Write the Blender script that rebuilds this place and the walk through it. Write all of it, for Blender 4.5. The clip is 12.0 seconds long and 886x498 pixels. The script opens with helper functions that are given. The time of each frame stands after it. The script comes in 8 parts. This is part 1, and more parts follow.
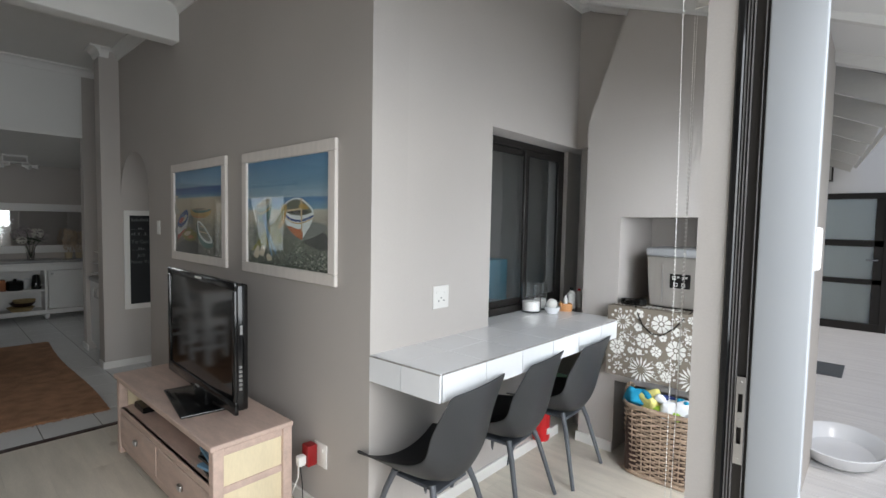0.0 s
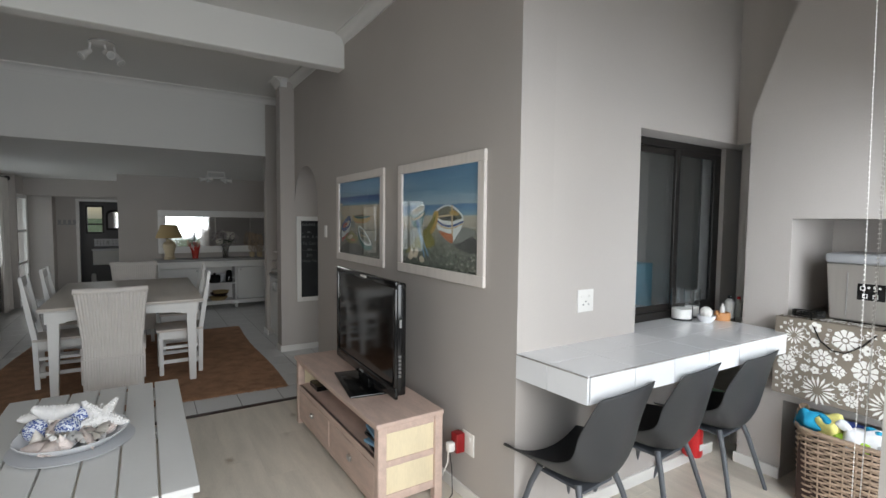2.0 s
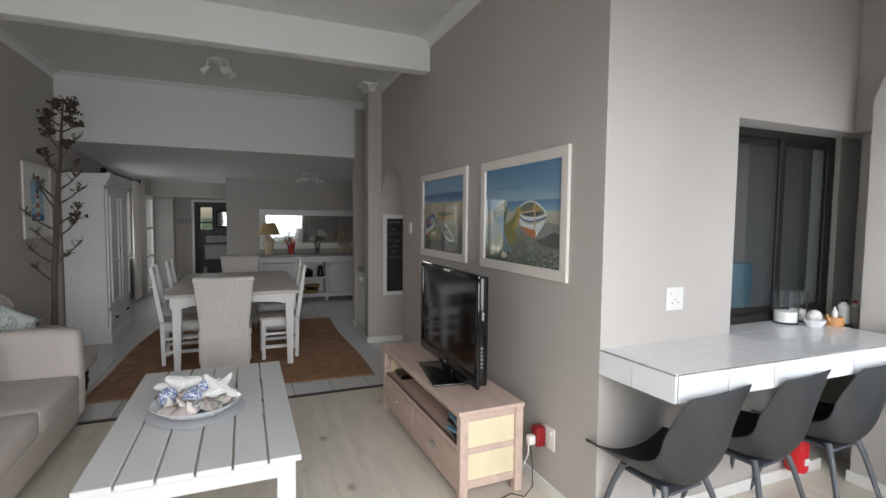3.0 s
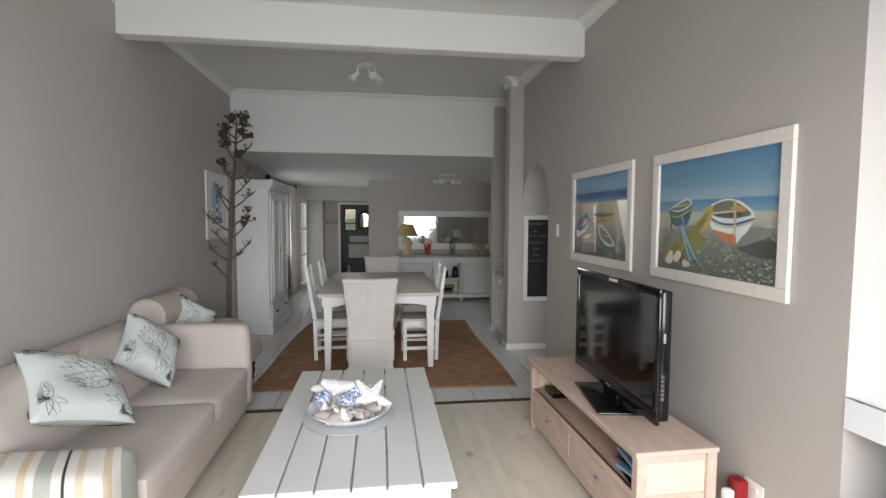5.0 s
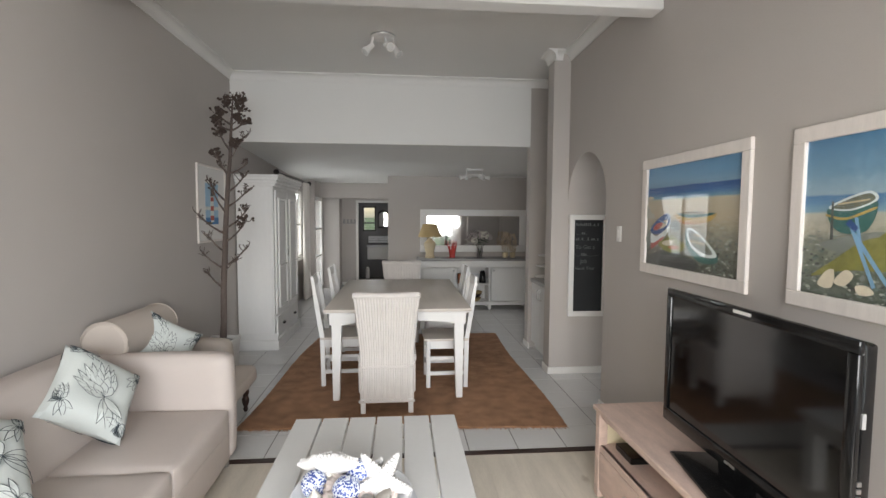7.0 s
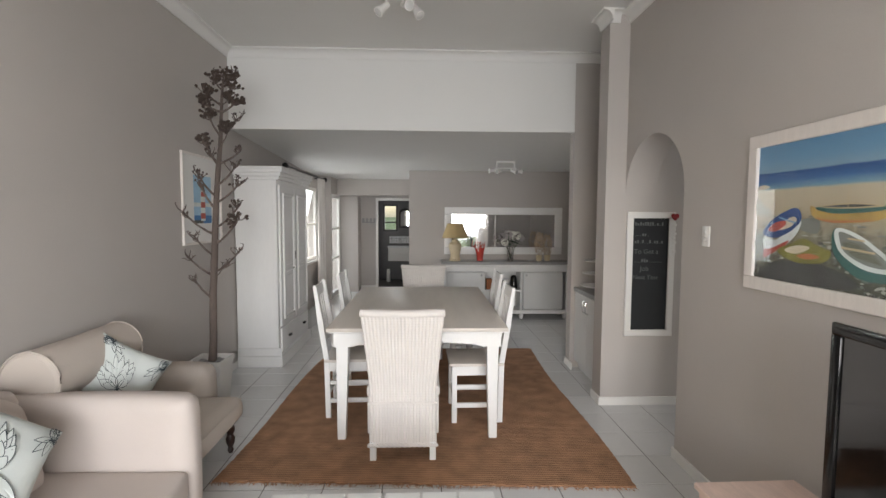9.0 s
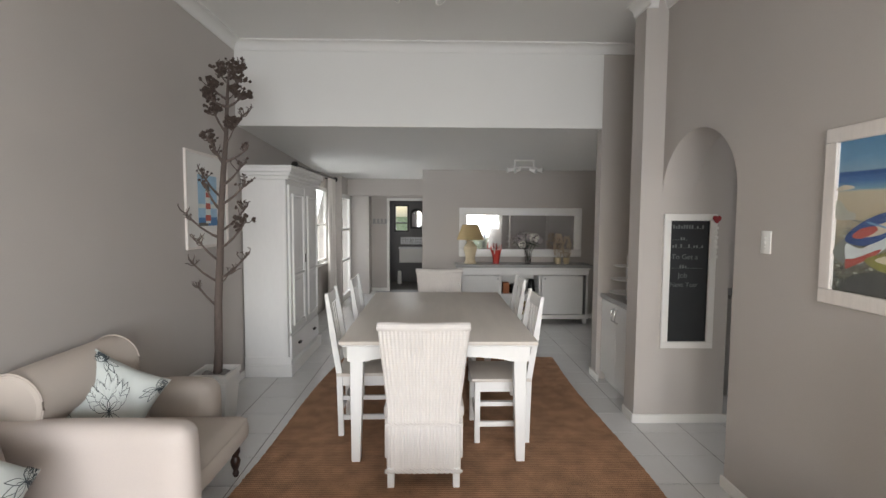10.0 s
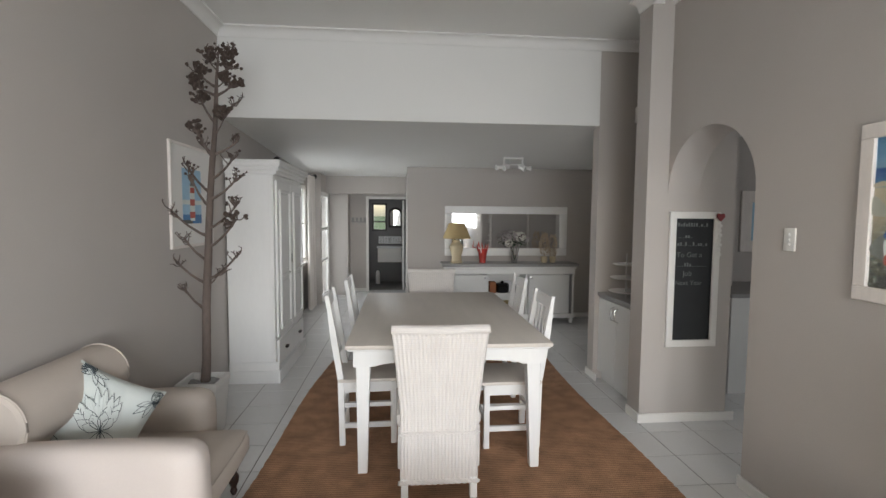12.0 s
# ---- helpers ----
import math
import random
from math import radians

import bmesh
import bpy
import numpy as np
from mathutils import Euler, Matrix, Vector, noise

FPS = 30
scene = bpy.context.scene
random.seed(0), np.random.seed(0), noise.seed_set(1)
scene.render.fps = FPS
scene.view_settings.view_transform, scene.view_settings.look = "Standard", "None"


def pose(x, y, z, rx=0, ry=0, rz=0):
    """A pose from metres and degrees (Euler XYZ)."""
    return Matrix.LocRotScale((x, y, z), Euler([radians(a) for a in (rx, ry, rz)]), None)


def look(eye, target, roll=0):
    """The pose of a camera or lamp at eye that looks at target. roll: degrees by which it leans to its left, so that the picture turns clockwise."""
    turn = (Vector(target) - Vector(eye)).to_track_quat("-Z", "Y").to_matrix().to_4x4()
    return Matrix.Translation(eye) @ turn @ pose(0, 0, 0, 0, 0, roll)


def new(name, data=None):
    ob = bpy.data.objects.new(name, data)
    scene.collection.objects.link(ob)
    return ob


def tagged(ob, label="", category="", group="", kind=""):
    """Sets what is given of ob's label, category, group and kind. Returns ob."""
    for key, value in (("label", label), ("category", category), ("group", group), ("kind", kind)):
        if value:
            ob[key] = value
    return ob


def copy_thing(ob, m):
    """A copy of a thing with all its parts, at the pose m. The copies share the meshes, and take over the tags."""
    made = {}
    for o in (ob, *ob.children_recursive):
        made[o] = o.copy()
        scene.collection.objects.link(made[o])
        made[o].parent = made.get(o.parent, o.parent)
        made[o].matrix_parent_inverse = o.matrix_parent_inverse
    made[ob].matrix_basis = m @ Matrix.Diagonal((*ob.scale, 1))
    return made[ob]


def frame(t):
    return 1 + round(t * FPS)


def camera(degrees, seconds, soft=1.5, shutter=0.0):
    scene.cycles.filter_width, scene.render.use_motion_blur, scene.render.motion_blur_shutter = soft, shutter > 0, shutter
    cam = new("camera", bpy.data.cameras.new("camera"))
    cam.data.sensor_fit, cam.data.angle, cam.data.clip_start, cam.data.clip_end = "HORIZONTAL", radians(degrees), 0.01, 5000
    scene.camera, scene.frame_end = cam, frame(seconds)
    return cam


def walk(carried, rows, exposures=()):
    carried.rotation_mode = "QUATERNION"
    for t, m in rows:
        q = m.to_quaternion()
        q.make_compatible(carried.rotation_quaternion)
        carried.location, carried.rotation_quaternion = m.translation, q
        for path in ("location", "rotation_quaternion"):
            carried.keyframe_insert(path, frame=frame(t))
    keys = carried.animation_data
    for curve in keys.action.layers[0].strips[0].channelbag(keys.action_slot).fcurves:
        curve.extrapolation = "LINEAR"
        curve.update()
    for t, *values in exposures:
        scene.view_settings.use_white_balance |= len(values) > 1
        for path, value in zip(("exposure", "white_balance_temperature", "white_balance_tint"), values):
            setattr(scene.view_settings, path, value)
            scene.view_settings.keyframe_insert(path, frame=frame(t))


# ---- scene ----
cam = camera(85.8, 12.0)
PATH = [
    (0, (-0.058, 1.097, 1.554), (1.416, 2.444, 1.441), 1.1),
    (0.5, (-0.087, 1.129, 1.55), (1.359, 2.506, 1.44), 1.0),
    (1, (-0.13, 1.152, 1.555), (1.233, 2.611, 1.441), 0.8),
    (1.5, (-0.17, 1.144, 1.555), (1.04, 2.733, 1.441), 0.7),
    (2, (-0.199, 1.058, 1.574), (0.861, 2.751, 1.457), 0.6),
    (2.5, (-0.227, 0.994, 1.564), (0.684, 2.771, 1.445), 0.6),
    (3, (-0.254, 0.998, 1.551), (0.511, 2.841, 1.429), 0.6),
    (3.5, (-0.27, 1.048, 1.548), (0.338, 2.95, 1.426), 0.5),
    (5.5, (-0.355, 1.495, 1.583), (-0.14, 3.479, 1.453), 0.3),
    (6, (-0.337, 1.732, 1.604), (-0.133, 3.717, 1.469), 0.3),
    (6.5, (-0.315, 1.957, 1.614), (-0.135, 3.945, 1.478), 0.3),
    (7, (-0.325, 2.173, 1.582), (-0.154, 4.161, 1.448), 0.3),
    (9, (-0.303, 2.965, 1.566), (-0.231, 4.959, 1.43), 0.3),
    (9.5, (-0.311, 3.118, 1.567), (-0.264, 5.112, 1.431), 0.3),
    (10, (-0.389, 3.249, 1.586), (-0.352, 5.244, 1.448), 0.3),
    (10.5, (-0.487, 3.318, 1.592), (-0.446, 5.312, 1.453), 0.3),
    (11, (-0.562, 3.355, 1.582), (-0.485, 5.349, 1.445), 0.4),
    (11.5, (-0.621, 3.391, 1.576), (-0.495, 5.382, 1.438), 0.3),
    (12, (-0.651, 3.402, 1.568), (-0.479, 5.389, 1.429), 0.4),
]
walk(cam, [(t, look(eye, target, roll)) for t, eye, target, roll in PATH],
     [(0, -0.85, 6550, 10), (1.5, -0.8, 6600, 10), (3.0, -0.65, 6650, 11), (5.5, 0.05, 6800, 12), (7, 0.35, 6900, 13), (9, 0.55, 6950, 14), (12, 0.5, 6800, 12)])


# ---- world and light ----
world = bpy.data.worlds.new("world")
world.use_nodes = True
scene.world = world
wn = world.node_tree.nodes
sky = wn.new("ShaderNodeTexSky")
sky.sky_type, sky.sun_disc = "NISHITA", False
sky.sun_elevation, sky.sun_rotation = radians(38), radians(200)
sky.air_density, sky.dust_density, sky.ozone_density = 1.2, 1.5, 1.0
wn["Background"].inputs["Strength"].default_value = 0.18
world.node_tree.links.new(sky.outputs[0], wn["Background"].inputs["Color"])
sun = new("sun", bpy.data.lights.new("sun", "SUN"))
sun.data.energy, sun.data.angle, sun.data.color = 1.5, radians(20), (1.0, 0.97, 0.93)
sun.matrix_world = look((0, 0, 30), (3, 9, 12))


def area(name, eye, target, sx, sy, watts, color=(1, 1, 1), spread=180):
    ob = new(name, bpy.data.lights.new(name, "AREA"))
    ob.data.shape, ob.data.size, ob.data.size_y, ob.data.energy, ob.data.color = "RECTANGLE", sx, sy, watts, color
    ob.matrix_world = look(eye, target)
    ob.data.spread = radians(spread)
    return ob


area("daylight_patio_door", (0.2, -0.5, 1.95), (-0.5, 5.0, 1.15), 3.6, 2.2, 300, (0.86, 0.93, 1.0))
# Added to brighten the counter bay, from an opening that is only assumed.
area("assumed_bay_daylight", (2.4, 1.47, 1.1), (2.4, 2.8, 1.0), 1.1, 1.9, 11.5, (0.78, 0.9, 1.0))
area("daylight_side_window", (-2.42, 10.6, 1.45), (-1.0, 10.6, 1.1), 1.7, 1.2, 17, (0.89, 0.94, 1.0))
area("daylight_glass_door", (-2.4, 12.35, 1.1), (-1.0, 12.35, 1.0), 0.85, 1.8, 9, (0.89, 0.94, 1.0))
area("daylight_bathroom_window", (-1.18, 14.95, 1.52), (-1.1, 13.0, 1.0), 0.33, 0.62, 4, (0.89, 0.94, 1.0))
# Added fill for the kitchen; the wall behind it has no window.
area("kitchen_fill", (4.3, 5.0, 1.6), (2.0, 5.0, 1.0), 1.2, 1.0, 15, (0.9, 0.95, 1.0))


# ---- materials ----
def srgb(*c):
    return tuple(((v / 255) / 12.92 if v <= 10 else ((v / 255 + 0.055) / 1.055) ** 2.4) for v in c) + (1.0,)


def mat(name, color, rough=0.6, vary=0.06, scale=6.0, fine=80.0, bump=0.05, metal=0.0, spec=0.5, stretch=(1, 1, 1), coat=0.0):
    """A surface whose colour and gloss vary at two scales, with a fine relief."""
    m = bpy.data.materials.new(name)
    m.use_nodes = True
    nt = m.node_tree
    n, l = nt.nodes, nt.links
    b = n["Principled BSDF"]
    b.inputs["Metallic"].default_value = metal
    b.inputs["Specular IOR Level"].default_value = spec
    b.inputs["Coat Weight"].default_value = coat
    tc = n.new("ShaderNodeTexCoord")
    mp = n.new("ShaderNodeMapping")
    mp.inputs["Scale"].default_value = stretch
    oi, vary_at = n.new("ShaderNodeObjectInfo"), n.new("ShaderNodeVectorMath")
    vary_at.operation = "MULTIPLY_ADD"
    l.new(oi.outputs["Random"], vary_at.inputs[0])
    vary_at.inputs[1].default_value = (37.0, 91.0, 53.0)
    l.new(tc.outputs["Object"], vary_at.inputs[2])
    l.new(vary_at.outputs["Vector"], mp.inputs["Vector"])
    big, small = n.new("ShaderNodeTexNoise"), n.new("ShaderNodeTexNoise")
    big.inputs["Scale"].default_value, big.inputs["Detail"].default_value = scale, 4
    small.inputs["Scale"].default_value, small.inputs["Detail"].default_value = fine, 3
    for t in (big, small):
        l.new(mp.outputs["Vector"], t.inputs["Vector"])
    mix = n.new("ShaderNodeMix")
    mix.data_type = "FLOAT"
    mix.inputs["Factor"].default_value = 0.35
    l.new(big.outputs["Fac"], mix.inputs["A"])
    l.new(small.outputs["Fac"], mix.inputs["B"])
    ramp = n.new("ShaderNodeMapRange")
    ramp.inputs["From Min"].default_value, ramp.inputs["From Max"].default_value = 0.3, 0.7
    ramp.inputs["To Min"].default_value, ramp.inputs["To Max"].default_value = 1 - vary, 1 + vary
    l.new(mix.outputs["Result"], ramp.inputs["Value"])
    hsv = n.new("ShaderNodeHueSaturation")
    hsv.inputs["Color"].default_value = color
    l.new(ramp.outputs["Result"], hsv.inputs["Value"])
    l.new(hsv.outputs["Color"], b.inputs["Base Color"])
    rr = n.new("ShaderNodeMapRange")
    rr.inputs["To Min"].default_value, rr.inputs["To Max"].default_value = max(rough - 0.07, 0.02), min(rough + 0.07, 1)
    l.new(small.outputs["Fac"], rr.inputs["Value"])
    l.new(rr.outputs["Result"], b.inputs["Roughness"])
    if bump:
        bp = n.new("ShaderNodeBump")
        bp.inputs["Strength"].default_value, bp.inputs["Distance"].default_value = bump, 0.004
        l.new(small.outputs["Fac"], bp.inputs["Height"])
        l.new(bp.outputs["Normal"], b.inputs["Normal"])
    return m


WALL = mat("greige_wall_paint", srgb(185, 179, 174), 0.78, 0.05, 1.1, 160, 0.14)
WHITE = mat("white_ceiling_paint", srgb(226, 225, 222), 0.75, 0.015, 1.5, 90, 0.06)
TRIM = mat("white_gloss_trim", srgb(228, 226, 222), 0.4, 0.02, 3, 60, 0.03)
LAMINATE = mat("pale_oak_laminate", srgb(214, 205, 191), 0.38, 0.13, 2.2, 30, 0.04, stretch=(7, 0.9, 1))
TILE = mat("white_floor_tile", srgb(215, 215, 214), 0.22, 0.03, 2.0, 40, 0.02)
GROUT = mat("grey_grout", srgb(120, 118, 114), 0.85, 0.1)
WHITEWOOD = mat("white_painted_wood", srgb(232, 231, 229), 0.42, 0.03, 4, 50, 0.05, stretch=(1, 1, 0.3))
GREYPAINT = mat("pale_grey_painted_slats", srgb(222, 222, 220), 0.38, 0.03, 3, 50, 0.04)
TABLETOP = mat("whitewashed_table_top", srgb(211, 203, 194), 0.42, 0.07, 3, 40, 0.04, stretch=(4, 0.6, 1))


def woven(m, axis_a, axis_b, pitch, depth, dark):
    """Adds an over-and-under weave to a material: relief, and shade painted into the gaps as darker colour."""
    nt = m.node_tree
    n, l = nt.nodes, nt.links
    tc, sep = n.new("ShaderNodeTexCoord"), n.new("ShaderNodeSeparateXYZ")
    l.new(tc.outputs["Object"], sep.inputs[0])
    waves = []
    for ax, k in ((axis_a, 1.0), (axis_b, 1.6)):
        mu, si = n.new("ShaderNodeMath"), n.new("ShaderNodeMath")
        mu.operation, mu.inputs[1].default_value = "MULTIPLY", 6.2832 / pitch * k
        si.operation = "SINE"
        l.new(sep.outputs[ax], mu.inputs[0])
        l.new(mu.outputs[0], si.inputs[0])
        waves.append(si)
    pr = n.new("ShaderNodeMath")
    pr.operation = "MULTIPLY"
    l.new(waves[0].outputs[0], pr.inputs[0])
    soft_ = n.new("ShaderNodeMath")
    soft_.operation, soft_.inputs[1].default_value, soft_.inputs[2].default_value = "MULTIPLY_ADD", 0.5, 0.6
    l.new(waves[1].outputs[0], soft_.inputs[0])
    l.new(soft_.outputs[0], pr.inputs[1])
    mr = n.new("ShaderNodeMapRange")
    mr.inputs["From Min"].default_value, mr.inputs["From Max"].default_value = -1, 0.6
    mr.inputs["To Min"].default_value, mr.inputs["To Max"].default_value = 1 - dark, 1
    l.new(pr.outputs[0], mr.inputs["Value"])
    b = n["Principled BSDF"]
    src = b.inputs["Base Color"].links[0].from_socket
    sc_ = n.new("ShaderNodeVectorMath")
    sc_.operation = "SCALE"
    l.new(src, sc_.inputs[0])
    l.new(mr.outputs["Result"], sc_.inputs["Scale"])
    l.new(sc_.outputs["Vector"], b.inputs["Base Color"])
    bp = n.new("ShaderNodeBump")
    bp.inputs["Strength"].default_value, bp.inputs["Distance"].default_value = depth, 0.003
    l.new(pr.outputs[0], bp.inputs["Height"])
    if b.inputs["Normal"].links:
        l.new(b.inputs["Normal"].links[0].from_socket, bp.inputs["Normal"])
    l.new(bp.outputs["Normal"], b.inputs["Normal"])
    return m


def knots(m, color, density, size):
    """Adds sparse smudged knots to a wood material."""
    nt = m.node_tree
    n, l = nt.nodes, nt.links
    b = n["Principled BSDF"]
    geo, mp, warp, off, vo = n.new("ShaderNodeNewGeometry"), n.new("ShaderNodeMapping"), n.new("ShaderNodeTexNoise"), n.new("ShaderNodeVectorMath"), n.new("ShaderNodeTexVoronoi")
    warp.inputs["Scale"].default_value, off.operation = 28, "MULTIPLY_ADD"
    off.inputs[1].default_value = (0.05, 0.05, 0.0)
    mp.inputs["Scale"].default_value = (1, 0.6, 1)
    l.new(geo.outputs["Position"], warp.inputs["Vector"])
    l.new(warp.outputs["Color"], off.inputs[0])
    l.new(geo.outputs["Position"], off.inputs[2])
    l.new(off.outputs["Vector"], mp.inputs["Vector"])
    l.new(mp.outputs["Vector"], vo.inputs["Vector"])
    vo.inputs["Scale"].default_value = density
    mr, mx = n.new("ShaderNodeMapRange"), n.new("ShaderNodeMix")
    mr.inputs["From Min"].default_value, mr.inputs["From Max"].default_value = 0.15 * size, size
    mr.inputs["To Min"].default_value, mr.inputs["To Max"].default_value = 0.8, 0.0
    l.new(vo.outputs["Distance"], mr.inputs["Value"])
    mx.data_type = "RGBA"
    l.new(mr.outputs["Result"], mx.inputs["Factor"])
    l.new(b.inputs["Base Color"].links[0].from_socket, mx.inputs["A"])
    mx.inputs["B"].default_value = color
    l.new(mx.outputs["Result"], b.inputs["Base Color"])


knots(LAMINATE, srgb(150, 130, 108), 4.2, 0.15)
JUTE = mat("brown_jute", srgb(184, 139, 106), 0.95, 0.36, 9, 110, 0.8)
woven(JUTE, "Y", "X", 0.021, 1.0, 0.5)
PALEWOOD = mat("pinkish_limed_wood", srgb(200, 176, 163), 0.55, 0.16, 9, 70, 0.25, stretch=(2.2, 0.5, 2.2))
YELLOWWOOD = mat("pale_yellow_wood_panel", srgb(226, 212, 180), 0.5, 0.08, 5, 40, 0.1, stretch=(3, 3, 0.7))
BLACKGLOSS = mat("black_gloss_plastic", srgb(14, 14, 15), 0.14, 0.02, 5, 60, 0.0)
SCREEN = mat("black_screen_glass", srgb(8, 8, 9), 0.08, 0.0, 5, 4, 0.0, spec=0.8)
CHAIRGREY = mat("dark_grey_shell_plastic", srgb(52, 53, 55), 0.5, 0.03, 8, 200, 0.05)
CHAIRLEG = mat("dark_grey_powder_coat", srgb(84, 87, 92), 0.45, 0.03, 8, 200, 0.03)
LEATHER = mat("cream_beige_leather", srgb(195, 184, 177), 0.6, 0.04, 3, 160, 0.12)
CREAM = mat("cream_cotton_upholstery", srgb(190, 179, 169), 0.8, 0.04, 3, 220, 0.2)
DARKFRAME = mat("dark_bronze_aluminium", srgb(42, 39, 37), 0.4, 0.05, 6, 100, 0.03, metal=0.3)
STEEL = mat("brushed_steel", srgb(190, 190, 190), 0.3, 0.03, 4, 60, 0.03, metal=1.0)
COUNTERTILE = mat("white_glazed_tile", srgb(232, 233, 235), 0.12, 0.02, 4, 40, 0.02)
WICKERW = mat("white_painted_wicker", srgb(222, 216, 211), 0.7, 0.05, 9, 150, 0.2)
woven(WICKERW, "Z", "Z", 0.011, 0.35, 0.07)
BLACKBOARD = mat("blackboard_paint", srgb(38, 40, 42), 0.8, 0.2, 5, 30, 0.05)
DARKWOOD = mat("dark_turned_wood", srgb(50, 32, 26), 0.35, 0.15, 8, 60, 0.05)
BARK = mat("grey_brown_dry_stem", srgb(100, 88, 82), 0.9, 0.35, 9, 60, 0.5, stretch=(1, 1, 0.3))
POD = mat("dark_brown_dry_pods", srgb(74, 61, 54), 0.9, 0.25, 20, 90, 0.4)
GREYTOP = mat("grey_laminate_top", srgb(150, 149, 148), 0.4, 0.05)
DARKWALL = mat("dark_bathroom_tile", srgb(92, 90, 90), 0.4, 0.05)
MIRROR = mat("mirror_silver", (0.85, 0.85, 0.85, 1), 0.0, 0, 1, 1, 0, metal=1.0)
DECK = mat("grey_weathered_deck", srgb(214, 212, 211), 0.7, 0.10, 3, 60, 0.2, stretch=(8, 0.6, 1))
OUTWHITE = mat("white_exterior_plaster", srgb(230, 230, 232), 0.8, 0.02, 2, 60, 0.1)
DOORLEAF = mat("pale_grey_door_paint", srgb(172, 175, 179), 0.45, 0.01, 2, 90, 0.02)


def glass(name, color=(1, 1, 1, 1), rough=0.0, weight=1.0, alpha=1.0):
    m = bpy.data.materials.new(name)
    m.use_nodes = True
    b = m.node_tree.nodes["Principled BSDF"]
    b.inputs["Base Color"].default_value = color
    b.inputs["Roughness"].default_value = rough
    b.inputs["Transmission Weight"].default_value = weight
    b.inputs["IOR"].default_value = 1.45
    b.inputs["Alpha"].default_value = alpha
    return m


CLEAR = glass("clear_glass", (1, 1, 1, 1), 0.0, 1.0)
DARKGLASS = glass("grey_window_glass", (0.75, 0.8, 0.82, 1), 0.02, 1.0)


# ---- builders ----
def thing(name, x, y, z=0.0, rz=0.0, label="", category="", group=""):
    ob = new(name)
    ob.empty_display_size = 0.05
    ob.matrix_world = pose(x, y, z, 0, 0, rz)
    return tagged(ob, label, category, group)


def mesh_of(name, bm, material, smooth=None):
    me = bpy.data.meshes.new(name)
    if smooth is not None:
        bm.normal_update()
        for f in bm.faces:
            f.smooth = True
        for e in bm.edges:
            if len(e.link_faces) == 2 and e.calc_face_angle(0) > radians(smooth):
                e.smooth = False
    bm.to_mesh(me)
    bm.free()
    for m in (material if isinstance(material, (list, tuple)) else [material]):
        me.materials.append(m)
    return me


def part(name, bm, material, parent=None, label="", smooth=35, kind="", category=""):
    ob = new(name, mesh_of(name, bm, material, smooth))
    ob.parent = parent
    return tagged(ob, label, category, kind=kind)


def add_box(bm, x0, x1, y0, y1, z0, z1, bevel=0.0, seg=1, m=None, mi=0):
    t = bmesh.new()
    bmesh.ops.create_cube(t, size=1)
    for v in t.verts:
        v.co = Vector((x0 + (v.co.x + 0.5) * (x1 - x0), y0 + (v.co.y + 0.5) * (y1 - y0), z0 + (v.co.z + 0.5) * (z1 - z0)))
    if bevel:
        bmesh.ops.bevel(t, geom=t.edges[:], offset=bevel, segments=seg, affect="EDGES", profile=0.5)
    if m is not None:
        t.transform(m)
    for f in t.faces:
        f.material_index = mi
    join(bm, t)
    return bm


def join(bm, t):
    vs = {}
    for v in t.verts:
        vs[v] = bm.verts.new(v.co)
    for f in t.faces:
        try:
            nf = bm.faces.new([vs[v] for v in f.verts])
            nf.material_index = f.material_index
        except ValueError:
            pass
    t.free()


def boxes(*bs, bevel=0.0, seg=1):
    bm = bmesh.new()
    for b in bs:
        add_box(bm, *b, bevel=bevel, seg=seg)
    return bm


def add_tube(bm, pts, radii, sides=10, cap=True):
    """A round bar along pts with a radius at each."""
    rings = []
    pts = [Vector(p) for p in pts]
    if not hasattr(radii, "__len__"):
        radii = [radii] * len(pts)
    up = Vector((0, 0, 1)) if abs((pts[-1] - pts[0]).normalized().z) < 0.9 else Vector((1, 0, 0))
    for i, p in enumerate(pts):
        d = (pts[min(i + 1, len(pts) - 1)] - pts[max(i - 1, 0)]).normalized()
        a = d.cross(up).normalized()
        b = d.cross(a).normalized()
        rings.append([bm.verts.new(p + (a * math.cos(k * 2 * math.pi / sides) + b * math.sin(k * 2 * math.pi / sides)) * radii[i]) for k in range(sides)])
    for r, s in zip(rings, rings[1:]):
        for k in range(sides):
            bm.faces.new((r[k], r[(k + 1) % sides], s[(k + 1) % sides], s[k]))
    if cap:
        bm.faces.new(rings[0][::-1])
        bm.faces.new(rings[-1])
    return bm


def tube(pts, radii, sides=10, cap=True):
    return add_tube(bmesh.new(), pts, radii, sides, cap)


def add_lathe(bm, profile, sides=24, at=(0, 0, 0), close=False):
    """Turns a profile of (radius, height) round the z axis."""
    at = Vector(at)
    rings = []
    for r, z in profile:
        if r < 1e-5:
            rings.append([bm.verts.new(at + Vector((0, 0, z)))])
        else:
            rings.append([bm.verts.new(at + Vector((r * math.cos(k * 2 * math.pi / sides), r * math.sin(k * 2 * math.pi / sides), z))) for k in range(sides)])
    pairs = list(zip(rings, rings[1:])) + ([(rings[-1], rings[0])] if close else [])
    for a, b in pairs:
        for k in range(sides):
            j = (k + 1) % sides
            if len(a) == 1 and len(b) == 1:
                continue
            if len(a) == 1:
                bm.faces.new((a[0], b[j], b[k]))
            elif len(b) == 1:
                bm.faces.new((a[k], a[j], b[0]))
            else:
                bm.faces.new((a[k], a[j], b[j], b[k]))
    return bm


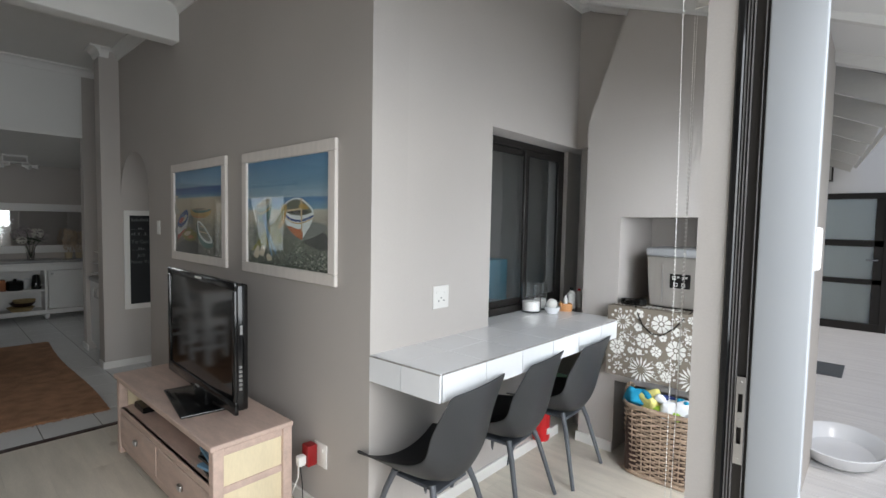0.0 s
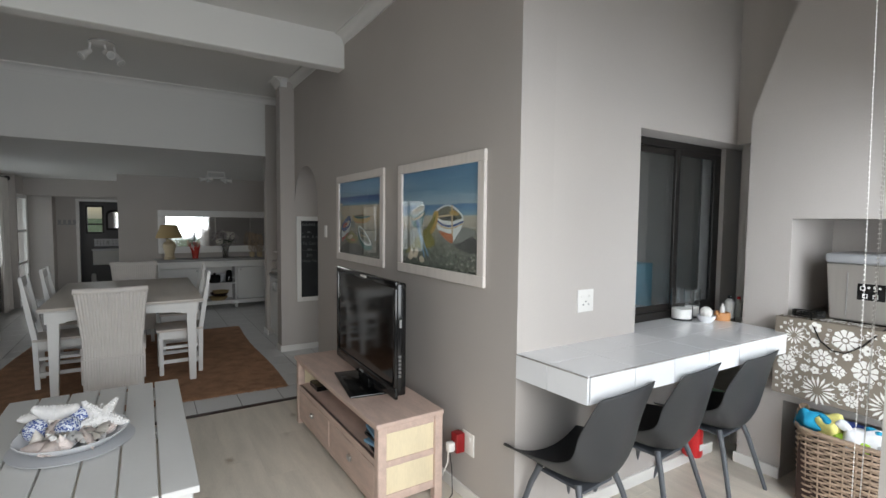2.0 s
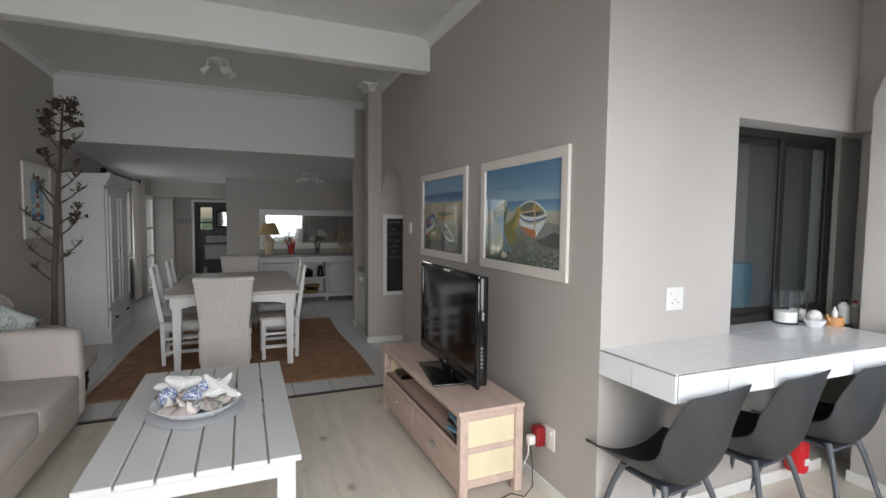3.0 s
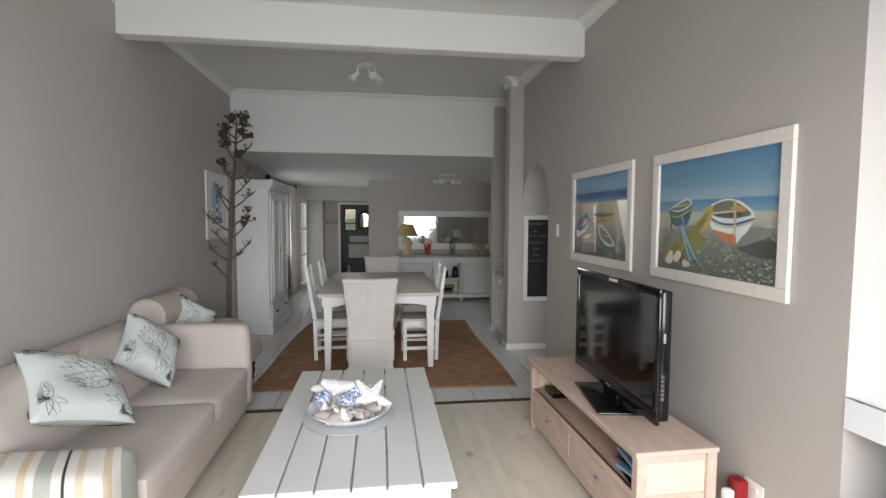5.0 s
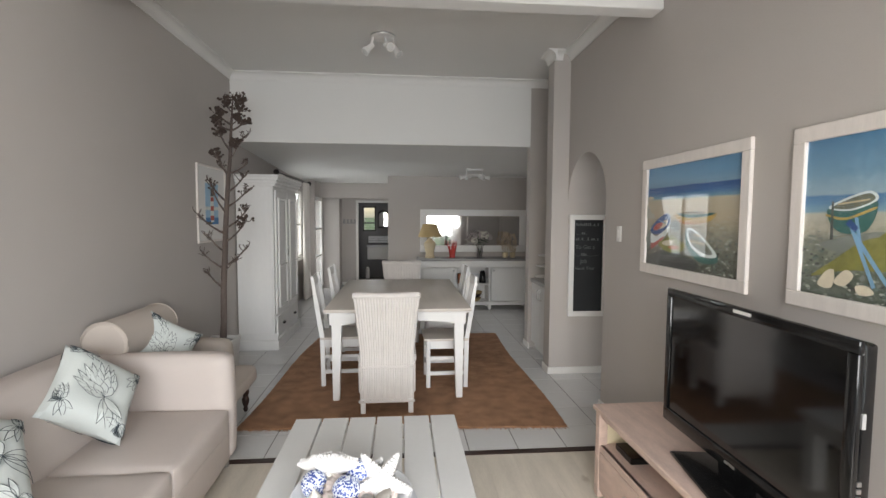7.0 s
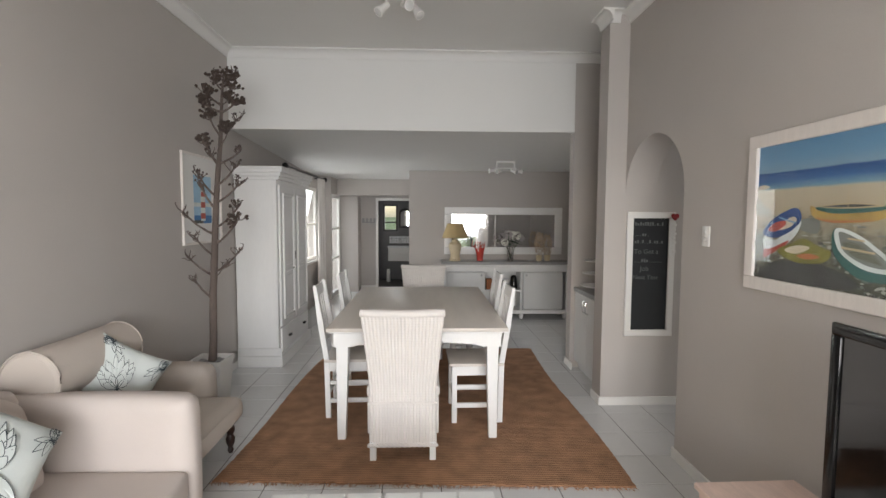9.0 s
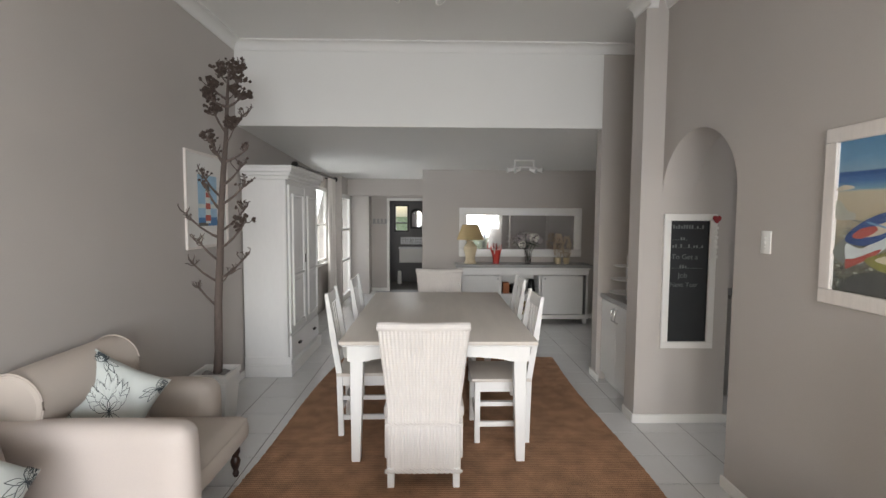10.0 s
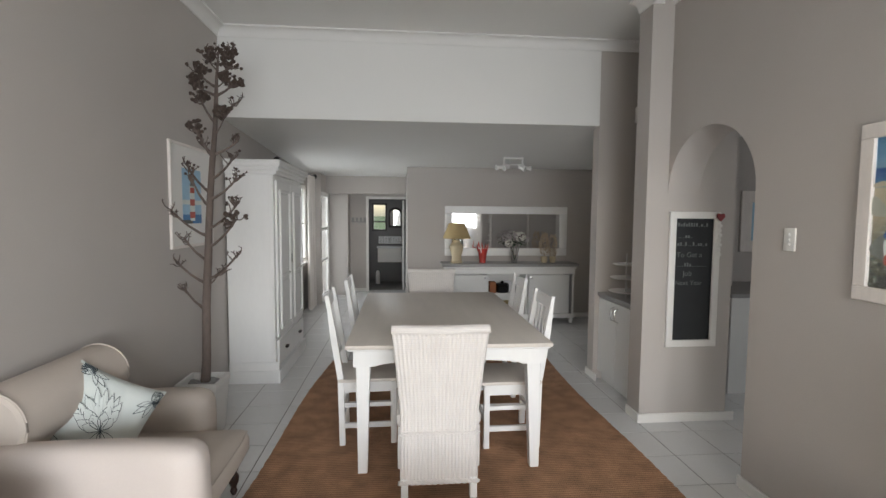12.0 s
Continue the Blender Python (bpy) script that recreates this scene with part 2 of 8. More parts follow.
def lathe(profile, sides=24, at=(0, 0, 0), close=False):
    bm = add_lathe(bmesh.new(), profile, sides, at, close)
    bmesh.ops.recalc_face_normals(bm, faces=bm.faces[:])
    return bm


def prism(pts, axis, a, b, bevel=0.0):
    """A polygon given by 2D points, drawn out along an axis from a to b. x: points are (y, z); y: (x, z); z: (x, y)."""
    bm = bmesh.new()

    def at(p, d):
        return {"x": (d, p[0], p[1]), "y": (p[0], d, p[1]), "z": (p[0], p[1], d)}[axis]

    lo, hi = [bm.verts.new(at(p, a)) for p in pts], [bm.verts.new(at(p, b)) for p in pts]
    bm.faces.new(lo)
    bm.faces.new(hi[::-1])
    for i in range(len(pts)):
        j = (i + 1) % len(pts)
        bm.faces.new((lo[i], hi[i], hi[j], lo[j]))
    bmesh.ops.recalc_face_normals(bm, faces=bm.faces[:])
    if bevel:
        bmesh.ops.bevel(bm, geom=bm.edges[:], offset=bevel, segments=1, affect="EDGES")
    return bm


def pillow(w, h, d, n=14, puff=1.0, pinch=0.12, seed=0):
    """A stuffed rectangle in the xz plane, w wide, h high, d thick, with pulled-out corners."""
    bm = bmesh.new()
    rnd = random.Random(seed)
    off = Vector((rnd.random() * 9, rnd.random() * 9, 0))
    grid = {}
    for s in (1, -1):
        for i in range(n + 1):
            for j in range(n + 1):
                u, v = 2 * i / n - 1, 2 * j / n - 1
                edge = i in (0, n) or j in (0, n)
                if edge and s < 0:
                    grid[s, i, j] = grid[1, i, j]
                    continue
                px = u * (1 - pinch * (1 - v * v) * abs(u) ** 3 * 0.6) * w / 2
                pz = v * (1 - pinch * (1 - u * u) * abs(v) ** 3 * 0.6) * h / 2
                t = ((1 - u ** 4) * (1 - v ** 4)) ** 0.55 * d / 2 * puff
                t *= 1 + 0.22 * noise.noise(Vector((u * 1.4, v * 1.4, s)) + off)
                grid[s, i, j] = bm.verts.new((px, s * t, pz))
    for s in (1, -1):
        for i in range(n):
            for j in range(n):
                q = [grid[s, i, j], grid[s, i + 1, j], grid[s, i + 1, j + 1], grid[s, i, j + 1]]
                try:
                    bm.faces.new(q if s < 0 else q[::-1])
                except ValueError:
                    pass
    bmesh.ops.recalc_face_normals(bm, faces=bm.faces[:])
    return bm


def struct(name, bm, material, label="", smooth=35):
    return part(name, bm, material, None, label, smooth, "structure")


# ---- the plan ----
XL, XR, YW, YB = -2.25, 1.32, 2.80, 7.81   # left wall, right wall, counter wall, bulkhead wall
ZC, ZLOW = 3.19, 2.42                       # high and low ceilings
ARCH0, ARCH1, ARCHZ = 5.925, 6.81, 1.74
YE = 10.60

struct("floor_laminate", boxes((XL - 0.2, 1.6, 0.9, 5.22, -0.1, -0.003), (1.6, 4.05, 1.45, 5.22, -0.1, -0.003)), LAMINATE, "pale oak laminate floor of the sitting area")
struct("floor_tiles", boxes((XL - 0.2, 5.0, 5.27, 15.2, -0.1, -0.004)), GROUT, "white tiled floor of the dining area")
struct("threshold_strip", boxes((XL, XR, 5.22, 5.27, -0.05, 0.006), bevel=0.002), DARKWOOD, "dark strip between laminate and tiles")
struct("wall_west", boxes((XL - 0.2, XL, 1.2, 9.7, 0, 3.6), (XL - 0.2, XL, 9.7, 11.6, 0, 0.8), (XL - 0.2, XL, 9.7, 11.6, 2.05, 2.6), (XL - 0.2, XL, 11.6, 11.85, 0, 2.6)), WALL)
struct("wall_corridor_west", boxes((XL - 0.2, -2.05, 11.85, 11.9, 0, 2.6), (XL - 0.2, -2.05, 12.8, 13.4, 0, 2.6), (XL - 0.2, -2.05, 11.9, 12.8, 1.98, 2.6)), WALL)
arc = [(ARCH0 + (ARCH1 - ARCH0) * (0.5 - 0.5 * math.cos(a * math.pi / 24)), ARCHZ + 0.425 * math.sin(a * math.pi / 24)) for a in range(25)]
struct("wall_east", prism([(YW, 0), (ARCH0, 0), (ARCH0, ARCHZ - 0.001)] + arc[1:-1] + [(ARCH1 - 0.0005, ARCHZ), (ARCH1 - 0.0005, 3.6), (YW, 3.6)], "x", XR, XR + 0.22), WALL)
barrel = [(ARCH0, 3.6), (ARCH0, ARCHZ)] + arc[1:-1] + [(ARCH1 - 0.002, ARCHZ), (ARCH1 - 0.002, 3.6)]
struct("arch_barrel", prism(barrel, "x", XR + 0.22, 1.57), WALL, "plastered barrel of the archway")
struct("wall_chalkboard", boxes((1.155, 1.85, ARCH1, 7.0, 0, 3.6)), WALL)
struct("wall_niche", boxes((1.80, 1.90, 7.05, YB, 0, 3.6)), WALL)
struct("wall_bulkhead_end", boxes((1.20, 2.6, YB, 7.95, 0, 3.6)), WALL)
struct("bulkhead", boxes((XL, 1.199, YB, 7.95, ZLOW, 3.6)), WHITE, "white painted bulkhead over the dining end")
struct("ceiling_high", prism([(2.75, ZC), (YB, ZC), (YB, 3.6), (0.6, 3.6), (0.6, 2.38)], "x", XL, 1.80), WHITE)
struct("ceiling_fireplace_bay", prism([(2.75, ZC), (YW, ZC), (YW, 3.6), (0.6, 3.6), (0.6, 2.38)], "x", 1.80, 4.2), WHITE)
struct("ceiling_low", prism([(7.95, ZLOW), (YE, 2.29), (15.3, 2.29), (15.3, 2.6), (7.95, 2.6)], "x", XL, 3.0), WHITE)
struct("ceiling_beam", boxes((XL, XR, 5.14, 5.28, 2.895, 3.3), bevel=0.006), WHITE, "white painted ceiling beam")
struct("wall_mirror", boxes((-0.57, 2.6, YE, YE + 0.14, 0, 2.45), (-0.57, -0.43, YE + 0.14, 13.28, 0, 2.45)), WALL)
struct("wall_dining_east", boxes((2.46, 2.6, 7.95, YE, 0, 2.5)), WALL)
struct("wall_corridor_bulkhead", boxes((-2.05, -0.57, 12.45, 12.55, 1.97, 2.35)), WALL)
struct("wall_bathroom", boxes((-2.05, -1.33, 13.28, 13.4, 0, 2.35), (-1.33, -0.57, 13.28, 13.4, 1.9, 2.35), (-2.05, -1.70, 12.85, 13.28, 0, 1.97)), WALL)
struct("bathroom_shell", boxes((-2.4, 0.3, 14.75, 14.9, 0, 1.2), (-2.4, -1.35, 14.75, 14.9, 1.2, 1.85), (-1.0, 0.3, 14.75, 14.9, 1.2, 1.85), (-2.4, 0.3, 14.75, 14.9, 1.85, 2.4), (-2.5, -2.4, 13.4, 14.9, 0, 2.4), (0.3, 0.4, 13.4, 14.9, 0, 2.4)), DARKWALL)

# counter wall with the serving window, chimney breast and the bay round it
struct("wall_counter", boxes((XR + 0.22, 2.22, YW, 3.10, 0, 3.6), (2.22, 3.6, YW, 3.10, 2.12, 3.6), (2.22, 2.97, YW, 3.10, 0, 0.812), (3.38, 3.6, 2.93, 3.10, 0.812, 2.12)), WALL)
struct("wall_bay_east", boxes((3.27, 3.5, 1.5, YW, 2.12, 3.6), (3.35, 3.5, 2.63, YW, 0, 2.12)), WALL)
struct("wall_patio", boxes((1.55, 1.8, 1.43, 1.51, 0, 3.2), (3.0, 3.95, 1.43, 1.51, 0, 3.2), (1.8, 3.0, 1.43, 1.51, 2.12, 3.2), (1.76, 1.8, 1.36, 1.43, 0, 3.2), (3.0, 3.95, 1.36, 1.43, 0, 3.2), (1.8, 3.0, 1.36, 1.43, 2.12, 3.2), (XL - 0.2, XL + 0.15, 1.22, 1.5, 0, 3.2), (XL + 0.15, 1.55, 1.22, 1.5, 2.25, 3.2)), WALL)
b = boxes((3.1, 4.0, 2.377, 2.63, 0, 2.26), (3.1, 4.0, 1.5, 1.68, 0, 2.26), (3.1, 4.0, 1.68, 2.377, 1.61, 2.26), (3.1, 4.0, 1.68, 2.377, 0.50, 0.93), (3.7, 4.0, 1.68, 2.377, 0, 1.61))
struct("chimney_breast", b, WALL)
struct("chimney_hood", prism([(2.63, 2.26), (2.35, 3.05), (2.35, 3.5), (1.5, 3.5), (1.5, 2.26)], "x", 3.1, 4.0), WALL)

# kitchen
struct("kitchen_shell", boxes((4.4, 4.55, 2.9, 8.4, 0, 2.6), (1.9, 4.4, 8.15, 8.3, 0, 2.6), (1.54, 4.4, 2.95, 8.3, 2.45, 2.6)), WALL)


def kitchen_unit(x0, x1, y0, y1, z1, m, label):
    t = thing("kitchen_cabinet", (x0 + x1) / 2, (y0 + y1) / 2, 0, 0, label, "kitchen cabinet")
    w, d = (x1 - x0) / 2, (y1 - y0) / 2
    part("body", boxes((-w, w, -d, d, 0.0, z1 - 0.035), bevel=0.003), m, t)
    part("top", boxes((-w - 0.01, w + 0.01, -d - 0.015, d, z1 - 0.035, z1), bevel=0.004), GREYTOP, t)
    return t


kitchen_unit(2.24, 3.3, 7.32, 8.1, 0.90, GREYPAINT, "pale grey kitchen base cabinet with grey top")

# skirting
sk = [(XR - 0.015, XR, YW - 0.015, 5.94, 0, 0.07), (XR, 3.1, YW - 0.015, YW, 0, 0.07), (1.14, 1.915, 6.795, 6.81, 0, 0.07), (1.14, 1.155, 6.81, 7.0, 0, 0.07),
      (3.085, 3.1, 2.377, 2.645, 0, 0.07), (1.185, 1.20, 7.72, 7.965, 0, 0.07), (XL, XL + 0.015, 1.5, 9.9, 0, 0.07), (-0.57, 2.46, YE - 0.015, YE, 0, 0.07), (-2.05, -1.36, 13.265, 13.28, 0, 0.07)]
struct("baseboard", boxes(*sk, bevel=0.003), TRIM, "white painted skirting board")


# ---- counter bay ----
def soft_box(x0, x1, y0, y1, z0, z1, r=0.04, cuts=6, sag=0.0, seed=0, puff=0.0):
    """A padded block: a subdivided box with rounded edges and slightly uneven faces."""
    bm = bmesh.new()
    bmesh.ops.create_cube(bm, size=2)
    bmesh.ops.subdivide_edges(bm, edges=bm.edges[:], cuts=cuts, use_grid_fill=True)
    c, h = Vector(((x0 + x1) / 2, (y0 + y1) / 2, (z0 + z1) / 2)), Vector(((x1 - x0) / 2, (y1 - y0) / 2, (z1 - z0) / 2))
    r = min(r, h.x, h.y, h.z)
    for v in bm.verts:
        u = v.co.copy()
        q = Vector([math.copysign(abs(a) ** 0.7, a) for a in u])
        p = Vector((q.x * h.x, q.y * h.y, q.z * h.z))
        core = Vector([max(-h[i] + r, min(h[i] - r, p[i])) for i in range(3)])
        d = p - core
        if d.length > 1e-6:
            p = core + d.normalized() * r
        if puff:
            p += Vector((q.x * (1 - q.y ** 2) * (1 - q.z ** 2), q.y * (1 - q.x ** 2) * (1 - q.z ** 2), q.z * (1 - q.x ** 2) * (1 - q.y ** 2))) * puff
        p.z += sag * noise.noise((p + c) * 3.0 + Vector((seed, 0, 0)))
        v.co = p + c
    return bm


OLDGROUT = mat("dark_chipped_grout", srgb(150, 147, 143), 0.9, 0.6, 40, 90, 0.4)


def bar_counter():
    t = thing("bar_counter", 0, 0, 0, 0, "white tiled breakfast counter below the serving window", "counter")
    pts = [(XR + 0.003, YW), (1.347, 2.387), (3.06, 2.345), (3.098, 2.6), (3.098, YW), (3.35, YW), (3.35, 3.1), (2.222, 3.1), (2.222, YW)]
    part("top", prism(pts, "z", 0.815, 0.927), GROUT, t, "grey-jointed core of the counter")
    front = lambda x: 2.387 - 0.042 * (x - 1.347) / 1.713
    side = lambda y: 1.348 - (y - 2.387) * 0.058
    xs = [1.357 + i * 0.285 for i in range(7)]
    for i in range(6):
        a, c = xs[i] + 0.002, xs[i + 1] - 0.002
        for y0a, y0c, y1 in ((front(a), front(c), 2.598), (2.602, 2.602, YW)):
            left = side if i == 0 else (lambda y: a)
            part("tile", prism([(left(y0a), y0a), (c, y0c), (c, y1), (left(y1), y1)], "z", 0.925, 0.935), COUNTERTILE, t)
        part("tile", prism([(a, front(a) - 0.009), (c, front(c) - 0.009), (c, front(c)), (a, front(a))], "z", 0.815, 0.929), COUNTERTILE, t)
        part("grout_line", prism([(a, front(a) - 0.0102), (c + 0.004, front(c) - 0.0102), (c + 0.004, front(c) - 0.001), (a, front(a) - 0.001)], "z", 0.929, 0.9338), OLDGROUT, t, "dark chipped grout")
    for y0, y1 in ((2.379, 2.598), (2.602, YW - 0.002)):
        part("tile", prism([(side(y1) + 0.002, y1), (side(y0) + 0.002, y0), (side(y0) - 0.008, y0), (side(y1) - 0.008, y1)], "z", 0.815, 0.929), COUNTERTILE, t)
    part("grout_line", prism([(side(YW) + 0.001, YW - 0.003), (side(2.379), 2.379), (side(2.379) - 0.0092, 2.378), (side(YW) - 0.0092, YW - 0.003)], "z", 0.929, 0.9338), OLDGROUT, t, "dark chipped grout")
    for i in range(3):
        a = 2.226 + i * 0.373
        part("tile", boxes((a, a + 0.370, YW + 0.003, 2.958, 0.925, 0.935)), COUNTERTILE, t)
    return t


bar_counter()


def serving_window():
    t = tagged(thing("window_1", 2.25, 3.01, 0.935), kind="structure")
    w, h, d = 1.13, 1.185, 0.05
    part("window_frame", boxes((0, w, -d, 0, 0, 0.05), (0, w, -d, 0, h - 0.05, h), (0, 0.045, -d, 0, 0.05, h - 0.05), (w - 0.045, w, -d, 0, 0.05, h - 0.05), bevel=0.003), DARKFRAME, t, "dark bronze aluminium frame")
    for x0, x1, y in ((0.045, 0.66, -0.028), (0.575, w - 0.045, -0.052)):
        part("sash", boxes((x0, x0 + 0.04, y, y + 0.022, 0.05, h - 0.05), (x1 - 0.04, x1, y, y + 0.022, 0.05, h - 0.05), (x0 + 0.04, x1 - 0.04, y, y + 0.022, 0.05, 0.09), (x0 + 0.04, x1 - 0.04, y, y + 0.022, h - 0.09, h - 0.05), bevel=0.002), DARKFRAME, t)
        g = part("pane", boxes((x0 + 0.04, x1 - 0.04, y + 0.009, y + 0.014, 0.09, h - 0.09)), DARKGLASS, t, "slightly reflecting window pane")
        g.visible_shadow = False
    return t


serving_window()
# Unseen panel in an assumed opening, added for the bay's light.
bw_ = tagged(thing("window_4", 1.8, 1.43, 0.02, 0, "assumed dark framed fixed glass panel to the patio, out of view"), kind="structure")
part("window_frame", boxes((0, 0.05, -0.04, 0, 0, 2.1), (1.15, 1.2, -0.04, 0, 0, 2.1), (0.05, 1.15, -0.04, 0, 0, 0.06), (0.05, 1.15, -0.04, 0, 2.04, 2.1), bevel=0.003), DARKFRAME, bw_)
part("pane", boxes((0.05, 1.15, -0.023, -0.018, 0.06, 2.04)), CLEAR, bw_).visible_shadow = False


def bar_chair():
    t = thing("bar_chair", 0, 0, 0, 0, "dark grey moulded shell chair at the tiled counter", "chair", "chairs at the tiled counter")
    nu, nv = 16, 18
    prof = [(0.312, 0.448), (0.285, 0.436), (0.19, 0.398), (0.05, 0.375), (-0.08, 0.382), (-0.16, 0.412), (-0.205, 0.485), (-0.23, 0.59), (-0.25, 0.70), (-0.264, 0.80), (-0.272, 0.86)]
    wid = [0.19, 0.225, 0.238, 0.243, 0.245, 0.245, 0.243, 0.24, 0.236, 0.228, 0.21]
    lift = [0.006, 0.030, 0.088, 0.128, 0.15, 0.16, 0.13, 0.075, 0.03, 0.0, 0.0]
    fwd = [0, 0, 0, 0, 0.0, 0.02, 0.045, 0.065, 0.055, 0.035, 0.015]

    def at(arr, s):
        s *= len(arr) - 1
        i = min(int(s), len(arr) - 2)
        f = s - i
        return arr[i] * (1 - f) + arr[i + 1] * f

    bm = bmesh.new()
    g = []
    for i in range(nv + 1):
        s = i / nv
        y, z = at([p[0] for p in prof], s), at([p[1] for p in prof], s)
        row = []
        for j in range(nu + 1):
            u = 2 * j / nu - 1
            k = abs(u) ** 2.1
            row.append(bm.verts.new((u * at(wid, s), y + at(fwd, s) * k, z + at(lift, s) * k)))
        g.append(row)
    for i in range(nv):
        for j in range(nu):
            bm.faces.new((g[i][j], g[i][j + 1], g[i + 1][j + 1], g[i + 1][j]))
    bmesh.ops.recalc_face_normals(bm, faces=bm.faces[:])
    shell = part("shell", bm, CHAIRGREY, t, "dark grey moulded plastic seat and back", smooth=80)
    so = shell.modifiers.new("thick", "SOLIDIFY")
    so.thickness, so.offset = 0.008, 0
    bv = shell.modifiers.new("round", "SUBSURF")
    bv.levels = bv.render_levels = 1
    for sx in (-1, 1):
        for y0, y1 in ((0.12, 0.235), (-0.10, -0.22)):
            part("leg", tube([(sx * 0.13, y0, 0.405), (sx * 0.155, y0 + (y1 - y0) * 0.3, 0.31), (sx * 0.215, y1, 0.0)], [0.016, 0.014, 0.011], 12), CHAIRLEG, t)
    part("seat_frame", boxes((-0.11, 0.11, -0.12, 0.14, 0.358, 0.372), bevel=0.006), CHAIRLEG, t)
    return t


bc = bar_chair()
bc.matrix_world = pose(1.535, 2.59, 0, 0, 0, 5)
copy_thing(bc, pose(2.13, 2.60, 0, 0, 0, 5))
copy_thing(bc, pose(2.67, 2.57, 0, 0, 0, 3))

# ---- television corner ----
def tv_stand():
    t = thing("tv_stand", 0.99, 4.01, 0, 1.0, "pinkish limed wooden bench with two drawers and open shelf", "tv stand")
    w, l, h = 0.2, 0.735, 0.52
    part("top", boxes((-w - 0.015, w + 0.0, -l - 0.012, l + 0.012, h - 0.025, h), bevel=0.004), PALEWOOD, t)
    for sx in (-1, 1):
        for sy in (-1, 1):
            part("leg", boxes((sx * w - (0.05 if sx > 0 else 0), sx * w + (0.05 if sx < 0 else 0), sy * l - (0.05 if sy > 0 else 0), sy * l + (0.05 if sy < 0 else 0), 0, h - 0.025), bevel=0.004), PALEWOOD, t)
    for sy in (-1, 1):
        y0, y1 = (sy * l - 0.035 if sy > 0 else -l + 0.012), (l - 0.012 if sy > 0 else -l + 0.035)
        for z0, z1 in ((0.07, 0.115), (0.265, 0.30), (0.45, h - 0.025)):
            part("end_rail", boxes((-w + 0.05, w - 0.05, y0, y1, z0, z1), bevel=0.003), PALEWOOD, t)
        part("end_panel", boxes((-w + 0.05, w - 0.05, y0 + 0.008, y1 - 0.008, 0.115, 0.265), (-w + 0.05, w - 0.05, y0 + 0.008, y1 - 0.008, 0.30, 0.45)), YELLOWWOOD, t, "pale yellow wood infill panel")
    part("shelf", boxes((-w + 0.012, w - 0.02, -l + 0.035, l - 0.035, 0.285, 0.305), bevel=0.002), PALEWOOD, t)
    part("back_panel", boxes((w - 0.02, w - 0.008, -l + 0.05, l - 0.05, 0.06, h - 0.025)), PALEWOOD, t)
    part("bottom_panel", boxes((-w + 0.02, w - 0.02, -l + 0.035, l - 0.035, 0.06, 0.075)), PALEWOOD, t)
    part("front_rail", boxes((-w + 0.006, -w + 0.03, -l + 0.05, l - 0.05, 0.045, 0.085), (-w + 0.006, -w + 0.03, -l + 0.05, l - 0.05, 0.27, 0.305), (-w + 0.006, -w + 0.03, -l + 0.05, l - 0.05, 0.465, h - 0.025), (-w + 0.006, -w + 0.03, -0.02, 0.02, 0.085, 0.27), bevel=0.002), PALEWOOD, t)
    for y0, y1 in ((-l + 0.053, -0.023), (0.023, l - 0.053)):
        d = part("drawer", boxes((-w + 0.002, -w + 0.022, y0, y1, 0.088, 0.267), bevel=0.004), PALEWOOD, t)
        c = (y0 + y1) / 2
        part("drawer_pull", boxes((-w - 0.016, -w + 0.002, c - 0.022, c + 0.022, 0.165, 0.195), bevel=0.006, seg=2), STEEL, d, "small dull metal pull")
    return t


tv_stand()


def television():
    t = thing("television", 0.99, 3.90, 0.52, -1.7, "black flat-screen television standing on the limed bench", "television")
    w, h = 0.515, 0.66
    foot = boxes((-0.15, 0.14, -0.25, 0.25, 0.0, 0.014), bevel=0.006, seg=2)
    foot.transform(pose(0, 0, 0, 0, 0, -7))
    part("foot", foot, BLACKGLOSS, t)
    part("neck", boxes((-0.01, 0.035, -0.09, 0.09, 0.014, 0.12), bevel=0.008, seg=2), BLACKGLOSS, t)
    z0 = 0.06
    part("bezel", boxes((-0.02, 0.0, -w, w, z0, z0 + 0.065), (-0.02, 0.0, -w, w, z0 + h - 0.04, z0 + h), (-0.02, 0.0, -w, -w + 0.038, z0 + 0.065, z0 + h - 0.04), (-0.02, 0.0, w - 0.038, w, z0 + 0.065, z0 + h - 0.04), bevel=0.005, seg=2), BLACKGLOSS, t)
    part("screen", boxes((-0.012, -0.004, -w + 0.036, w - 0.036, z0 + 0.063, z0 + h - 0.038)), SCREEN, t, "dark reflecting screen")
    part("housing", boxes((0.0, 0.055, -w + 0.012, w - 0.012, z0 + 0.012, z0 + h - 0.012), (0.055, 0.085, -w + 0.15, w - 0.15, z0 + 0.06, z0 + h - 0.14), bevel=0.012, seg=2), BLACKGLOSS, t)
    part("badge", boxes((-0.0225, -0.02, -0.03, 0.03, z0 + 0.02, z0 + 0.03)), STEEL, t)
    part("sticker", boxes((-0.0215, -0.02, -0.08, 0.02, z0 + h - 0.025, z0 + h - 0.012)), TRIM, t)
    part("side_buttons", boxes(*[(0.006, 0.02, -w + 0.006, -w + 0.0135, z0 + 0.12 + i * 0.022, z0 + 0.133 + i * 0.022) for i in range(6)]), STEEL, t)
    part("port_cover", boxes((0.01, 0.022, -w + 0.0065, -w + 0.0135, z0 + 0.40, z0 + 0.445)), GREYTOP, t)
    return t


television()

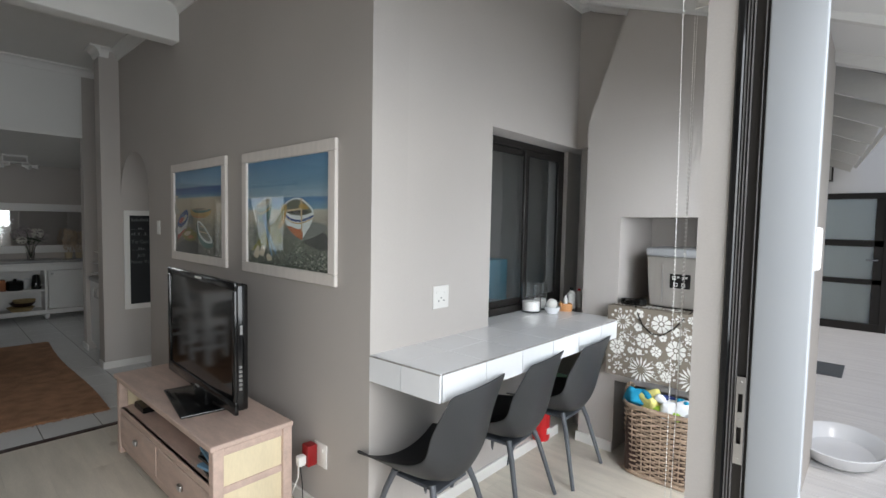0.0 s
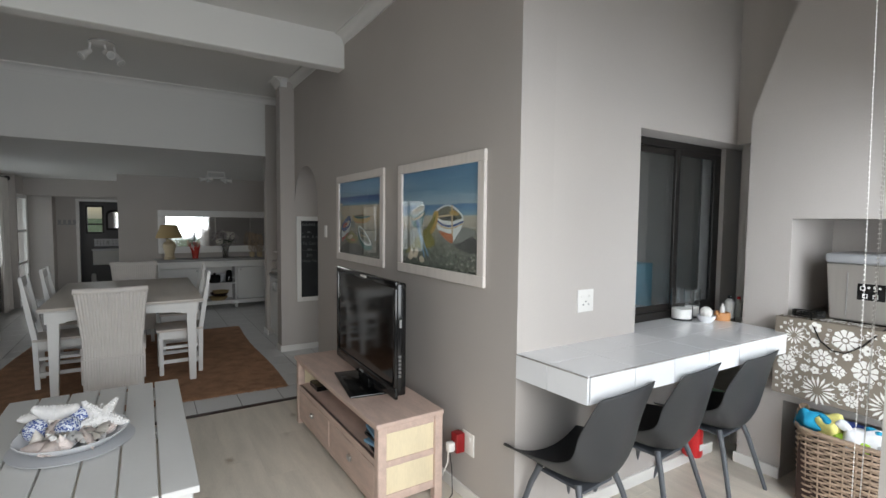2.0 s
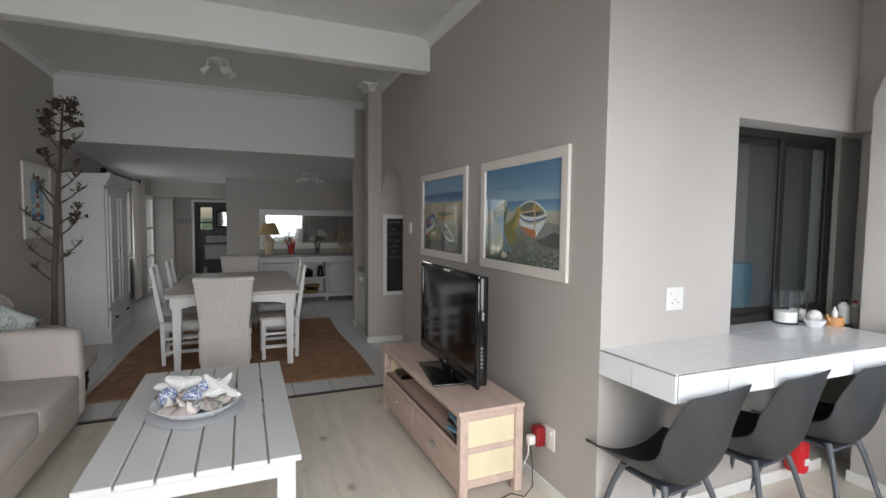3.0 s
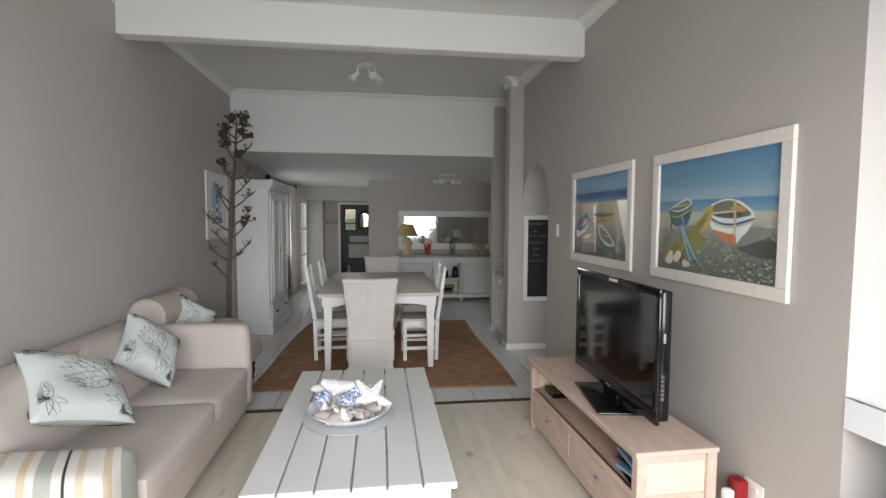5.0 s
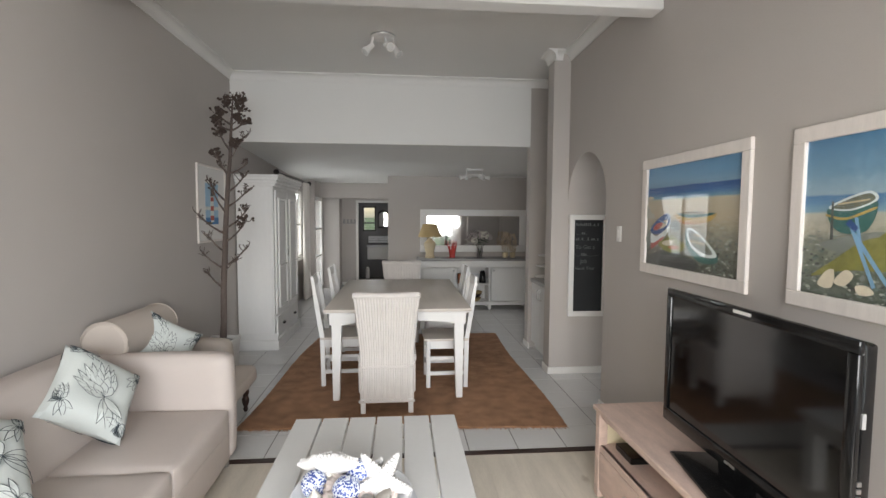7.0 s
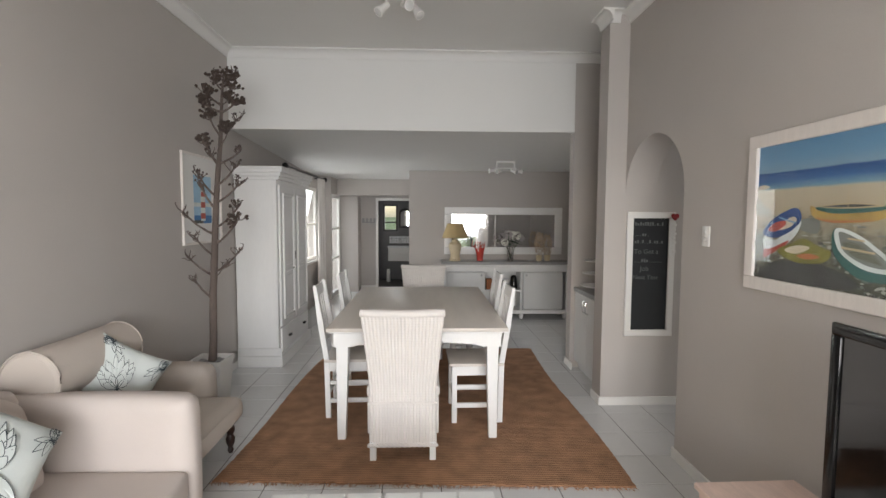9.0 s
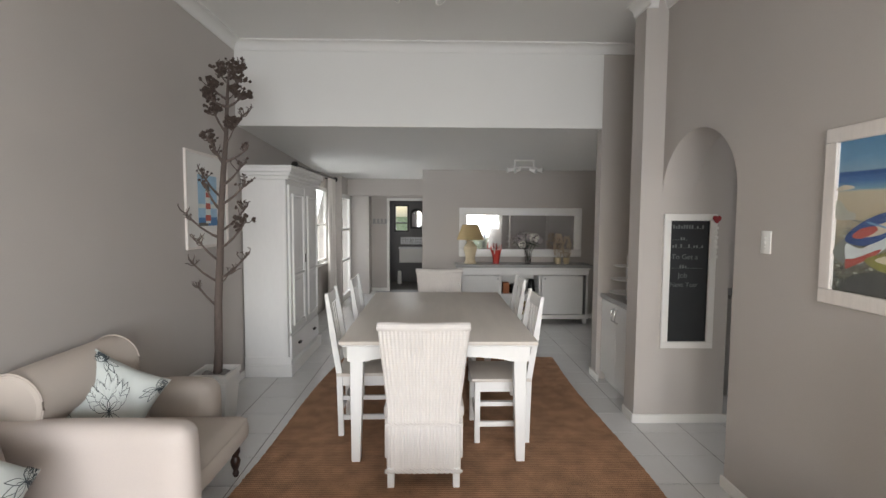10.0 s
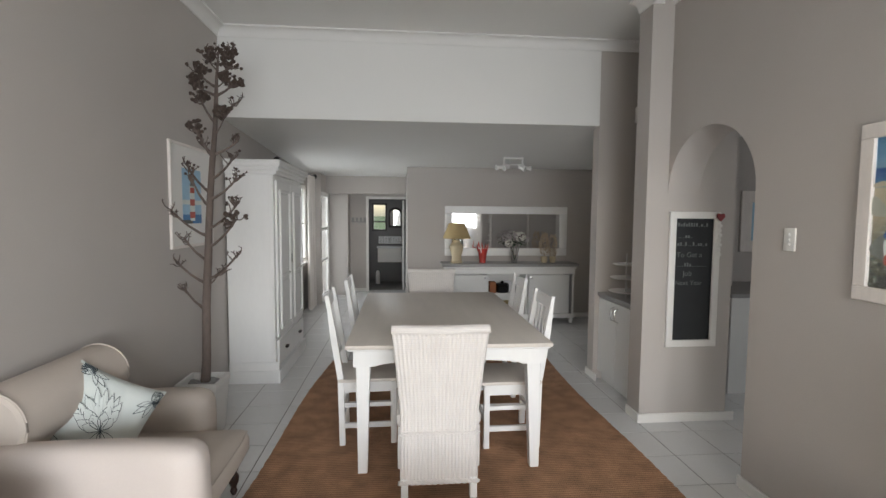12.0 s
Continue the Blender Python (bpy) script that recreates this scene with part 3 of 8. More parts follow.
# ---- coffee table ----
def coffee_table():
    t = thing("coffee_table", -0.47, 4.04, 0, 0, "pale grey slatted wooden coffee table before the sofa", "coffee table")
    w, l, h = 0.45, 0.79, 0.45
    n = 6
    sw = 2 * w / n
    for i in range(n):
        x0 = -w + i * sw
        part("slat", boxes((x0 + 0.005, x0 + sw - 0.005, -l, l, h - 0.03, h), bevel=0.003), GREYPAINT, t)
    part("apron", boxes((-w + 0.03, w - 0.03, -l + 0.03, -l + 0.055, h - 0.11, h - 0.031), (-w + 0.03, w - 0.03, l - 0.055, l - 0.03, h - 0.11, h - 0.031), (-w + 0.03, -w + 0.055, -l + 0.055, l - 0.055, h - 0.11, h - 0.031), (w - 0.055, w - 0.03, -l + 0.055, l - 0.055, h - 0.11, h - 0.031), (-w + 0.055, w - 0.055, -0.04, 0.04, h - 0.07, h - 0.031), bevel=0.003), GREYPAINT, t)
    for sx in (-1, 1):
        for sy in (-1, 1):
            cx, cy = sx * (w - 0.07), sy * (l - 0.07)
            part("leg", boxes((cx - 0.042, cx + 0.042, cy - 0.042, cy + 0.042, 0, h - 0.032), bevel=0.004), GREYPAINT, t)
    return t


coffee_table()

# ---- dining set ----
def dining_table():
    t = thing("dining_table", -0.357, 7.175, 0.012, 0, "dining table with whitewashed top and white legs on a rug", "dining table")
    w, l, h = 0.63, 0.975, 0.786
    part("tabletop", boxes((-w, w, -l, l, h - 0.026, h), bevel=0.006, seg=2), TABLETOP, t, "whitewashed wooden top")
    part("edge_moulding", boxes((-w + 0.012, w - 0.012, -l + 0.012, l - 0.012, h - 0.038, h - 0.0265), bevel=0.004), WHITEWOOD, t)
    for sy in (-1, 1):
        y = sy * (l - 0.052)
        m = [(-w + 0.045, h - 0.038), (w - 0.045, h - 0.038), (w - 0.045, h - 0.140), (w - 0.15, h - 0.140)] + [((w - 0.18) * math.cos(a * math.pi / 10), h - 0.138 + 0.03 * math.sin(a * math.pi / 10)) for a in range(11)] + [(-w + 0.15, h - 0.140), (-w + 0.045, h - 0.140)]
        part("apron", prism(m, "y", y - 0.012, y + 0.012), WHITEWOOD, t)
    for sx in (-1, 1):
        x = sx * (w - 0.058)
        part("apron", boxes((x - 0.012, x + 0.012, -l + 0.12, l - 0.12, h - 0.14, h - 0.038), bevel=0.002), WHITEWOOD, t)
    for sx in (-1, 1):
        for sy in (-1, 1):
            bm = boxes((-0.045, 0.045, -0.045, 0.045, 0, h - 0.04), bevel=0.004)
            for v in bm.verts:
                k = 0.62 + 0.38 * min(1, v.co.z / (h - 0.15))
                v.co.x, v.co.y = v.co.x * k + sx * (w - 0.102), v.co.y * k + sy * (l - 0.11 + 0.075 * (1 - min(1, v.co.z / 0.6)))
            part("leg", bm, WHITEWOOD, t)
    return t


dining_table()


def side_chair():
    """Faces +x; the seat's middle is the origin."""
    t = thing("dining_chair", 0, 0, 0.012, 0, "white wooden slat-back chair drawn up to the dining table", "dining chair", "white slat-back chairs at the dining table")
    part("seat", boxes((-0.2, 0.215, -0.21, 0.21, 0.435, 0.458), bevel=0.007, seg=2), TABLETOP, t, "whitewashed wooden seat")
    part("apron", boxes((-0.17, 0.17, -0.185, -0.165, 0.36, 0.434), (-0.17, 0.17, 0.165, 0.185, 0.36, 0.434), (0.155, 0.175, -0.165, 0.165, 0.36, 0.434), (-0.175, -0.155, -0.165, 0.165, 0.36, 0.434)), WHITEWOOD, t)
    for sy in (-1, 1):
        y = sy * 0.185
        part("front_leg", boxes((0.155, 0.193, y - 0.018, y + 0.018, 0, 0.434), bevel=0.003), WHITEWOOD, t)
        bm = prism([(-0.19, 0), (-0.152, 0), (-0.16, 0.45), (-0.205, 0.75), (-0.254, 1.025), (-0.276, 1.025), (-0.247, 0.75), (-0.2, 0.45)], "y", y - 0.018, y + 0.018)
        part("back_post", bm, WHITEWOOD, t)
        part("stretcher", boxes((-0.155, 0.158, y - 0.011, y + 0.011, 0.115, 0.15), (-0.155, 0.158, y - 0.011, y + 0.011, 0.26, 0.29), bevel=0.002), WHITEWOOD, t)
    part("cross_stretcher", boxes((0.162, 0.182, -0.167, 0.167, 0.15, 0.185), bevel=0.002), WHITEWOOD, t)
    part("cross_stretcher", boxes((-0.17, -0.152, -0.167, 0.167, 0.19, 0.22), bevel=0.002), WHITEWOOD, t)
    tilt = lambda z: -0.182 - 0.24 * max(0, z - 0.45) * 0.62
    for z0, z1 in ((0.93, 1.01), (0.565, 0.605)):
        bm = boxes((-0.009, 0.009, -0.168, 0.168, z0, z1), bevel=0.003)
        for v in bm.verts:
            v.co.x += tilt(v.co.z) - 0.012
        part("back_rail", bm, WHITEWOOD, t)
    for i in range(4):
        y = -0.105 + i * 0.07
        bm = boxes((-0.006, 0.006, y - 0.014, y + 0.014, 0.604, 0.931))
        for v in bm.verts:
            v.co.x += tilt(v.co.z) - 0.012
        part("back_slat", bm, WHITEWOOD, t)
    return t


sc = side_chair()
sc.matrix_world = pose(-0.885, 6.78, 0.012, 0, 0, 2)
copy_thing(sc, pose(-0.84, 7.52, 0.012, 0, 0, 0))
copy_thing(sc, pose(0.085, 6.66, 0.012, 0, 0, 181))
copy_thing(sc, pose(0.135, 7.54, 0.012, 0, 0, 180))


def wicker_sheet(w0, w1, z0, z1, amp, n, side):
    """A ribbed woven panel in the xz plane; w0 and w1 are its half widths below and above."""
    bm = bmesh.new()
    nx, nz = n * 4, 24
    g = []
    for k in range(nz + 1):
        z = z0 + (z1 - z0) * k / nz
        w = w0 + (w1 - w0) * k / nz
        g.append([bm.verts.new(((2 * i / nx - 1) * w, side * (0.012 + amp * (0.5 + 0.5 * math.cos(i * math.pi / 2))), z)) for i in range(nx + 1)])
    for k in range(nz):
        for i in range(nx):
            bm.faces.new((g[k][i], g[k][i + 1], g[k + 1][i + 1], g[k + 1][i]))
    return bm


def wicker_chair():
    """Faces +y; the origin is under the back's foot."""
    t = thing("wicker_chair", 0, 0, 0.012, 0, "high-backed white wicker chair at the dining table's end", "dining chair", "wicker chairs at the table ends")
    bm = bmesh.new()
    nx, nz = 92, 22
    ring = []

    def half(z):
        return 0.215 + 0.045 * max(0, (z - 0.5) / 0.46)

    def lean(z):
        return -0.0 - 0.10 * max(0, z - 0.45) ** 1.3 * 1.6
    for side in (-1, 1):
        g = []
        for k in range(nz + 1):
            z = 0.10 + 0.84 * k / nz
            row = []
            for i in range(nx + 1):
                u = 2 * i / nx - 1
                rib = 0.006 * (i % 4 in (1, 2))
                y = lean(z) + side * (0.02 * (1 - abs(u) ** 8) + rib * (1 if side < 0 else 1)) + 0.012 * (1 - u * u)
                row.append(bm.verts.new((u * half(z), y, z)))
            g.append(row)
        for k in range(nz):
            for i in range(nx):
                q = (g[k][i], g[k][i + 1], g[k + 1][i + 1], g[k + 1][i])
                bm.faces.new(q if side < 0 else q[::-1])
        ring.append(g)
    a, b2 = ring
    for k in range(nz):
        for i in (0, nx):
            bm.faces.new((a[k][i], a[k + 1][i], b2[k + 1][i], b2[k][i]))
    part("backrest", bm, WICKERW, t, "white woven wicker back", smooth=60)
    part("top_rail", tube([(-0.262 + i * 0.0524, lean(0.95) + 0.012 * (1 - (i / 5 - 1) ** 2), 0.95 + 0.012 * (i / 5 - 1) ** 2) for i in range(11)], [0.024, 0.028] + [0.029] * 7 + [0.028, 0.024], 12), WICKERW, t, "smooth white top rail")
    for z, r in ((0.10, 0.009), (0.375, 0.006)):
        bm = bmesh.new()
        for ph in (0, math.pi):
            add_tube(bm, [(-0.222 + i * 0.0111, -0.016 + 0.006 * math.cos(i * 1.1 + ph), z + 0.006 * math.sin(i * 1.1 + ph)) for i in range(41)], r, 6)
        part("wicker_band", bm, WICKERW, t, "plaited wicker band")
    part("seat", boxes((-0.235, 0.235, 0.02, 0.46, 0.40, 0.47), bevel=0.02, seg=3), WICKERW, t)
    part("skirt", boxes((-0.225, 0.225, 0.43, 0.45, 0.16, 0.40), (-0.228, -0.21, 0.02, 0.43, 0.16, 0.40), (0.21, 0.228, 0.02, 0.43, 0.16, 0.40), bevel=0.004), WICKERW, t)
    for sx in (-1, 1):
        for y in (0.0, 0.42):
            part("leg", boxes((sx * 0.19 - 0.02, sx * 0.19 + 0.02, y - 0.018, y + 0.022, 0, 0.12 if y < 0.1 else 0.17), bevel=0.003), WHITEWOOD, t)
    return t


wc = wicker_chair()
wc.matrix_world = pose(-0.445, 5.93, 0.012, 0, 0, 0)
copy_thing(wc, pose(-0.33, 8.50, 0.012, 0, 0, 180))


def ragged(x0, x1, y0, y1, step=0.02, amp=0.012):
    pts = []
    nx, ny = int((x1 - x0) / step), int((y1 - y0) / step)
    rnd = random.Random(3)
    for i in range(nx):
        pts.append((x0 + i * step, y0 + rnd.uniform(-amp, amp * 0.5)))
    for i in range(ny):
        pts.append((x1 + rnd.uniform(-amp, amp) * 0.35, y0 + i * step))
    for i in range(nx):
        pts.append((x1 - i * step, y1 + rnd.uniform(-amp, amp)))
    for i in range(ny):
        pts.append((x0 + rnd.uniform(-amp, amp) * 0.35, y1 - i * step))
    return pts


def skew(x, y):
    """The rug lies a little askew: its near edge runs closer on the east side, and its sides waver."""
    f = (8.48 - y) / 2.82
    return (x + 0.02 * math.sin(y * 2.3) + (0.16 * (1 - f) if x < -0.3 else -0.02 * f), y - 0.13 * f * (x + 1.62) / 2.55 + 0.06 * f)


rug = part("rug", prism([skew(*q) for q in ragged(-1.56, 0.93, 5.66, 8.48)], "z", 0.0, 0.012), JUTE, None, "brown woven jute rug with frayed ends", smooth=None, category="rug")
rnd = random.Random(77)
fr_bm = bmesh.new()
for y0, sg in ((5.66, -1), (8.48, 1)):
    for k in range(300):
        x = -1.61 + 2.53 * (k + rnd.random()) / 300
        a, b = rnd.uniform(-0.012, 0.012), rnd.uniform(0.015, 0.045)
        x, y1 = skew(max(x, -1.55), y0)
        add_tube(fr_bm, [(x, y1 - sg * 0.01, 0.006), (x + a, y1 + sg * b * 0.6, 0.008), (x + a * 2.2, y1 + sg * b, 0.003)], [0.003, 0.0022, 0.0014], 4)
part("fringe", fr_bm, JUTE, rug, "frayed pale brown fringe", kind="stuff")

# ---- sofa and armchair ----
def sofa():
    t = thing("sofa", -1.8, 4.2, 0, 0, "cream beige leather sofa along the wall", "sofa")
    part("base", soft_box(-0.4, 0.435, -1.0, 0.90, 0.085, 0.30, 0.03), LEATHER, t)
    part("seat_cushion", soft_box(-0.30, 0.442, 0.172, 0.882, 0.27, 0.432, 0.035, 10, 0.008, 1, 0.01), LEATHER, t)
    part("seat_cushion", soft_box(-0.30, 0.442, -0.72, 0.168, 0.27, 0.432, 0.035, 10, 0.008, 2, 0.01), LEATHER, t)
    part("back_frame", soft_box(-0.44, -0.24, -0.98, 0.86, 0.07, 0.825, 0.07, 8), LEATHER, t)
    for y0, y1, k in ((0.0, 0.80, 3), (-0.76, -0.005, 4)):
        bm = soft_box(-0.36, -0.14, y0, y1, 0.40, 0.795, 0.07, 12, 0.02, k, 0.022)
        for v in bm.verts:
            v.co.x += (0.62 - v.co.z) * 0.24
            v.co.z += 0.006 * noise.noise(v.co * 7)
        part("back_cushion", bm, LEATHER, t)
    part("armrest", soft_box(-0.42, 0.438, 0.88, 1.03, 0.085, 0.745, 0.06, 12, 0.006, 5, 0.008), LEATHER, t)
    part("armrest", soft_box(-0.42, 0.40, -0.99, -0.73, 0.085, 0.565, 0.07, 9, 0.01, 6, 0.012), LEATHER, t)
    for x in (-0.34, 0.36):
        for y in (-0.92, 1.0):
            part("foot", lathe([(0, 0), (0.02, 0), (0.024, 0.07), (0, 0.07)], 12, (x, y, 0)), STEEL, t)
    return t


sofa()


def armchair():
    t = thing("armchair", -1.86, 5.73, 0, 0, "cream armchair with rolled back and dark turned legs", "armchair")
    part("base", soft_box(-0.36, 0.30, -0.48, 0.44, 0.17, 0.30, 0.04), CREAM, t)
    part("seat_cushion", soft_box(-0.25, 0.38, -0.42, 0.31, 0.26, 0.405, 0.05, 10, 0.01, 2, 0.02), CREAM, t)
    bm = bmesh.new()
    sec = [(-0.36, 0.25), (-0.16, 0.25), (-0.2, 0.5), (-0.19, 0.66), (-0.155, 0.72)]
    sec += [(-0.255 + 0.13 * math.cos(a), 0.80 + 0.135 * math.sin(a)) for a in [radians(d) for d in range(-30, 211, 15)]] + [(-0.345, 0.66)]
    bm = prism(sec, "y", -0.49, 0.05)
    part("backrest", bm, CREAM, t, smooth=60)
    part("backrest_roll", tube([(-0.255, y, 0.80) for y in (-0.575, -0.572, -0.562, -0.54, 0.07, 0.10, 0.11)], [0.03, 0.12, 0.133, 0.136, 0.136, 0.11, 0.04], 28), CREAM, t)
    part("backrest", soft_box(-0.36, -0.2, -0.12, 0.34, 0.2, 0.58, 0.06, 9, 0.01, 5, 0.01), CREAM, t)
    for y in (-0.56, 0.075):
        part("piping", tube([(-0.255 + 0.1385 * math.cos(radians(a)), y, 0.80 + 0.1385 * math.sin(radians(a))) for a in range(-50, 235, 15)], 0.004, 6), CREAM, t, "corded cream piping")
    part("piping", tube([(0.37, -0.41, 0.385), (0.39, -0.25, 0.39), (0.39, 0.0, 0.392), (0.385, 0.16, 0.39), (0.365, 0.29, 0.385)], 0.004, 6), CREAM, t, "corded cream piping")
    for s in (-1, 1):
        part("armrest", soft_box(-0.26, 0.15, s * 0.38 - 0.10, s * 0.38 + 0.10, 0.2, 0.585, 0.07, 9, 0.01, 3, 0.01), CREAM, t)
        for x in (-0.28, 0.27):
            part("leg", lathe([(0, 0), (0.012, 0), (0.02, 0.02), (0.014, 0.04), (0.026, 0.07), (0.03, 0.1), (0.018, 0.125), (0.028, 0.15), (0.028, 0.175), (0, 0.175)], 14, (x, s * 0.34 - (0.07 if s < 0 else 0), 0)), DARKWOOD, t, "turned dark wooden leg")
    return t


armchair()

# ---- tall furniture ----
def wardrobe():
    t = thing("wardrobe", -2.235, 7.86, 0, 0, "tall white painted wardrobe with panelled doors and a cornice", "wardrobe")
    D, L, H = 0.44, 1.2, 2.06
    part("plinth", boxes((0, D + 0.02, -0.01, L + 0.01, 0, 0.12), bevel=0.006), WHITEWOOD, t)
    part("body", boxes((0, D - 0.02, 0.01, L - 0.01, 0.12, 1.93), bevel=0.004), WHITEWOOD, t)
    part("side_moulding", boxes((0.0, D + 0.01, -0.002, 0.012, 0.12, 0.2), (D - 0.05, D - 0.02, 0.0, 0.012, 0.2, 1.9), bevel=0.003), WHITEWOOD, t)
    bm = boxes((0, D + 0.015, -0.012, L + 0.012, 1.93, 1.965), (0, D + 0.035, -0.028, L + 0.028, 1.965, 2.0), (0, D + 0.055, -0.045, L + 0.045, 2.0, 2.04), (0, D + 0.06, -0.05, L + 0.05, 2.04, H), bevel=0.006)
    part("cornice", bm, WHITEWOOD, t)
    for y0, y1 in ((0.06, 0.59), (0.61, 1.14)):
        d = part("door", boxes((D - 0.02, D, y0, y1, 0.42, 1.88), bevel=0.003), WHITEWOOD, t)
        part("door_moulding", boxes((D, D + 0.02, y0 + 0.065, y0 + 0.09, 0.48, 1.8), (D, D + 0.02, y1 - 0.09, y1 - 0.065, 0.48, 1.8), (D, D + 0.02, y0 + 0.09, y1 - 0.09, 0.48, 0.505), (D, D + 0.02, y0 + 0.09, y1 - 0.09, 0.97, 1.0), (D, D + 0.02, y0 + 0.09, y1 - 0.09, 1.775, 1.8), bevel=0.006), WHITEWOOD, d)
        for z0, z1 in ((0.5, 0.95), (1.02, 1.78)):
            part("door_panel", boxes((D, D + 0.006, y0 + 0.10, y1 - 0.10, z0 + 0.02, z1 - 0.02), bevel=0.003), WHITEWOOD, d)
    part("door_handle", boxes((D, D + 0.014, 0.565, 0.58, 1.08, 1.17), bevel=0.003), DARKFRAME, t, "small dark metal door handle")
    d = part("drawer", boxes((D - 0.02, D + 0.002, 0.06, 1.14, 0.15, 0.39), bevel=0.004), WHITEWOOD, t)
    for y in (0.3, 0.9):
        part("drawer_pull", boxes((D + 0.002, D + 0.03, y - 0.035, y + 0.035, 0.26, 0.285), bevel=0.008, seg=2), DARKFRAME, d, "dark cup handle")
    return t


wardrobe()


def sideboard():
    t = thing("sideboard", 0.93, YE - 0.02, 0, 0, "pale grey sideboard with open middle shelves below the mirror", "sideboard")
    w, D, H = 1.0, 0.45, 0.88
    part("top", boxes((-w, w, -D, 0, H - 0.04, H), bevel=0.008, seg=2), GREYTOP, t, "grey top with a moulded edge")
    part("top_moulding", boxes((-w + 0.03, w - 0.03, -D + 0.025, 0, H - 0.075, H - 0.041), bevel=0.006), WHITEWOOD, t)
    x1, x2 = -0.33, 0.22
    part("carcass", boxes((-w + 0.05, -w + 0.08, -D + 0.05, -0.01, 0.10, H - 0.076), (w - 0.08, w - 0.05, -D + 0.05, -0.01, 0.10, H - 0.076), (x1 - 0.03, x1, -D + 0.05, -0.01, 0.10, H - 0.076), (x2, x2 + 0.03, -D + 0.05, -0.01, 0.10, H - 0.076), (-w + 0.08, w - 0.08, -0.025, -0.01, 0.10, H - 0.076), bevel=0.002), WHITEWOOD, t)
    part("shelf", boxes((x1, x2, -D + 0.06, -0.025, 0.42, 0.445)), WHITEWOOD, t)
    part("bottom", boxes((-w + 0.08, w - 0.08, -D + 0.05, -0.025, 0.10, 0.13)), WHITEWOOD, t)
    part("front_rail", boxes((-w + 0.05, w - 0.05, -D + 0.03, -D + 0.05, 0.08, 0.14), (-w + 0.05, w - 0.05, -D + 0.03, -D + 0.05, 0.73, H - 0.076), bevel=0.003), WHITEWOOD, t)
    for x0, x3 in ((-w + 0.09, x1 - 0.01), (x2 + 0.04, w - 0.13)):
        d = part("door", boxes((x0, x3, -D + 0.03, -D + 0.049, 0.15, 0.72), bevel=0.003), GREYPAINT, t)
        part("door_knob", boxes((x3 - 0.06 if x0 < 0 else x0 + 0.03, x3 - 0.03 if x0 < 0 else x0 + 0.06, -D + 0.012, -D + 0.03, 0.66, 0.69), bevel=0.005, seg=2), STEEL, d)
    for x in (-w + 0.09, x1 - 0.02, x2 + 0.02, w - 0.09):
        for y in (-D + 0.07, -0.06):
            part("foot", lathe([(0, 0), (0.024, 0), (0.034, 0.05), (0.028, 0.10), (0, 0.10)], 12, (x, y, 0)), WHITEWOOD, t)
    return t


sideboard()


def wall_mirror():
    t = thing("wall_mirror", 0.94, YE - 0.002, 1.34, 0, "long mirror in a carved white frame above the sideboard", "mirror")
    w, h, f = 0.945, 0.375, 0.115
    part("mirror_frame", boxes((-w, w, -0.04, 0, h - f, h), (-w, w, -0.04, 0, -h, -h + f), (-w, -w + f, -0.04, 0, -h + f, h - f), (w - f, w, -0.04, 0, -h + f, h - f), bevel=0.008, seg=2), WHITEWOOD, t, "carved white distressed wooden frame")
    part("mirror_glass", boxes((-w + f, w - f, -0.02, -0.01, -h + f, h - f)), MIRROR, t)
    return t


wall_mirror()


# ---- pictures ----
def coat(name, rgb, rough=0.55, vary=0.12):
    return mat(name, srgb(*rgb), rough, vary, 9, 60, 0.08)


PAINTS = [coat("paint_sky_high", (84, 146, 196)), coat("paint_sky_mid", (112, 166, 206)), coat("paint_sky_low", (156, 192, 214)),
          coat("paint_sea", (62, 120, 172)), coat("paint_surf", (140, 184, 204)), coat("paint_sand", (206, 194, 170)), coat("paint_pebbles", (104, 116, 106), vary=0.5),
          coat("paint_dark_rock", (78, 78, 74), vary=0.3), coat("paint_boat_green", (58, 104, 96)), coat("paint_boat_white", (212, 218, 214)), coat("paint_orange", (186, 116, 78)),
          coat("paint_yellow_net", (184, 152, 84), vary=0.3), coat("paint_olive_net", (132, 128, 66), vary=0.35), coat("paint_boat_inside", (108, 110, 92)),
          coat("paint_blue", (58, 86, 136)), coat("paint_red", (176, 84, 72)), coat("paint_pale_wood", (196, 176, 140)), coat("paint_light_blue", (120, 160, 188)), coat("paint_shadow_grey", (128, 132, 124)), coat("paint_pale_pebble", (176, 176, 162))]
SKY1, SKY2, SKY3, SEA, SURF, SAND, PEB, ROCK, BGREEN, BWHITE, ORANGE, YNET, ONET, INSIDE, BLUE, RED, PALE, LBLUE, SHADEP, PALEP = range(20)


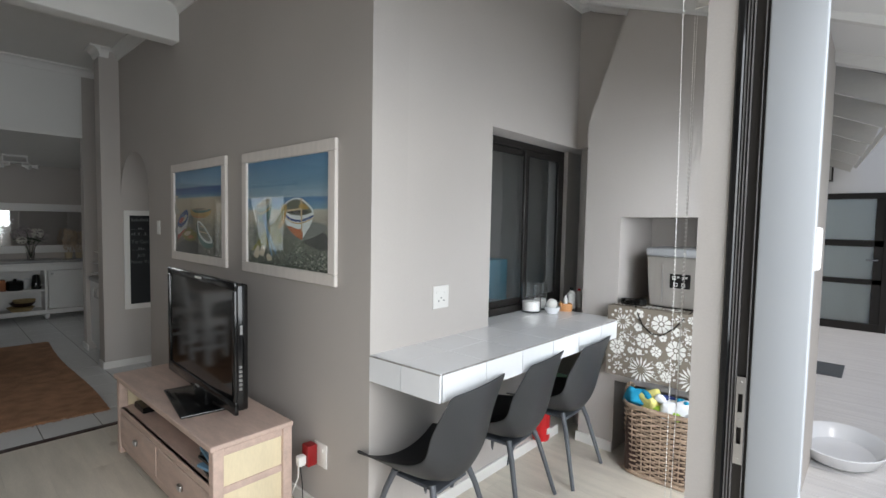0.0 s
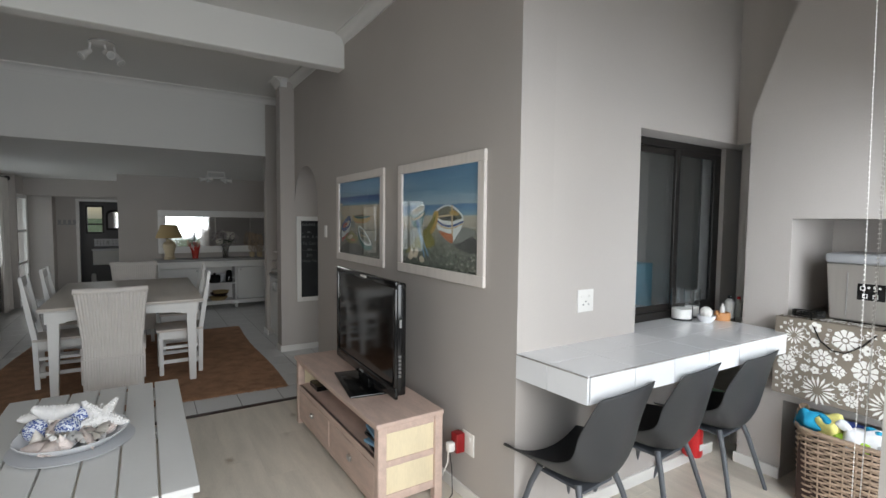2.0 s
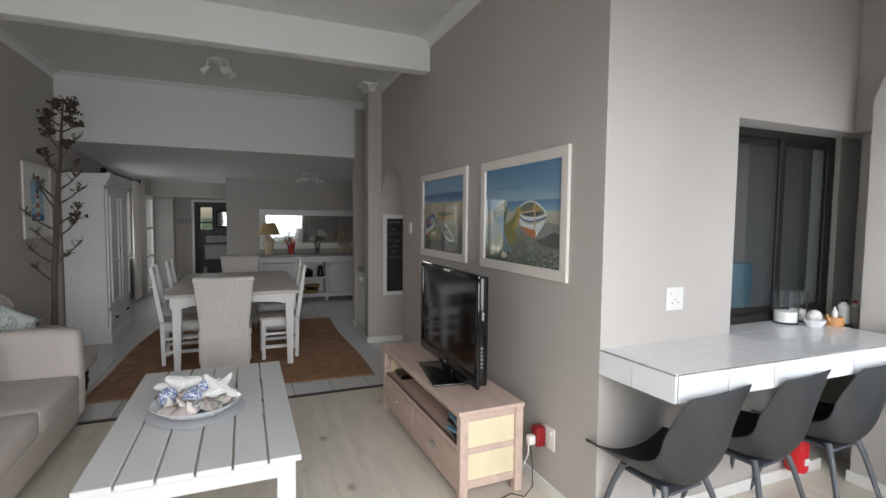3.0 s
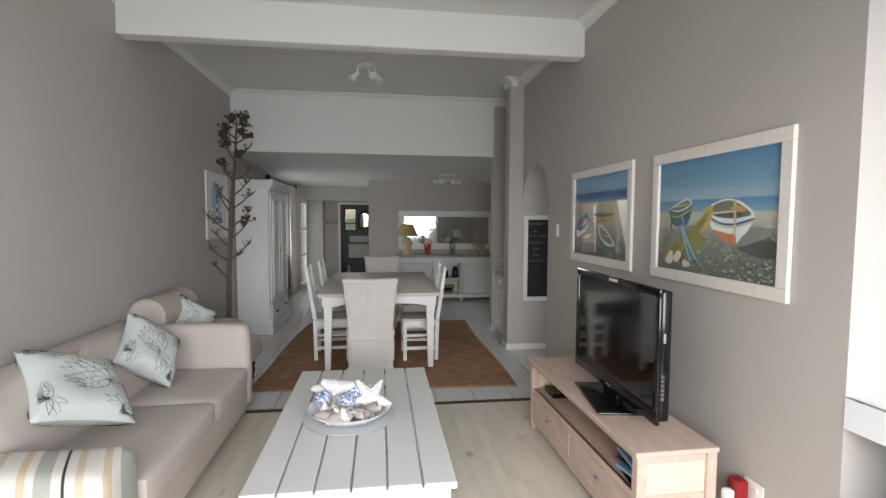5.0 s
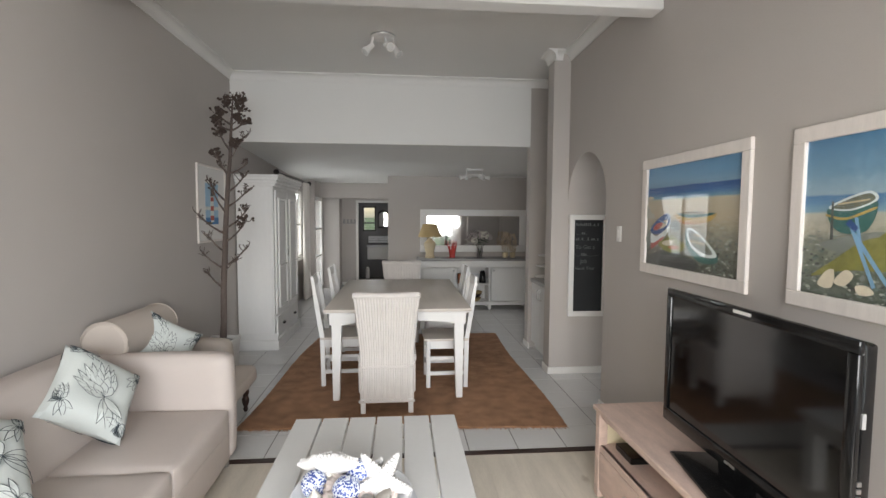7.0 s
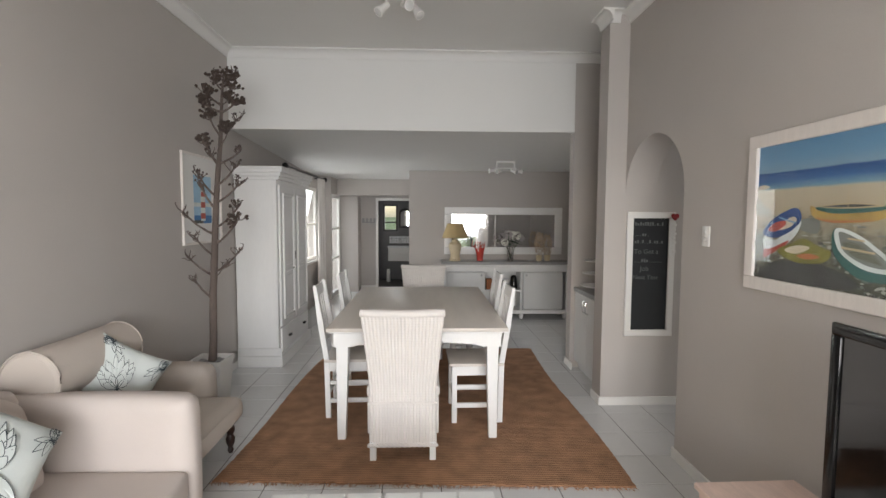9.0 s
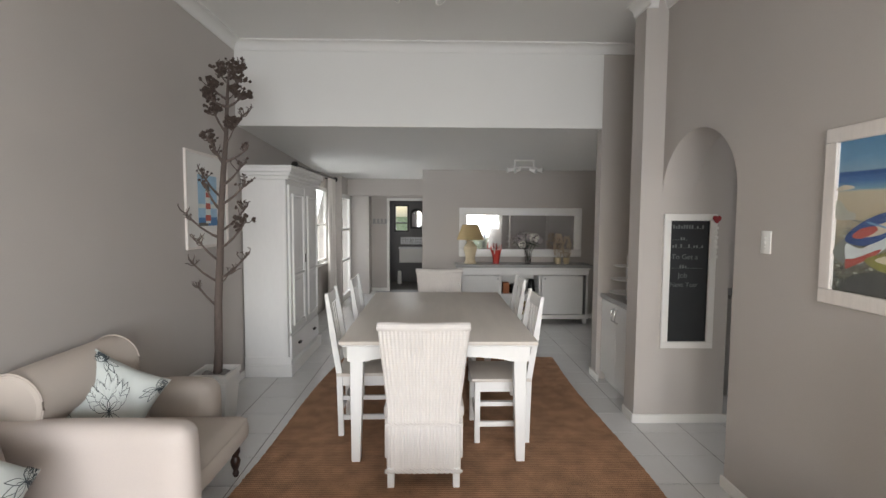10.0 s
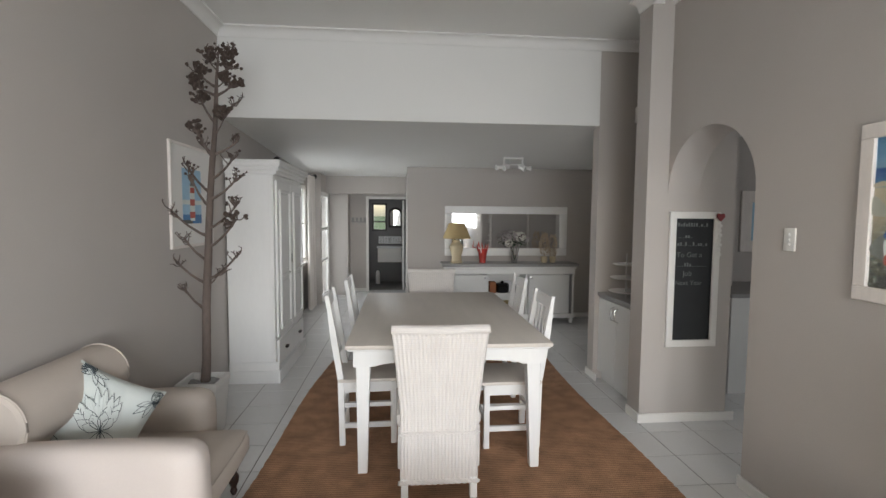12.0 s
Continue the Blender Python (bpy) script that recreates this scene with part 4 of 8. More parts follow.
def print_sheet(t, w, h, layers, dabs=(), first=0):
    """One flat painted sheet: polygons in a unit square (0..1, 0..1 from the lower left), each a hair above the last."""
    bm = bmesh.new()
    rnd = random.Random(len(layers))

    def dab(mi, u0, u1, v0, v1, su, sv):
        u, v, k = rnd.uniform(u0, u1), rnd.uniform(v0, v1), rnd.uniform(0.5, 1.3)
        return (mi, [(min(max(u + su * k * math.cos(a) * rnd.uniform(0.7, 1.2), 0), 1), min(max(v + sv * k * math.sin(a) * rnd.uniform(0.7, 1.2), 0), 1)) for a in (0, 1.05, 2.1, 3.14, 4.2, 5.2)])
    layers = list(layers)
    sheet = [dab(rnd.choice(mis), *box) for count, mis, box in dabs for _ in range(count)]
    for at_, d in enumerate(sheet):
        layers.insert(first + at_, d)
    for k, (mi, pts) in enumerate(layers):
        f = bm.faces.new([bm.verts.new((w * (2 * min(max(u, 0), 1) - 1), -0.0062 - 0.000012 * k, h * (2 * min(max(v, 0), 1) - 1))) for u, v in pts])
        f.material_index = mi
        f.normal_update()
        if f.normal.y > 0:
            f.normal_flip()
    ob = part("painted_boat", bm, PAINTS, t, "painted boats, nets and shadows", smooth=None)
    return ob


def scene_paint(name, stops, rough_edge, grain):
    """A painted sky, sea and beach: bands of colour up the sheet, with soft, wavering edges."""
    m = mat(name, srgb(200, 200, 200), 0.5, 0.04, 14, 90, 0.08)
    nt = m.node_tree
    n, l = nt.nodes, nt.links
    tc, sep, ns, ad, rp = n.new("ShaderNodeTexCoord"), n.new("ShaderNodeSeparateXYZ"), n.new("ShaderNodeTexNoise"), n.new("ShaderNodeMath"), n.new("ShaderNodeValToRGB")
    mp = n.new("ShaderNodeMapping")
    mp.inputs["Scale"].default_value = (4, 4, 22)
    ns.inputs["Scale"].default_value, ns.inputs["Detail"].default_value = 1.6, 6
    l.new(tc.outputs["Generated"], sep.inputs[0])
    l.new(tc.outputs["Object"], mp.inputs["Vector"])
    l.new(mp.outputs["Vector"], ns.inputs["Vector"])
    ad.operation = "MULTIPLY_ADD"
    l.new(ns.outputs["Fac"], ad.inputs[0])
    ad.inputs[1].default_value = rough_edge
    l.new(sep.outputs["Z"], ad.inputs[2])
    l.new(ad.outputs[0], rp.inputs[0])
    e = rp.color_ramp.elements
    for k, (p, c) in enumerate(stops):
        q = e[k] if k < 2 else e.new(p)
        q.position, q.color = p, srgb(*c)
    for q, (p, c) in zip(sorted(e, key=lambda q: q.position), stops):
        q.position, q.color = p, srgb(*c)
    mo, mx = n.new("ShaderNodeTexNoise"), n.new("ShaderNodeMix")
    mo.inputs["Scale"].default_value, mo.inputs["Detail"].default_value = 38, 5
    l.new(tc.outputs["Object"], mo.inputs["Vector"])
    mr = n.new("ShaderNodeMapRange")
    mr.inputs["From Min"].default_value, mr.inputs["From Max"].default_value = 0.38, 0.62
    mr.inputs["To Min"].default_value, mr.inputs["To Max"].default_value = 1 - grain, 1 + grain
    l.new(mo.outputs["Fac"], mr.inputs["Value"])
    hs, low = n.new("ShaderNodeHueSaturation"), n.new("ShaderNodeMapRange")
    low.inputs["From Min"].default_value, low.inputs["From Max"].default_value = 0.35, 0.5
    low.inputs["To Min"].default_value, low.inputs["To Max"].default_value = 1, 0.12
    l.new(sep.outputs["Z"], low.inputs["Value"])
    mx.data_type = "FLOAT"
    mx.inputs["A"].default_value = 1.0
    l.new(low.outputs["Result"], mx.inputs["Factor"])
    l.new(mr.outputs["Result"], mx.inputs["B"])
    l.new(mx.outputs["Result"], hs.inputs["Value"])
    l.new(rp.outputs["Color"], hs.inputs["Color"])
    l.new(hs.outputs["Color"], n["Principled BSDF"].inputs["Base Color"])
    return m


def rounded(pts, n=5):
    """A closed outline through the points, curved between them."""
    out, m = [], len(pts)
    for i in range(m):
        p0, p1, p2, p3 = (pts[(i + k - 1) % m] for k in range(4))
        for j in range(n):
            f = j / n
            out.append(tuple(0.5 * (2 * p1[c] + (p2[c] - p0[c]) * f + (2 * p0[c] - 5 * p1[c] + 4 * p2[c] - p3[c]) * f * f + (3 * p1[c] - p0[c] - 3 * p2[c] + p3[c]) * f ** 3) for c in (0, 1)))
    return out


def bow(cx, cy, w, h, m, trim, keel):
    """A beached rowing boat seen towards its bow: hull, keel, stripes, gunwale, inside, thwart and stern arch."""
    at = lambda pts: [(cx + w * x, cy + h * y) for x, y in pts]
    return [(SHADEP, rounded(at([(-0.4, -0.3), (0.1, -0.56), (0.7, -0.36), (0.9, -0.2), (0.5, -0.1)]))),
            (m, rounded(at([(-0.48, 0.2), (-0.25, 0.05), (0.12, 0.02), (0.5, 0.14), (0.45, -0.12), (0.3, -0.32), (0.14, -0.5), (-0.1, -0.4), (-0.38, -0.14)]))),
            (keel, rounded(at([(-0.34, -0.2), (0.0, -0.27), (0.16, -0.28), (0.17, -0.5), (0.1, -0.52), (-0.14, -0.4)]))),
            (trim, rounded(at([(-0.47, 0.14), (-0.2, -0.01), (0.12, -0.04), (0.49, 0.07), (0.48, 0.02), (0.12, -0.095), (-0.2, -0.065), (-0.45, 0.08)]))),
            (YNET, rounded(at([(-0.46, 0.06), (-0.2, -0.085), (0.12, -0.115), (0.48, 0.005), (0.47, -0.02), (0.12, -0.14), (-0.2, -0.11), (-0.44, 0.03)]))),
            (BWHITE, rounded(at([(-0.5, 0.22), (-0.36, 0.4), (-0.05, 0.5), (0.25, 0.42), (0.52, 0.16), (0.3, 0.05), (0.12, 0.02), (-0.25, 0.05)]))),
            (INSIDE, rounded(at([(-0.45, 0.22), (-0.33, 0.37), (-0.05, 0.46), (0.22, 0.38), (0.46, 0.16), (0.3, 0.09), (0.12, 0.06), (-0.24, 0.09)]))),
            (ROCK, rounded(at([(-0.3, 0.16), (0.0, 0.2), (0.34, 0.16), (0.2, 0.1), (-0.1, 0.1)]))),
            (PALE, at([(-0.38, 0.2), (0.3, 0.26), (0.31, 0.22), (-0.37, 0.155)])),
            (PALE, at([(0.1, 0.48), (0.155, 0.48), (0.17, -0.34), (0.125, -0.34)]))]


BEACH_A = scene_paint("painted_beach_wide", [(0.0, (84, 90, 78)), (0.16, (108, 114, 100)), (0.36, (136, 138, 122)), (0.42, (172, 166, 148)), (0.535, (186, 182, 164)), (0.55, (128, 162, 176)), (0.60, (98, 140, 172)), (0.645, (82, 126, 164)), (0.655, (150, 172, 180)), (0.78, (116, 152, 172)), (1.0, (84, 130, 162))], 0.02, 0.22)
BEACH_B = scene_paint("painted_beach_small", [(0.0, (74, 74, 60)), (0.2, (112, 110, 94)), (0.36, (150, 144, 124)), (0.5, (184, 170, 142)), (0.675, (190, 178, 152)), (0.69, (118, 156, 172)), (0.74, (62, 108, 156)), (0.80, (44, 84, 138)), (0.81, (132, 164, 182)), (0.9, (104, 150, 180)), (1.0, (90, 140, 174))], 0.02, 0.2)


def art_big(t, w, h):
    part("print", boxes((-w, w, -0.006, -0.002, -h, h)), BEACH_A, t, "painted sky, sea and pebble beach", smooth=None)
    L = [(SHADEP, rounded([(0.02, 0.33), (0.14, 0.38), (0.3, 0.42), (0.4, 0.36), (0.3, 0.3), (0.1, 0.29)])), (ROCK, rounded([(0.74, 0.25), (0.8, 0.33), (0.88, 0.37), (0.99, 0.3), (0.99, 0.2), (0.85, 0.2)]))]
    L += [(BGREEN, rounded([(0.05, 0.55), (0.14, 0.54), (0.26, 0.6), (0.27, 0.52), (0.23, 0.42), (0.15, 0.40), (0.08, 0.44)])), (BWHITE, rounded([(0.055, 0.56), (0.14, 0.62), (0.24, 0.655), (0.272, 0.6), (0.16, 0.54)])), (INSIDE, rounded([(0.075, 0.562), (0.15, 0.61), (0.235, 0.64), (0.258, 0.6), (0.16, 0.552)])),
          (PALE, [(0.1, 0.575), (0.24, 0.6), (0.24, 0.61), (0.1, 0.587)]), (YNET, rounded([(0.05, 0.52), (0.14, 0.5), (0.26, 0.56), (0.26, 0.545), (0.14, 0.485), (0.055, 0.505)])), (ROCK, [(0.07, 0.6), (0.08, 0.6), (0.085, 0.36), (0.07, 0.36)])]
    L = [(c, [(u + 0.075, v) if u < 0.5 else (u, v) for u, v in q]) for c, q in L]
    L += bow(0.665, 0.455, 0.35, 0.36, BWHITE, BLUE, ORANGE)
    aside = len(L)
    L += [(YNET, rounded([(0.40, 0.56), (0.46, 0.57), (0.455, 0.48), (0.41, 0.38), (0.32, 0.32), (0.25, 0.34), (0.36, 0.42)])), (ONET, rounded([(0.42, 0.54), (0.43, 0.5), (0.36, 0.38), (0.28, 0.33), (0.25, 0.34)])),
          (ONET, rounded([(0.0, 0.14), (0.1, 0.24), (0.22, 0.36), (0.33, 0.38), (0.42, 0.26), (0.34, 0.2), (0.16, 0.18), (0.0, 0.12)])), (YNET, rounded([(0.6, 0.56), (0.66, 0.58), (0.72, 0.54), (0.66, 0.53)])),
          (LBLUE, [(0.15, 0.47), (0.165, 0.48), (0.285, 0.1), (0.27, 0.09)]), (LBLUE, [(0.18, 0.5), (0.195, 0.5), (0.215, 0.36), (0.34, 0.12), (0.325, 0.11), (0.2, 0.34)]), (BLUE, [(0.14, 0.46), (0.16, 0.49), (0.2, 0.44), (0.185, 0.41)]),
          (SAND, rounded([(0.02, 0.07), (0.06, 0.16), (0.1, 0.17), (0.09, 0.06)])), (SAND, rounded([(0.1, 0.1), (0.15, 0.18), (0.19, 0.15), (0.15, 0.08)])), (SAND, rounded([(0.2, 0.09), (0.25, 0.1), (0.28, 0.06), (0.22, 0.04)]))]
    L = L[:aside] + [(c, [(u + 0.075, v) for u, v in q]) for c, q in L[aside:]]
    print_sheet(t, w, h, L, ((420, (ROCK, PEB, SHADEP, PALEP), (0, 1, 0.0, 0.3, 0.012, 0.009)), (110, (PALEP, SHADEP), (0, 1, 0.3, 0.42, 0.02, 0.005))), 0)


def art_small(t, w, h):
    part("print", boxes((-w, w, -0.006, -0.002, -h, h)), BEACH_B, t, "painted sky, sea and sandy beach", smooth=None)
    L = [(SAND, rounded([(0, 0.69), (0.05, 0.71), (0.1, 0.69), (0.05, 0.675), (0.0, 0.675)])), (PALEP, rounded([(0, 0.6), (0.03, 0.6), (0.07, 0.54), (0.11, 0.52), (0.1, 0.48), (0.0, 0.49)])), (SHADEP, rounded([(0.0, 0.26), (0.04, 0.34), (0.1, 0.36), (0.1, 0.2), (0.04, 0.2)])), (SHADEP, rounded([(0.3, 0.44), (0.42, 0.46), (0.42, 0.36), (0.32, 0.38)])),
         (ROCK, rounded([(0.05, 0.05), (0.16, 0.14), (0.4, 0.16), (0.6, 0.1), (0.6, 0.02), (0.1, 0.01)])),
         (BWHITE, rounded([(0.07, 0.32), (0.16, 0.3), (0.31, 0.44), (0.3, 0.36), (0.22, 0.26), (0.1, 0.19), (0.08, 0.18)])), (RED, rounded([(0.075, 0.22), (0.12, 0.23), (0.24, 0.3), (0.22, 0.26), (0.1, 0.17), (0.075, 0.16)])),
         (BLUE, rounded([(0.065, 0.34), (0.1, 0.42), (0.2, 0.5), (0.29, 0.53), (0.32, 0.45), (0.26, 0.37), (0.16, 0.315)])), (SAND, rounded([(0.15, 0.37), (0.2, 0.43), (0.27, 0.47), (0.29, 0.44), (0.24, 0.39)])), (RED, rounded([(0.1, 0.37), (0.14, 0.42), (0.21, 0.44), (0.22, 0.41), (0.15, 0.36)])), (LBLUE, [(0.17, 0.46), (0.285, 0.42), (0.285, 0.432), (0.17, 0.472)]),
         (YNET, rounded([(0.37, 0.54), (0.4, 0.46), (0.52, 0.43), (0.72, 0.45), (0.8, 0.53), (0.6, 0.52), (0.44, 0.52)])), (BGREEN, rounded([(0.4, 0.53), (0.5, 0.49), (0.7, 0.50), (0.79, 0.53), (0.6, 0.535)])), (PALE, rounded([(0.42, 0.535), (0.55, 0.52), (0.74, 0.53), (0.6, 0.555), (0.48, 0.55)])), (ROCK, rounded([(0.44, 0.536), (0.56, 0.528), (0.7, 0.535), (0.58, 0.546)])), (ORANGE, rounded([(0.4, 0.465), (0.5, 0.432), (0.7, 0.448), (0.5, 0.447)])), (PALE, [(0.57, 0.52), (0.575, 0.52), (0.575, 0.66), (0.57, 0.66)]),
         (ONET, rounded([(0.17, 0.22), (0.26, 0.28), (0.34, 0.32), (0.44, 0.27), (0.5, 0.24), (0.46, 0.17), (0.3, 0.15)])), (SAND, rounded([(0.22, 0.23), (0.3, 0.27), (0.38, 0.26), (0.3, 0.21)])), (ORANGE, rounded([(0.3, 0.2), (0.38, 0.22), (0.44, 0.2), (0.36, 0.18)])),
         (BGREEN, rounded([(0.5, 0.36), (0.52, 0.22), (0.64, 0.1), (0.8, 0.1), (0.82, 0.18), (0.66, 0.34), (0.54, 0.4)])), (BWHITE, rounded([(0.51, 0.36), (0.55, 0.24), (0.68, 0.15), (0.82, 0.17), (0.66, 0.34), (0.54, 0.4)])), (SHADEP, rounded([(0.535, 0.35), (0.57, 0.25), (0.68, 0.18), (0.78, 0.185), (0.65, 0.32), (0.55, 0.375)])), (INSIDE, rounded([(0.56, 0.31), (0.6, 0.24), (0.7, 0.2), (0.74, 0.2), (0.64, 0.3)])), (PALE, [(0.55, 0.27), (0.71, 0.25), (0.71, 0.262), (0.55, 0.286)]), (PALE, [(0.58, 0.33), (0.66, 0.32), (0.66, 0.33), (0.58, 0.342)])]
    print_sheet(t, w, h, L, ((420, (ROCK, PEB, SHADEP, PALEP), (0.0, 1, 0.0, 0.3, 0.012, 0.009)), (120, (PALEP, SHADEP), (0, 1, 0.28, 0.5, 0.02, 0.005))), 0)


def art_lighthouse(t, w, h):
    part("mount", boxes((-w, w, -0.006, -0.002, -h, h)), TRIM, t, "white mount board")
    bm = bmesh.new()
    cols = [SKY3, BWHITE, RED, SEA, ROCK]
    L = [(0, -0.2, 0.2, -0.3, 0.3), (1, -0.2, 0.2, -0.09, -0.04), (0, -0.2, 0.2, 0.02, 0.3), (3, -0.2, 0.2, -0.3, -0.2), (4, -0.2, 0.0, -0.3, -0.26),
         (1, -0.05, 0.05, -0.27, 0.12), (2, -0.055, 0.055, -0.24, -0.17), (2, -0.05, 0.05, -0.1, -0.03), (2, -0.045, 0.045, 0.04, 0.1), (4, -0.035, 0.035, 0.12, 0.2), (4, -0.05, 0.05, 0.115, 0.13)]
    for k, (mi, x0, x1, z0, z1) in enumerate(L):
        add_box(bm, x0 * 0.8, x1 * 0.8, -0.0075 - 0.0003 * k, -0.0062, z0 * 0.68, z1 * 0.68, mi=mi)
    part("print", bm, [PAINTS[c] for c in cols], t, "print of a red and white lighthouse", smooth=None)


def framed(name, x, y, z, w, h, f, label, art, rz=-90.0, glazed=True):
    t = thing(name, x, y, z, rz, label, "picture")
    d = 0.021
    for sx0, sx1, sz0, sz1 in ((-w / 2, w / 2, h / 2 - f, h / 2), (-w / 2, w / 2, -h / 2, -h / 2 + f), (-w / 2, -w / 2 + f, -h / 2 + f, h / 2 - f), (w / 2 - f, w / 2, -h / 2 + f, h / 2 - f)):
        part("frame_bar", boxes((sx0, sx1, -d, 0, sz0, sz1), bevel=0.004), LIMED, t)
    art(t, w / 2 - f, h / 2 - f)
    if glazed:
        g = part("glazing", boxes((-w / 2 + f, w / 2 - f, -0.016, -0.014, -h / 2 + f, h / 2 - f)), PICGLASS, t)
        g.visible_shadow = False
    return t


LIMED = mat("whitewashed_frame_wood", srgb(226, 219, 213), 0.55, 0.07, 6, 60, 0.15, stretch=(6, 6, 1))
PICGLASS = glass("picture_glass", (1, 1, 1, 1), 0.0, 1.0)
PICGLASS.node_tree.nodes["Principled BSDF"].inputs["IOR"].default_value = 1.3
framed("boat_picture", XR - 0.001, 3.552, 1.588, 1.0, 0.73, 0.062, "painting of boats on a beach in a whitewashed frame", art_big)
framed("boat_picture", XR - 0.001, 4.797, 1.592, 1.01, 0.745, 0.062, "painting of moored rowing boats in a whitewashed frame", art_small)
framed("lighthouse_picture", XL + 0.001, 7.20, 1.70, 0.72, 0.76, 0.02, "white framed lighthouse print behind the dried plant", art_lighthouse, 90, False)


# ---- wall and ceiling fittings ----
def cove(name, axis, a, b, pos, z, sx):
    """A coved cornice along an axis, in the angle of a wall at pos and the ceiling at z; sx: the side on which the room lies."""
    r, pts = 0.075, [(0, 0), (0, -0.085), (sx * 0.012, -0.085)]
    pts += [(sx * (0.012 + 0.06 * (1 - math.cos(k * math.pi / 12))), -0.085 + 0.07 * math.sin(k * math.pi / 12)) for k in range(1, 7)]
    pts += [(sx * 0.085, -0.015), (sx * 0.085, 0)]
    return prism([(pos + p[0], z + p[1]) for p in pts], axis, a, b)


for nm, axis, a, b, pos, z, sx in (("cornice_west", "y", 2.75, YB, XL, ZC, 1), ("cornice_east", "y", 2.75, ARCH1, XR, ZC, -1), ("cornice_bulkhead", "x", XL, 1.80, YB, ZC, -1), ("cornice_column", "x", 1.155, XR - 0.085, ARCH1, ZC, -1), ("cornice_counter", "x", XR, 3.27, YW, ZC, -1)):
    bm = cove(nm, axis, a, b, pos, z, sx)
    struct(nm, bm, WHITE, "white coved plaster cornice")
struct("cornice_column_side", cove("c", "y", ARCH1 - 0.085, 7.0, 1.155, ZC, -1), WHITE, "white coved plaster cornice")
struct("cornice_bay", prism([(3.27, ZC), (3.27, ZC - 0.085), (3.21, ZC - 0.08), (3.19, ZC)], "y", 2.715, YW), WHITE, "white coved plaster cornice")


def sloped(x0, x1):
    """Cornice that follows the sloping ceiling of the bay."""
    bm = boxes((x0, x1, 1.5, 2.715, 0, 0.085), bevel=0.01)
    for v in bm.verts:
        v.co.z += ZC - 0.085 - (2.75 - v.co.y) * 0.377
    return bm


struct("cornice_bay_slope", sloped(3.19, 3.27), WHITE, "white plaster cornice under the sloping ceiling")
struct("cornice_chimney_slope", sloped(3.04, 3.10), WHITE, "white plaster cornice under the sloping ceiling")


def switch_plate(name, x, y, z, rz, w, h, dots, label, category):
    t = thing(name, x, y, z, rz, label, category)
    part("plate", boxes((-w / 2, w / 2, -0.008, 0, -h / 2, h / 2), bevel=0.003, seg=2), TRIM, t)
    for px, pz, sw, sh in dots:
        part("switch", boxes((px - sw / 2, px + sw / 2, -0.013, -0.006, pz - sh / 2, pz + sh / 2), bevel=0.002), TRIM if sw > 0.012 else GREYTOP, t)
    return t


switch_plate("light_switch", XR, 5.665, 1.46, -90, 0.072, 0.118, [(0, 0.025, 0.014, 0.014), (0, 0, 0.014, 0.014), (0, -0.025, 0.014, 0.014)], "white wall plate with three small light switches", "light switch")
switch_plate("wall_socket", 1.79, YW, 1.158, 0, 0.12, 0.12, [(-0.03, 0.025, 0.018, 0.014), (0.03, 0.025, 0.018, 0.014), (-0.02, -0.02, 0.008, 0.008), (0.02, -0.02, 0.008, 0.008), (0, -0.005, 0.008, 0.008)], "white square wall socket above the tiled counter", "wall socket")
switch_plate("wall_socket", XR, 3.19, 0.33, -90, 0.11, 0.125, [(0.02, 0.03, 0.014, 0.018)], "white wall socket beside the television bench", "wall socket")
REDP = mat("dark_red_plastic", srgb(140, 22, 26), 0.35, 0.04, 8, 80, 0.02)
pt = thing("plug_adaptor", XR - 0.009, 3.245, 0.325, -90, "dark red square adaptor plugged into the wall socket", "plug adaptor")
part("body", boxes((-0.032, 0.032, -0.055, 0, -0.055, 0.055), bevel=0.006, seg=2), REDP, pt)
part("plug", boxes((-0.02, 0.02, -0.1, -0.055, -0.045, 0.01), bevel=0.01, seg=2), TRIM, pt, "white plug")
cable = part("power_cable", tube([(1.22, 3.245, 0.30), (1.22, 3.25, 0.22), (1.215, 3.30, 0.12), (1.23, 3.38, 0.08), (1.25, 3.5, 0.07)], 0.004, 8), TRIM, None, "white power cable behind the bench", category="cable")
cable2 = part("power_cable", tube([(1.225, 3.24, 0.29), (1.215, 3.2, 0.2), (1.2, 3.17, 0.08), (1.17, 3.2, 0.01), (1.12, 3.26, 0.006), (1.05, 3.24, 0.006)], 0.003, 8), DARKFRAME, None, "thin black power cable on the floor", category="cable")


